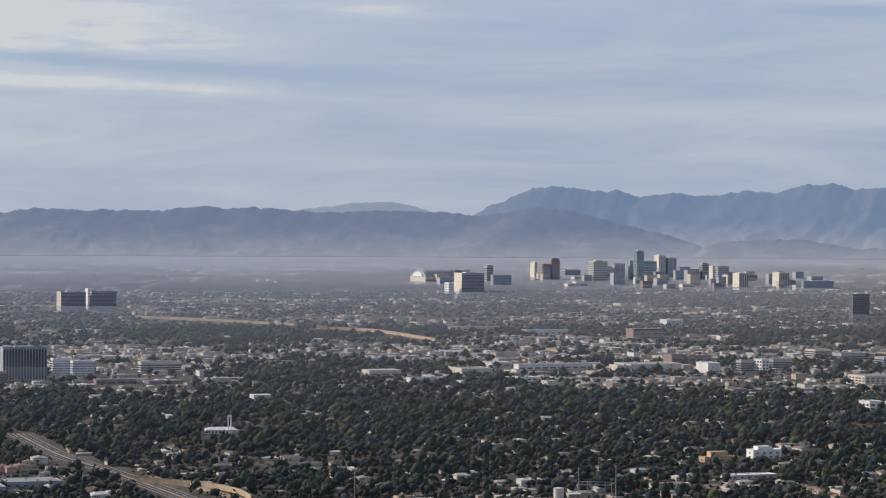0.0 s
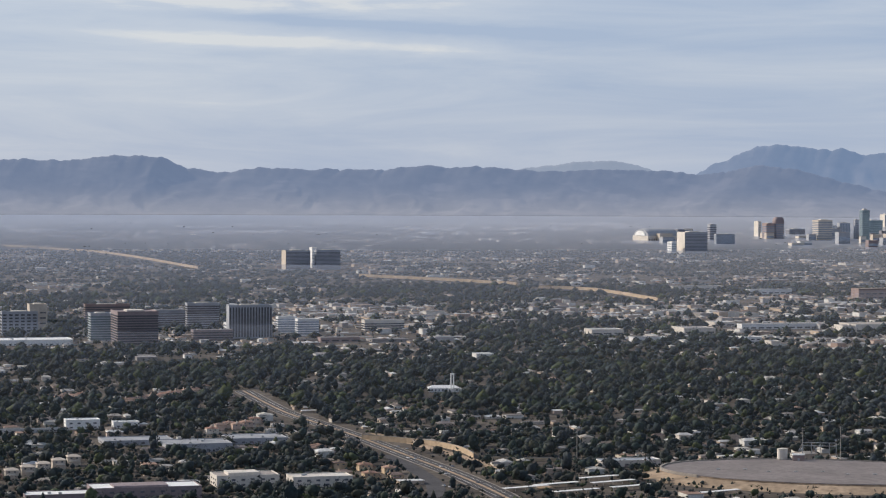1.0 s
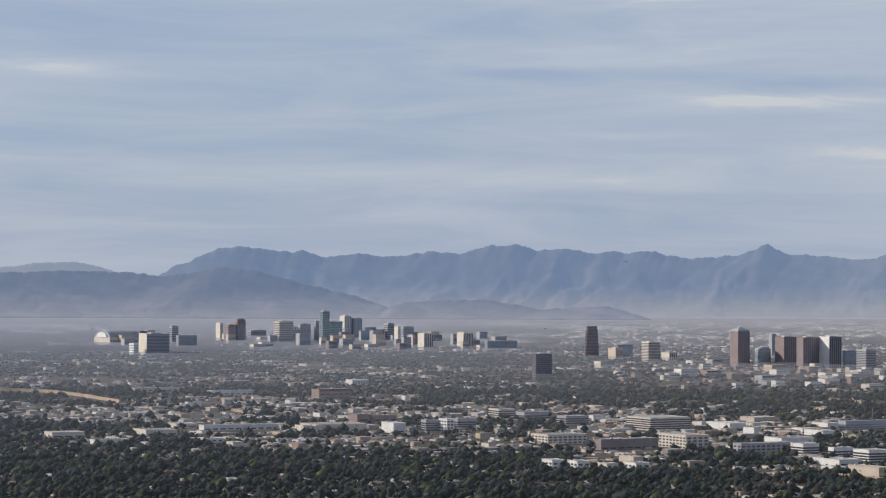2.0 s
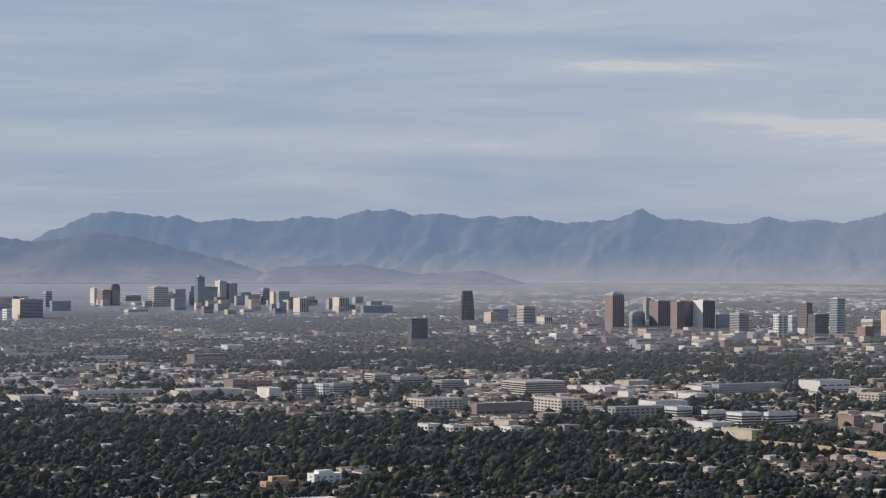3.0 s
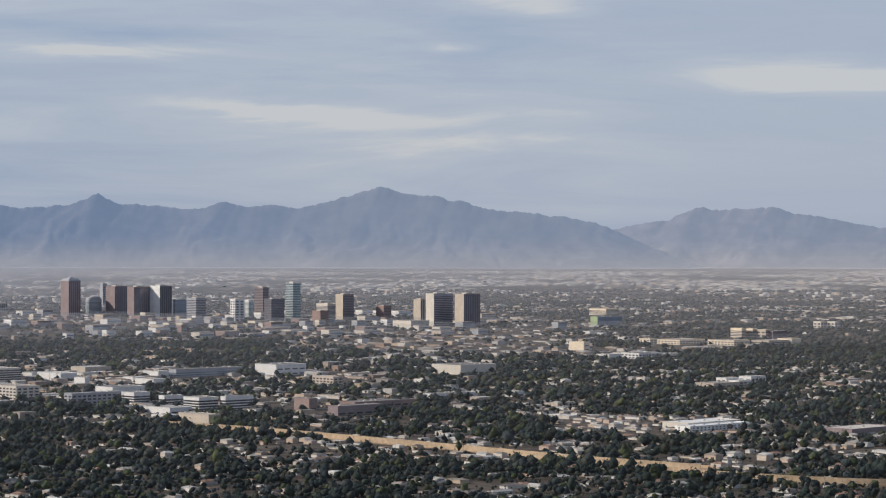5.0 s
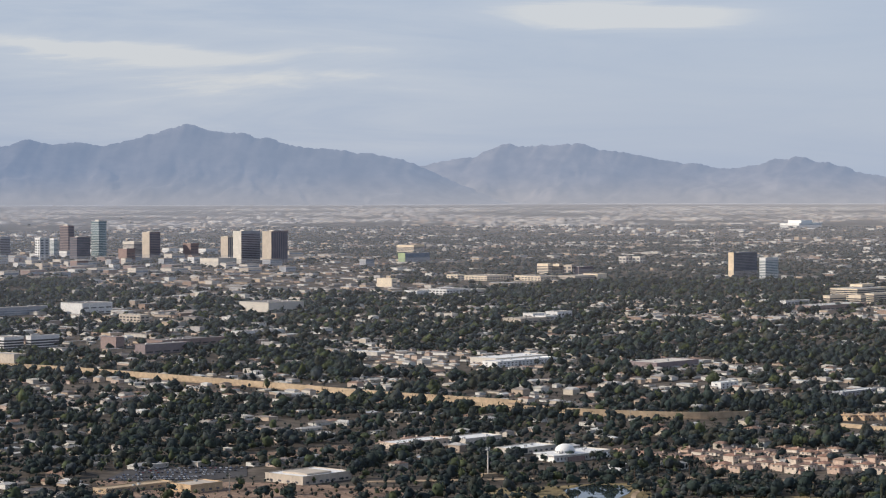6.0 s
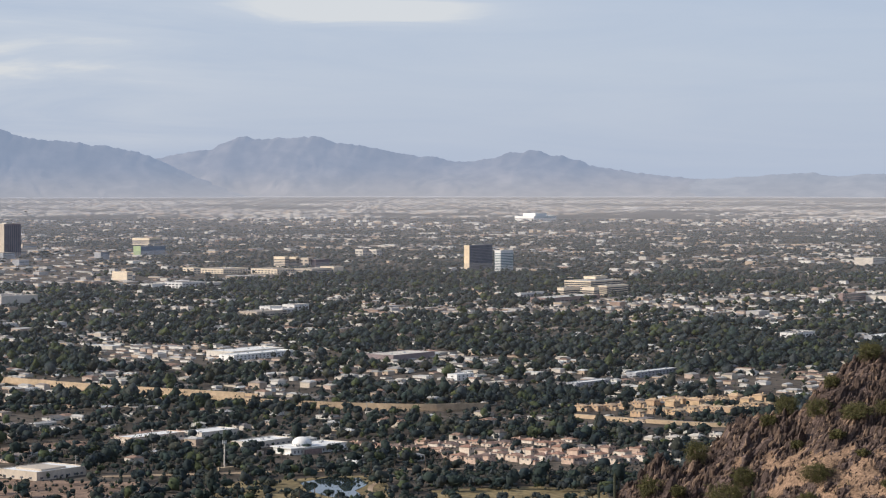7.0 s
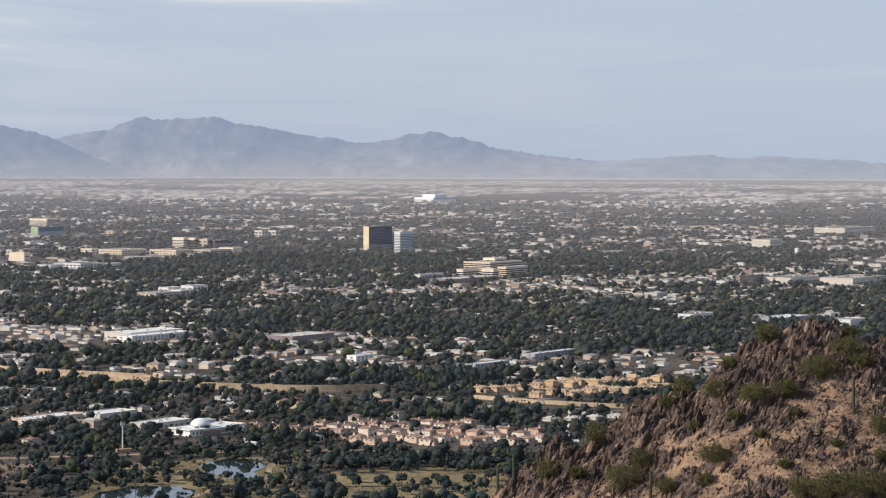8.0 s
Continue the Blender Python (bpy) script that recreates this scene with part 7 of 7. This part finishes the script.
shrub(33.72, -6.59, 1.8, 1.0)
shrub(30.82, -7.53, 2.5, 1.6)
shrub(29.94, -7.80, 3.4, 2.2)
shrub(27.89, -7.45, 2.5, 1.6)


def saguaro(a, e, h, arms):
    top = thing("saguaro_cactus", hill_hit(a, e) - Vector((0, 0, 0.2)), 0, "tall ribbed saguaro cactus on the stony slope", "cactus", "saguaro cacti")

    def column(pts, r):
        sh = Shell()
        n = 20
        rings = []
        for i, (c, k) in enumerate(pts):
            rings.append([Vector(c) + Vector((r * k * (1 + 0.12 * (-1) ** j) * math.cos(2 * math.pi * j / n), r * k * (1 + 0.12 * (-1) ** j) * math.sin(2 * math.pi * j / n), 0)) for j in range(n)])
        return sh.solid(rings)

    part("stem", column([((0, 0, 0), 0.85), ((0, 0, h * 0.5), 1.0), ((0, 0, h * 0.9), 0.95), ((0, 0, h * 0.97), 0.7), ((0, 0, h), 0.25)], 0.2), M_CACTUS, top)
    for s in arms:
        part("arm", column([((0.2 * s, 0, h * 0.45), 0.6), ((0.55 * s, 0, h * 0.5), 0.7), ((0.62 * s, 0, h * 0.58), 0.75), ((0.62 * s, 0, h * 0.75), 0.6), ((0.62 * s, 0, h * 0.78), 0.2)], 0.22), M_CACTUS, top)


saguaro(34.09, -5.89, 5.4, ())
saguaro(29.57, -7.86, 4.2, ())
saguaro(31.78, -7.82, 3.0, ())
saguaro(33.34, -6.42, 1.4, ())
saguaro(26.10, -7.67, 4.4, ())
saguaro(26.46, -7.74, 4.6, (1,))
saguaro(34.71, -5.31, 3.0, ())

# dry grass on the dirt
rg = np.random.default_rng(3)
tufts = []
for i in range(5200):
    a, r = rg.uniform(26, 35.4), rg.uniform(332, 381)
    x, y = r * math.sin(radians(a)), r * math.cos(radians(a))
    if crag(x, y) > 0.2 or noise.noise(Vector((x / 6, y / 6, 9))) < -0.05:
        continue
    tufts.append((x, y, hill_z(a, r), rg.uniform(0, 6.28), rg.uniform(0.2, 0.5)))
tufts = np.array(tufts)
bl = []
for j in range(9):
    b = 6.28 * j / 9
    bl += [(0.15 * math.cos(b), 0.15 * math.sin(b), 0), (0.22 * math.cos(b + 0.4), 0.22 * math.sin(b + 0.4), 0), (0.6 * math.cos(b), 0.6 * math.sin(b), 0.9)]
V, F = strew(np.array(bl), np.arange(27).reshape(-1, 3), tufts[:, :3], tufts[:, 3], np.repeat(tufts[:, 4:5], 3, 1))
thing("dry_grass", (0, 0, 0), 0, "straw-coloured dry grass tufts on the dirt", "grass", kind="stuff", data=big_mesh("dry_grass", V, F, [M_STRAW]))


# ---- airliner far off before the mountains ----
def airliner(a, e, d):
    top = thing("airliner", spot(a, d, EYE_H + d * math.tan(radians(e))), -a, "small distant twin-jet airliner in flight", "aircraft")
    hull = Shell().solid([[(x, 2.0 * k * math.cos(2 * math.pi * j / 10), 2.0 * k * math.sin(2 * math.pi * j / 10)) for j in range(10)] for x, k in ((-19, 0.2), (-14, 0.8), (-8, 1), (12, 1), (17, 0.7), (19, 0.15))], 0, True, True)
    part("fuselage", hull, M_METAL, top)
    part("wing", Shell().solid([[(-3, -17, z), (0, -17, z), (5, 0, z), (0, 17, z), (-3, 17, z), (-3, 0, z)] for z in (-0.9, -0.4)], 0, True, True), M_METAL, top)
    part("tail_fin", Shell().solid([[(-19, y, 1), (-13, y, 1), (-17, y, 8), (-19.5, y, 8)] for y in (-0.2, 0.2)], 0, True, True), M_METAL, top)
    for y in (-6, 6):
        part("engine", Shell().solid([[(x, y + 1.0 * math.cos(t), -2 + 1.0 * math.sin(t)) for t in (0, 1, 2, 3, 4, 5)] for x in (-1, 3)], 0, True, True), M_METAL, top)


airliner(1.29, 0.58, 15500)
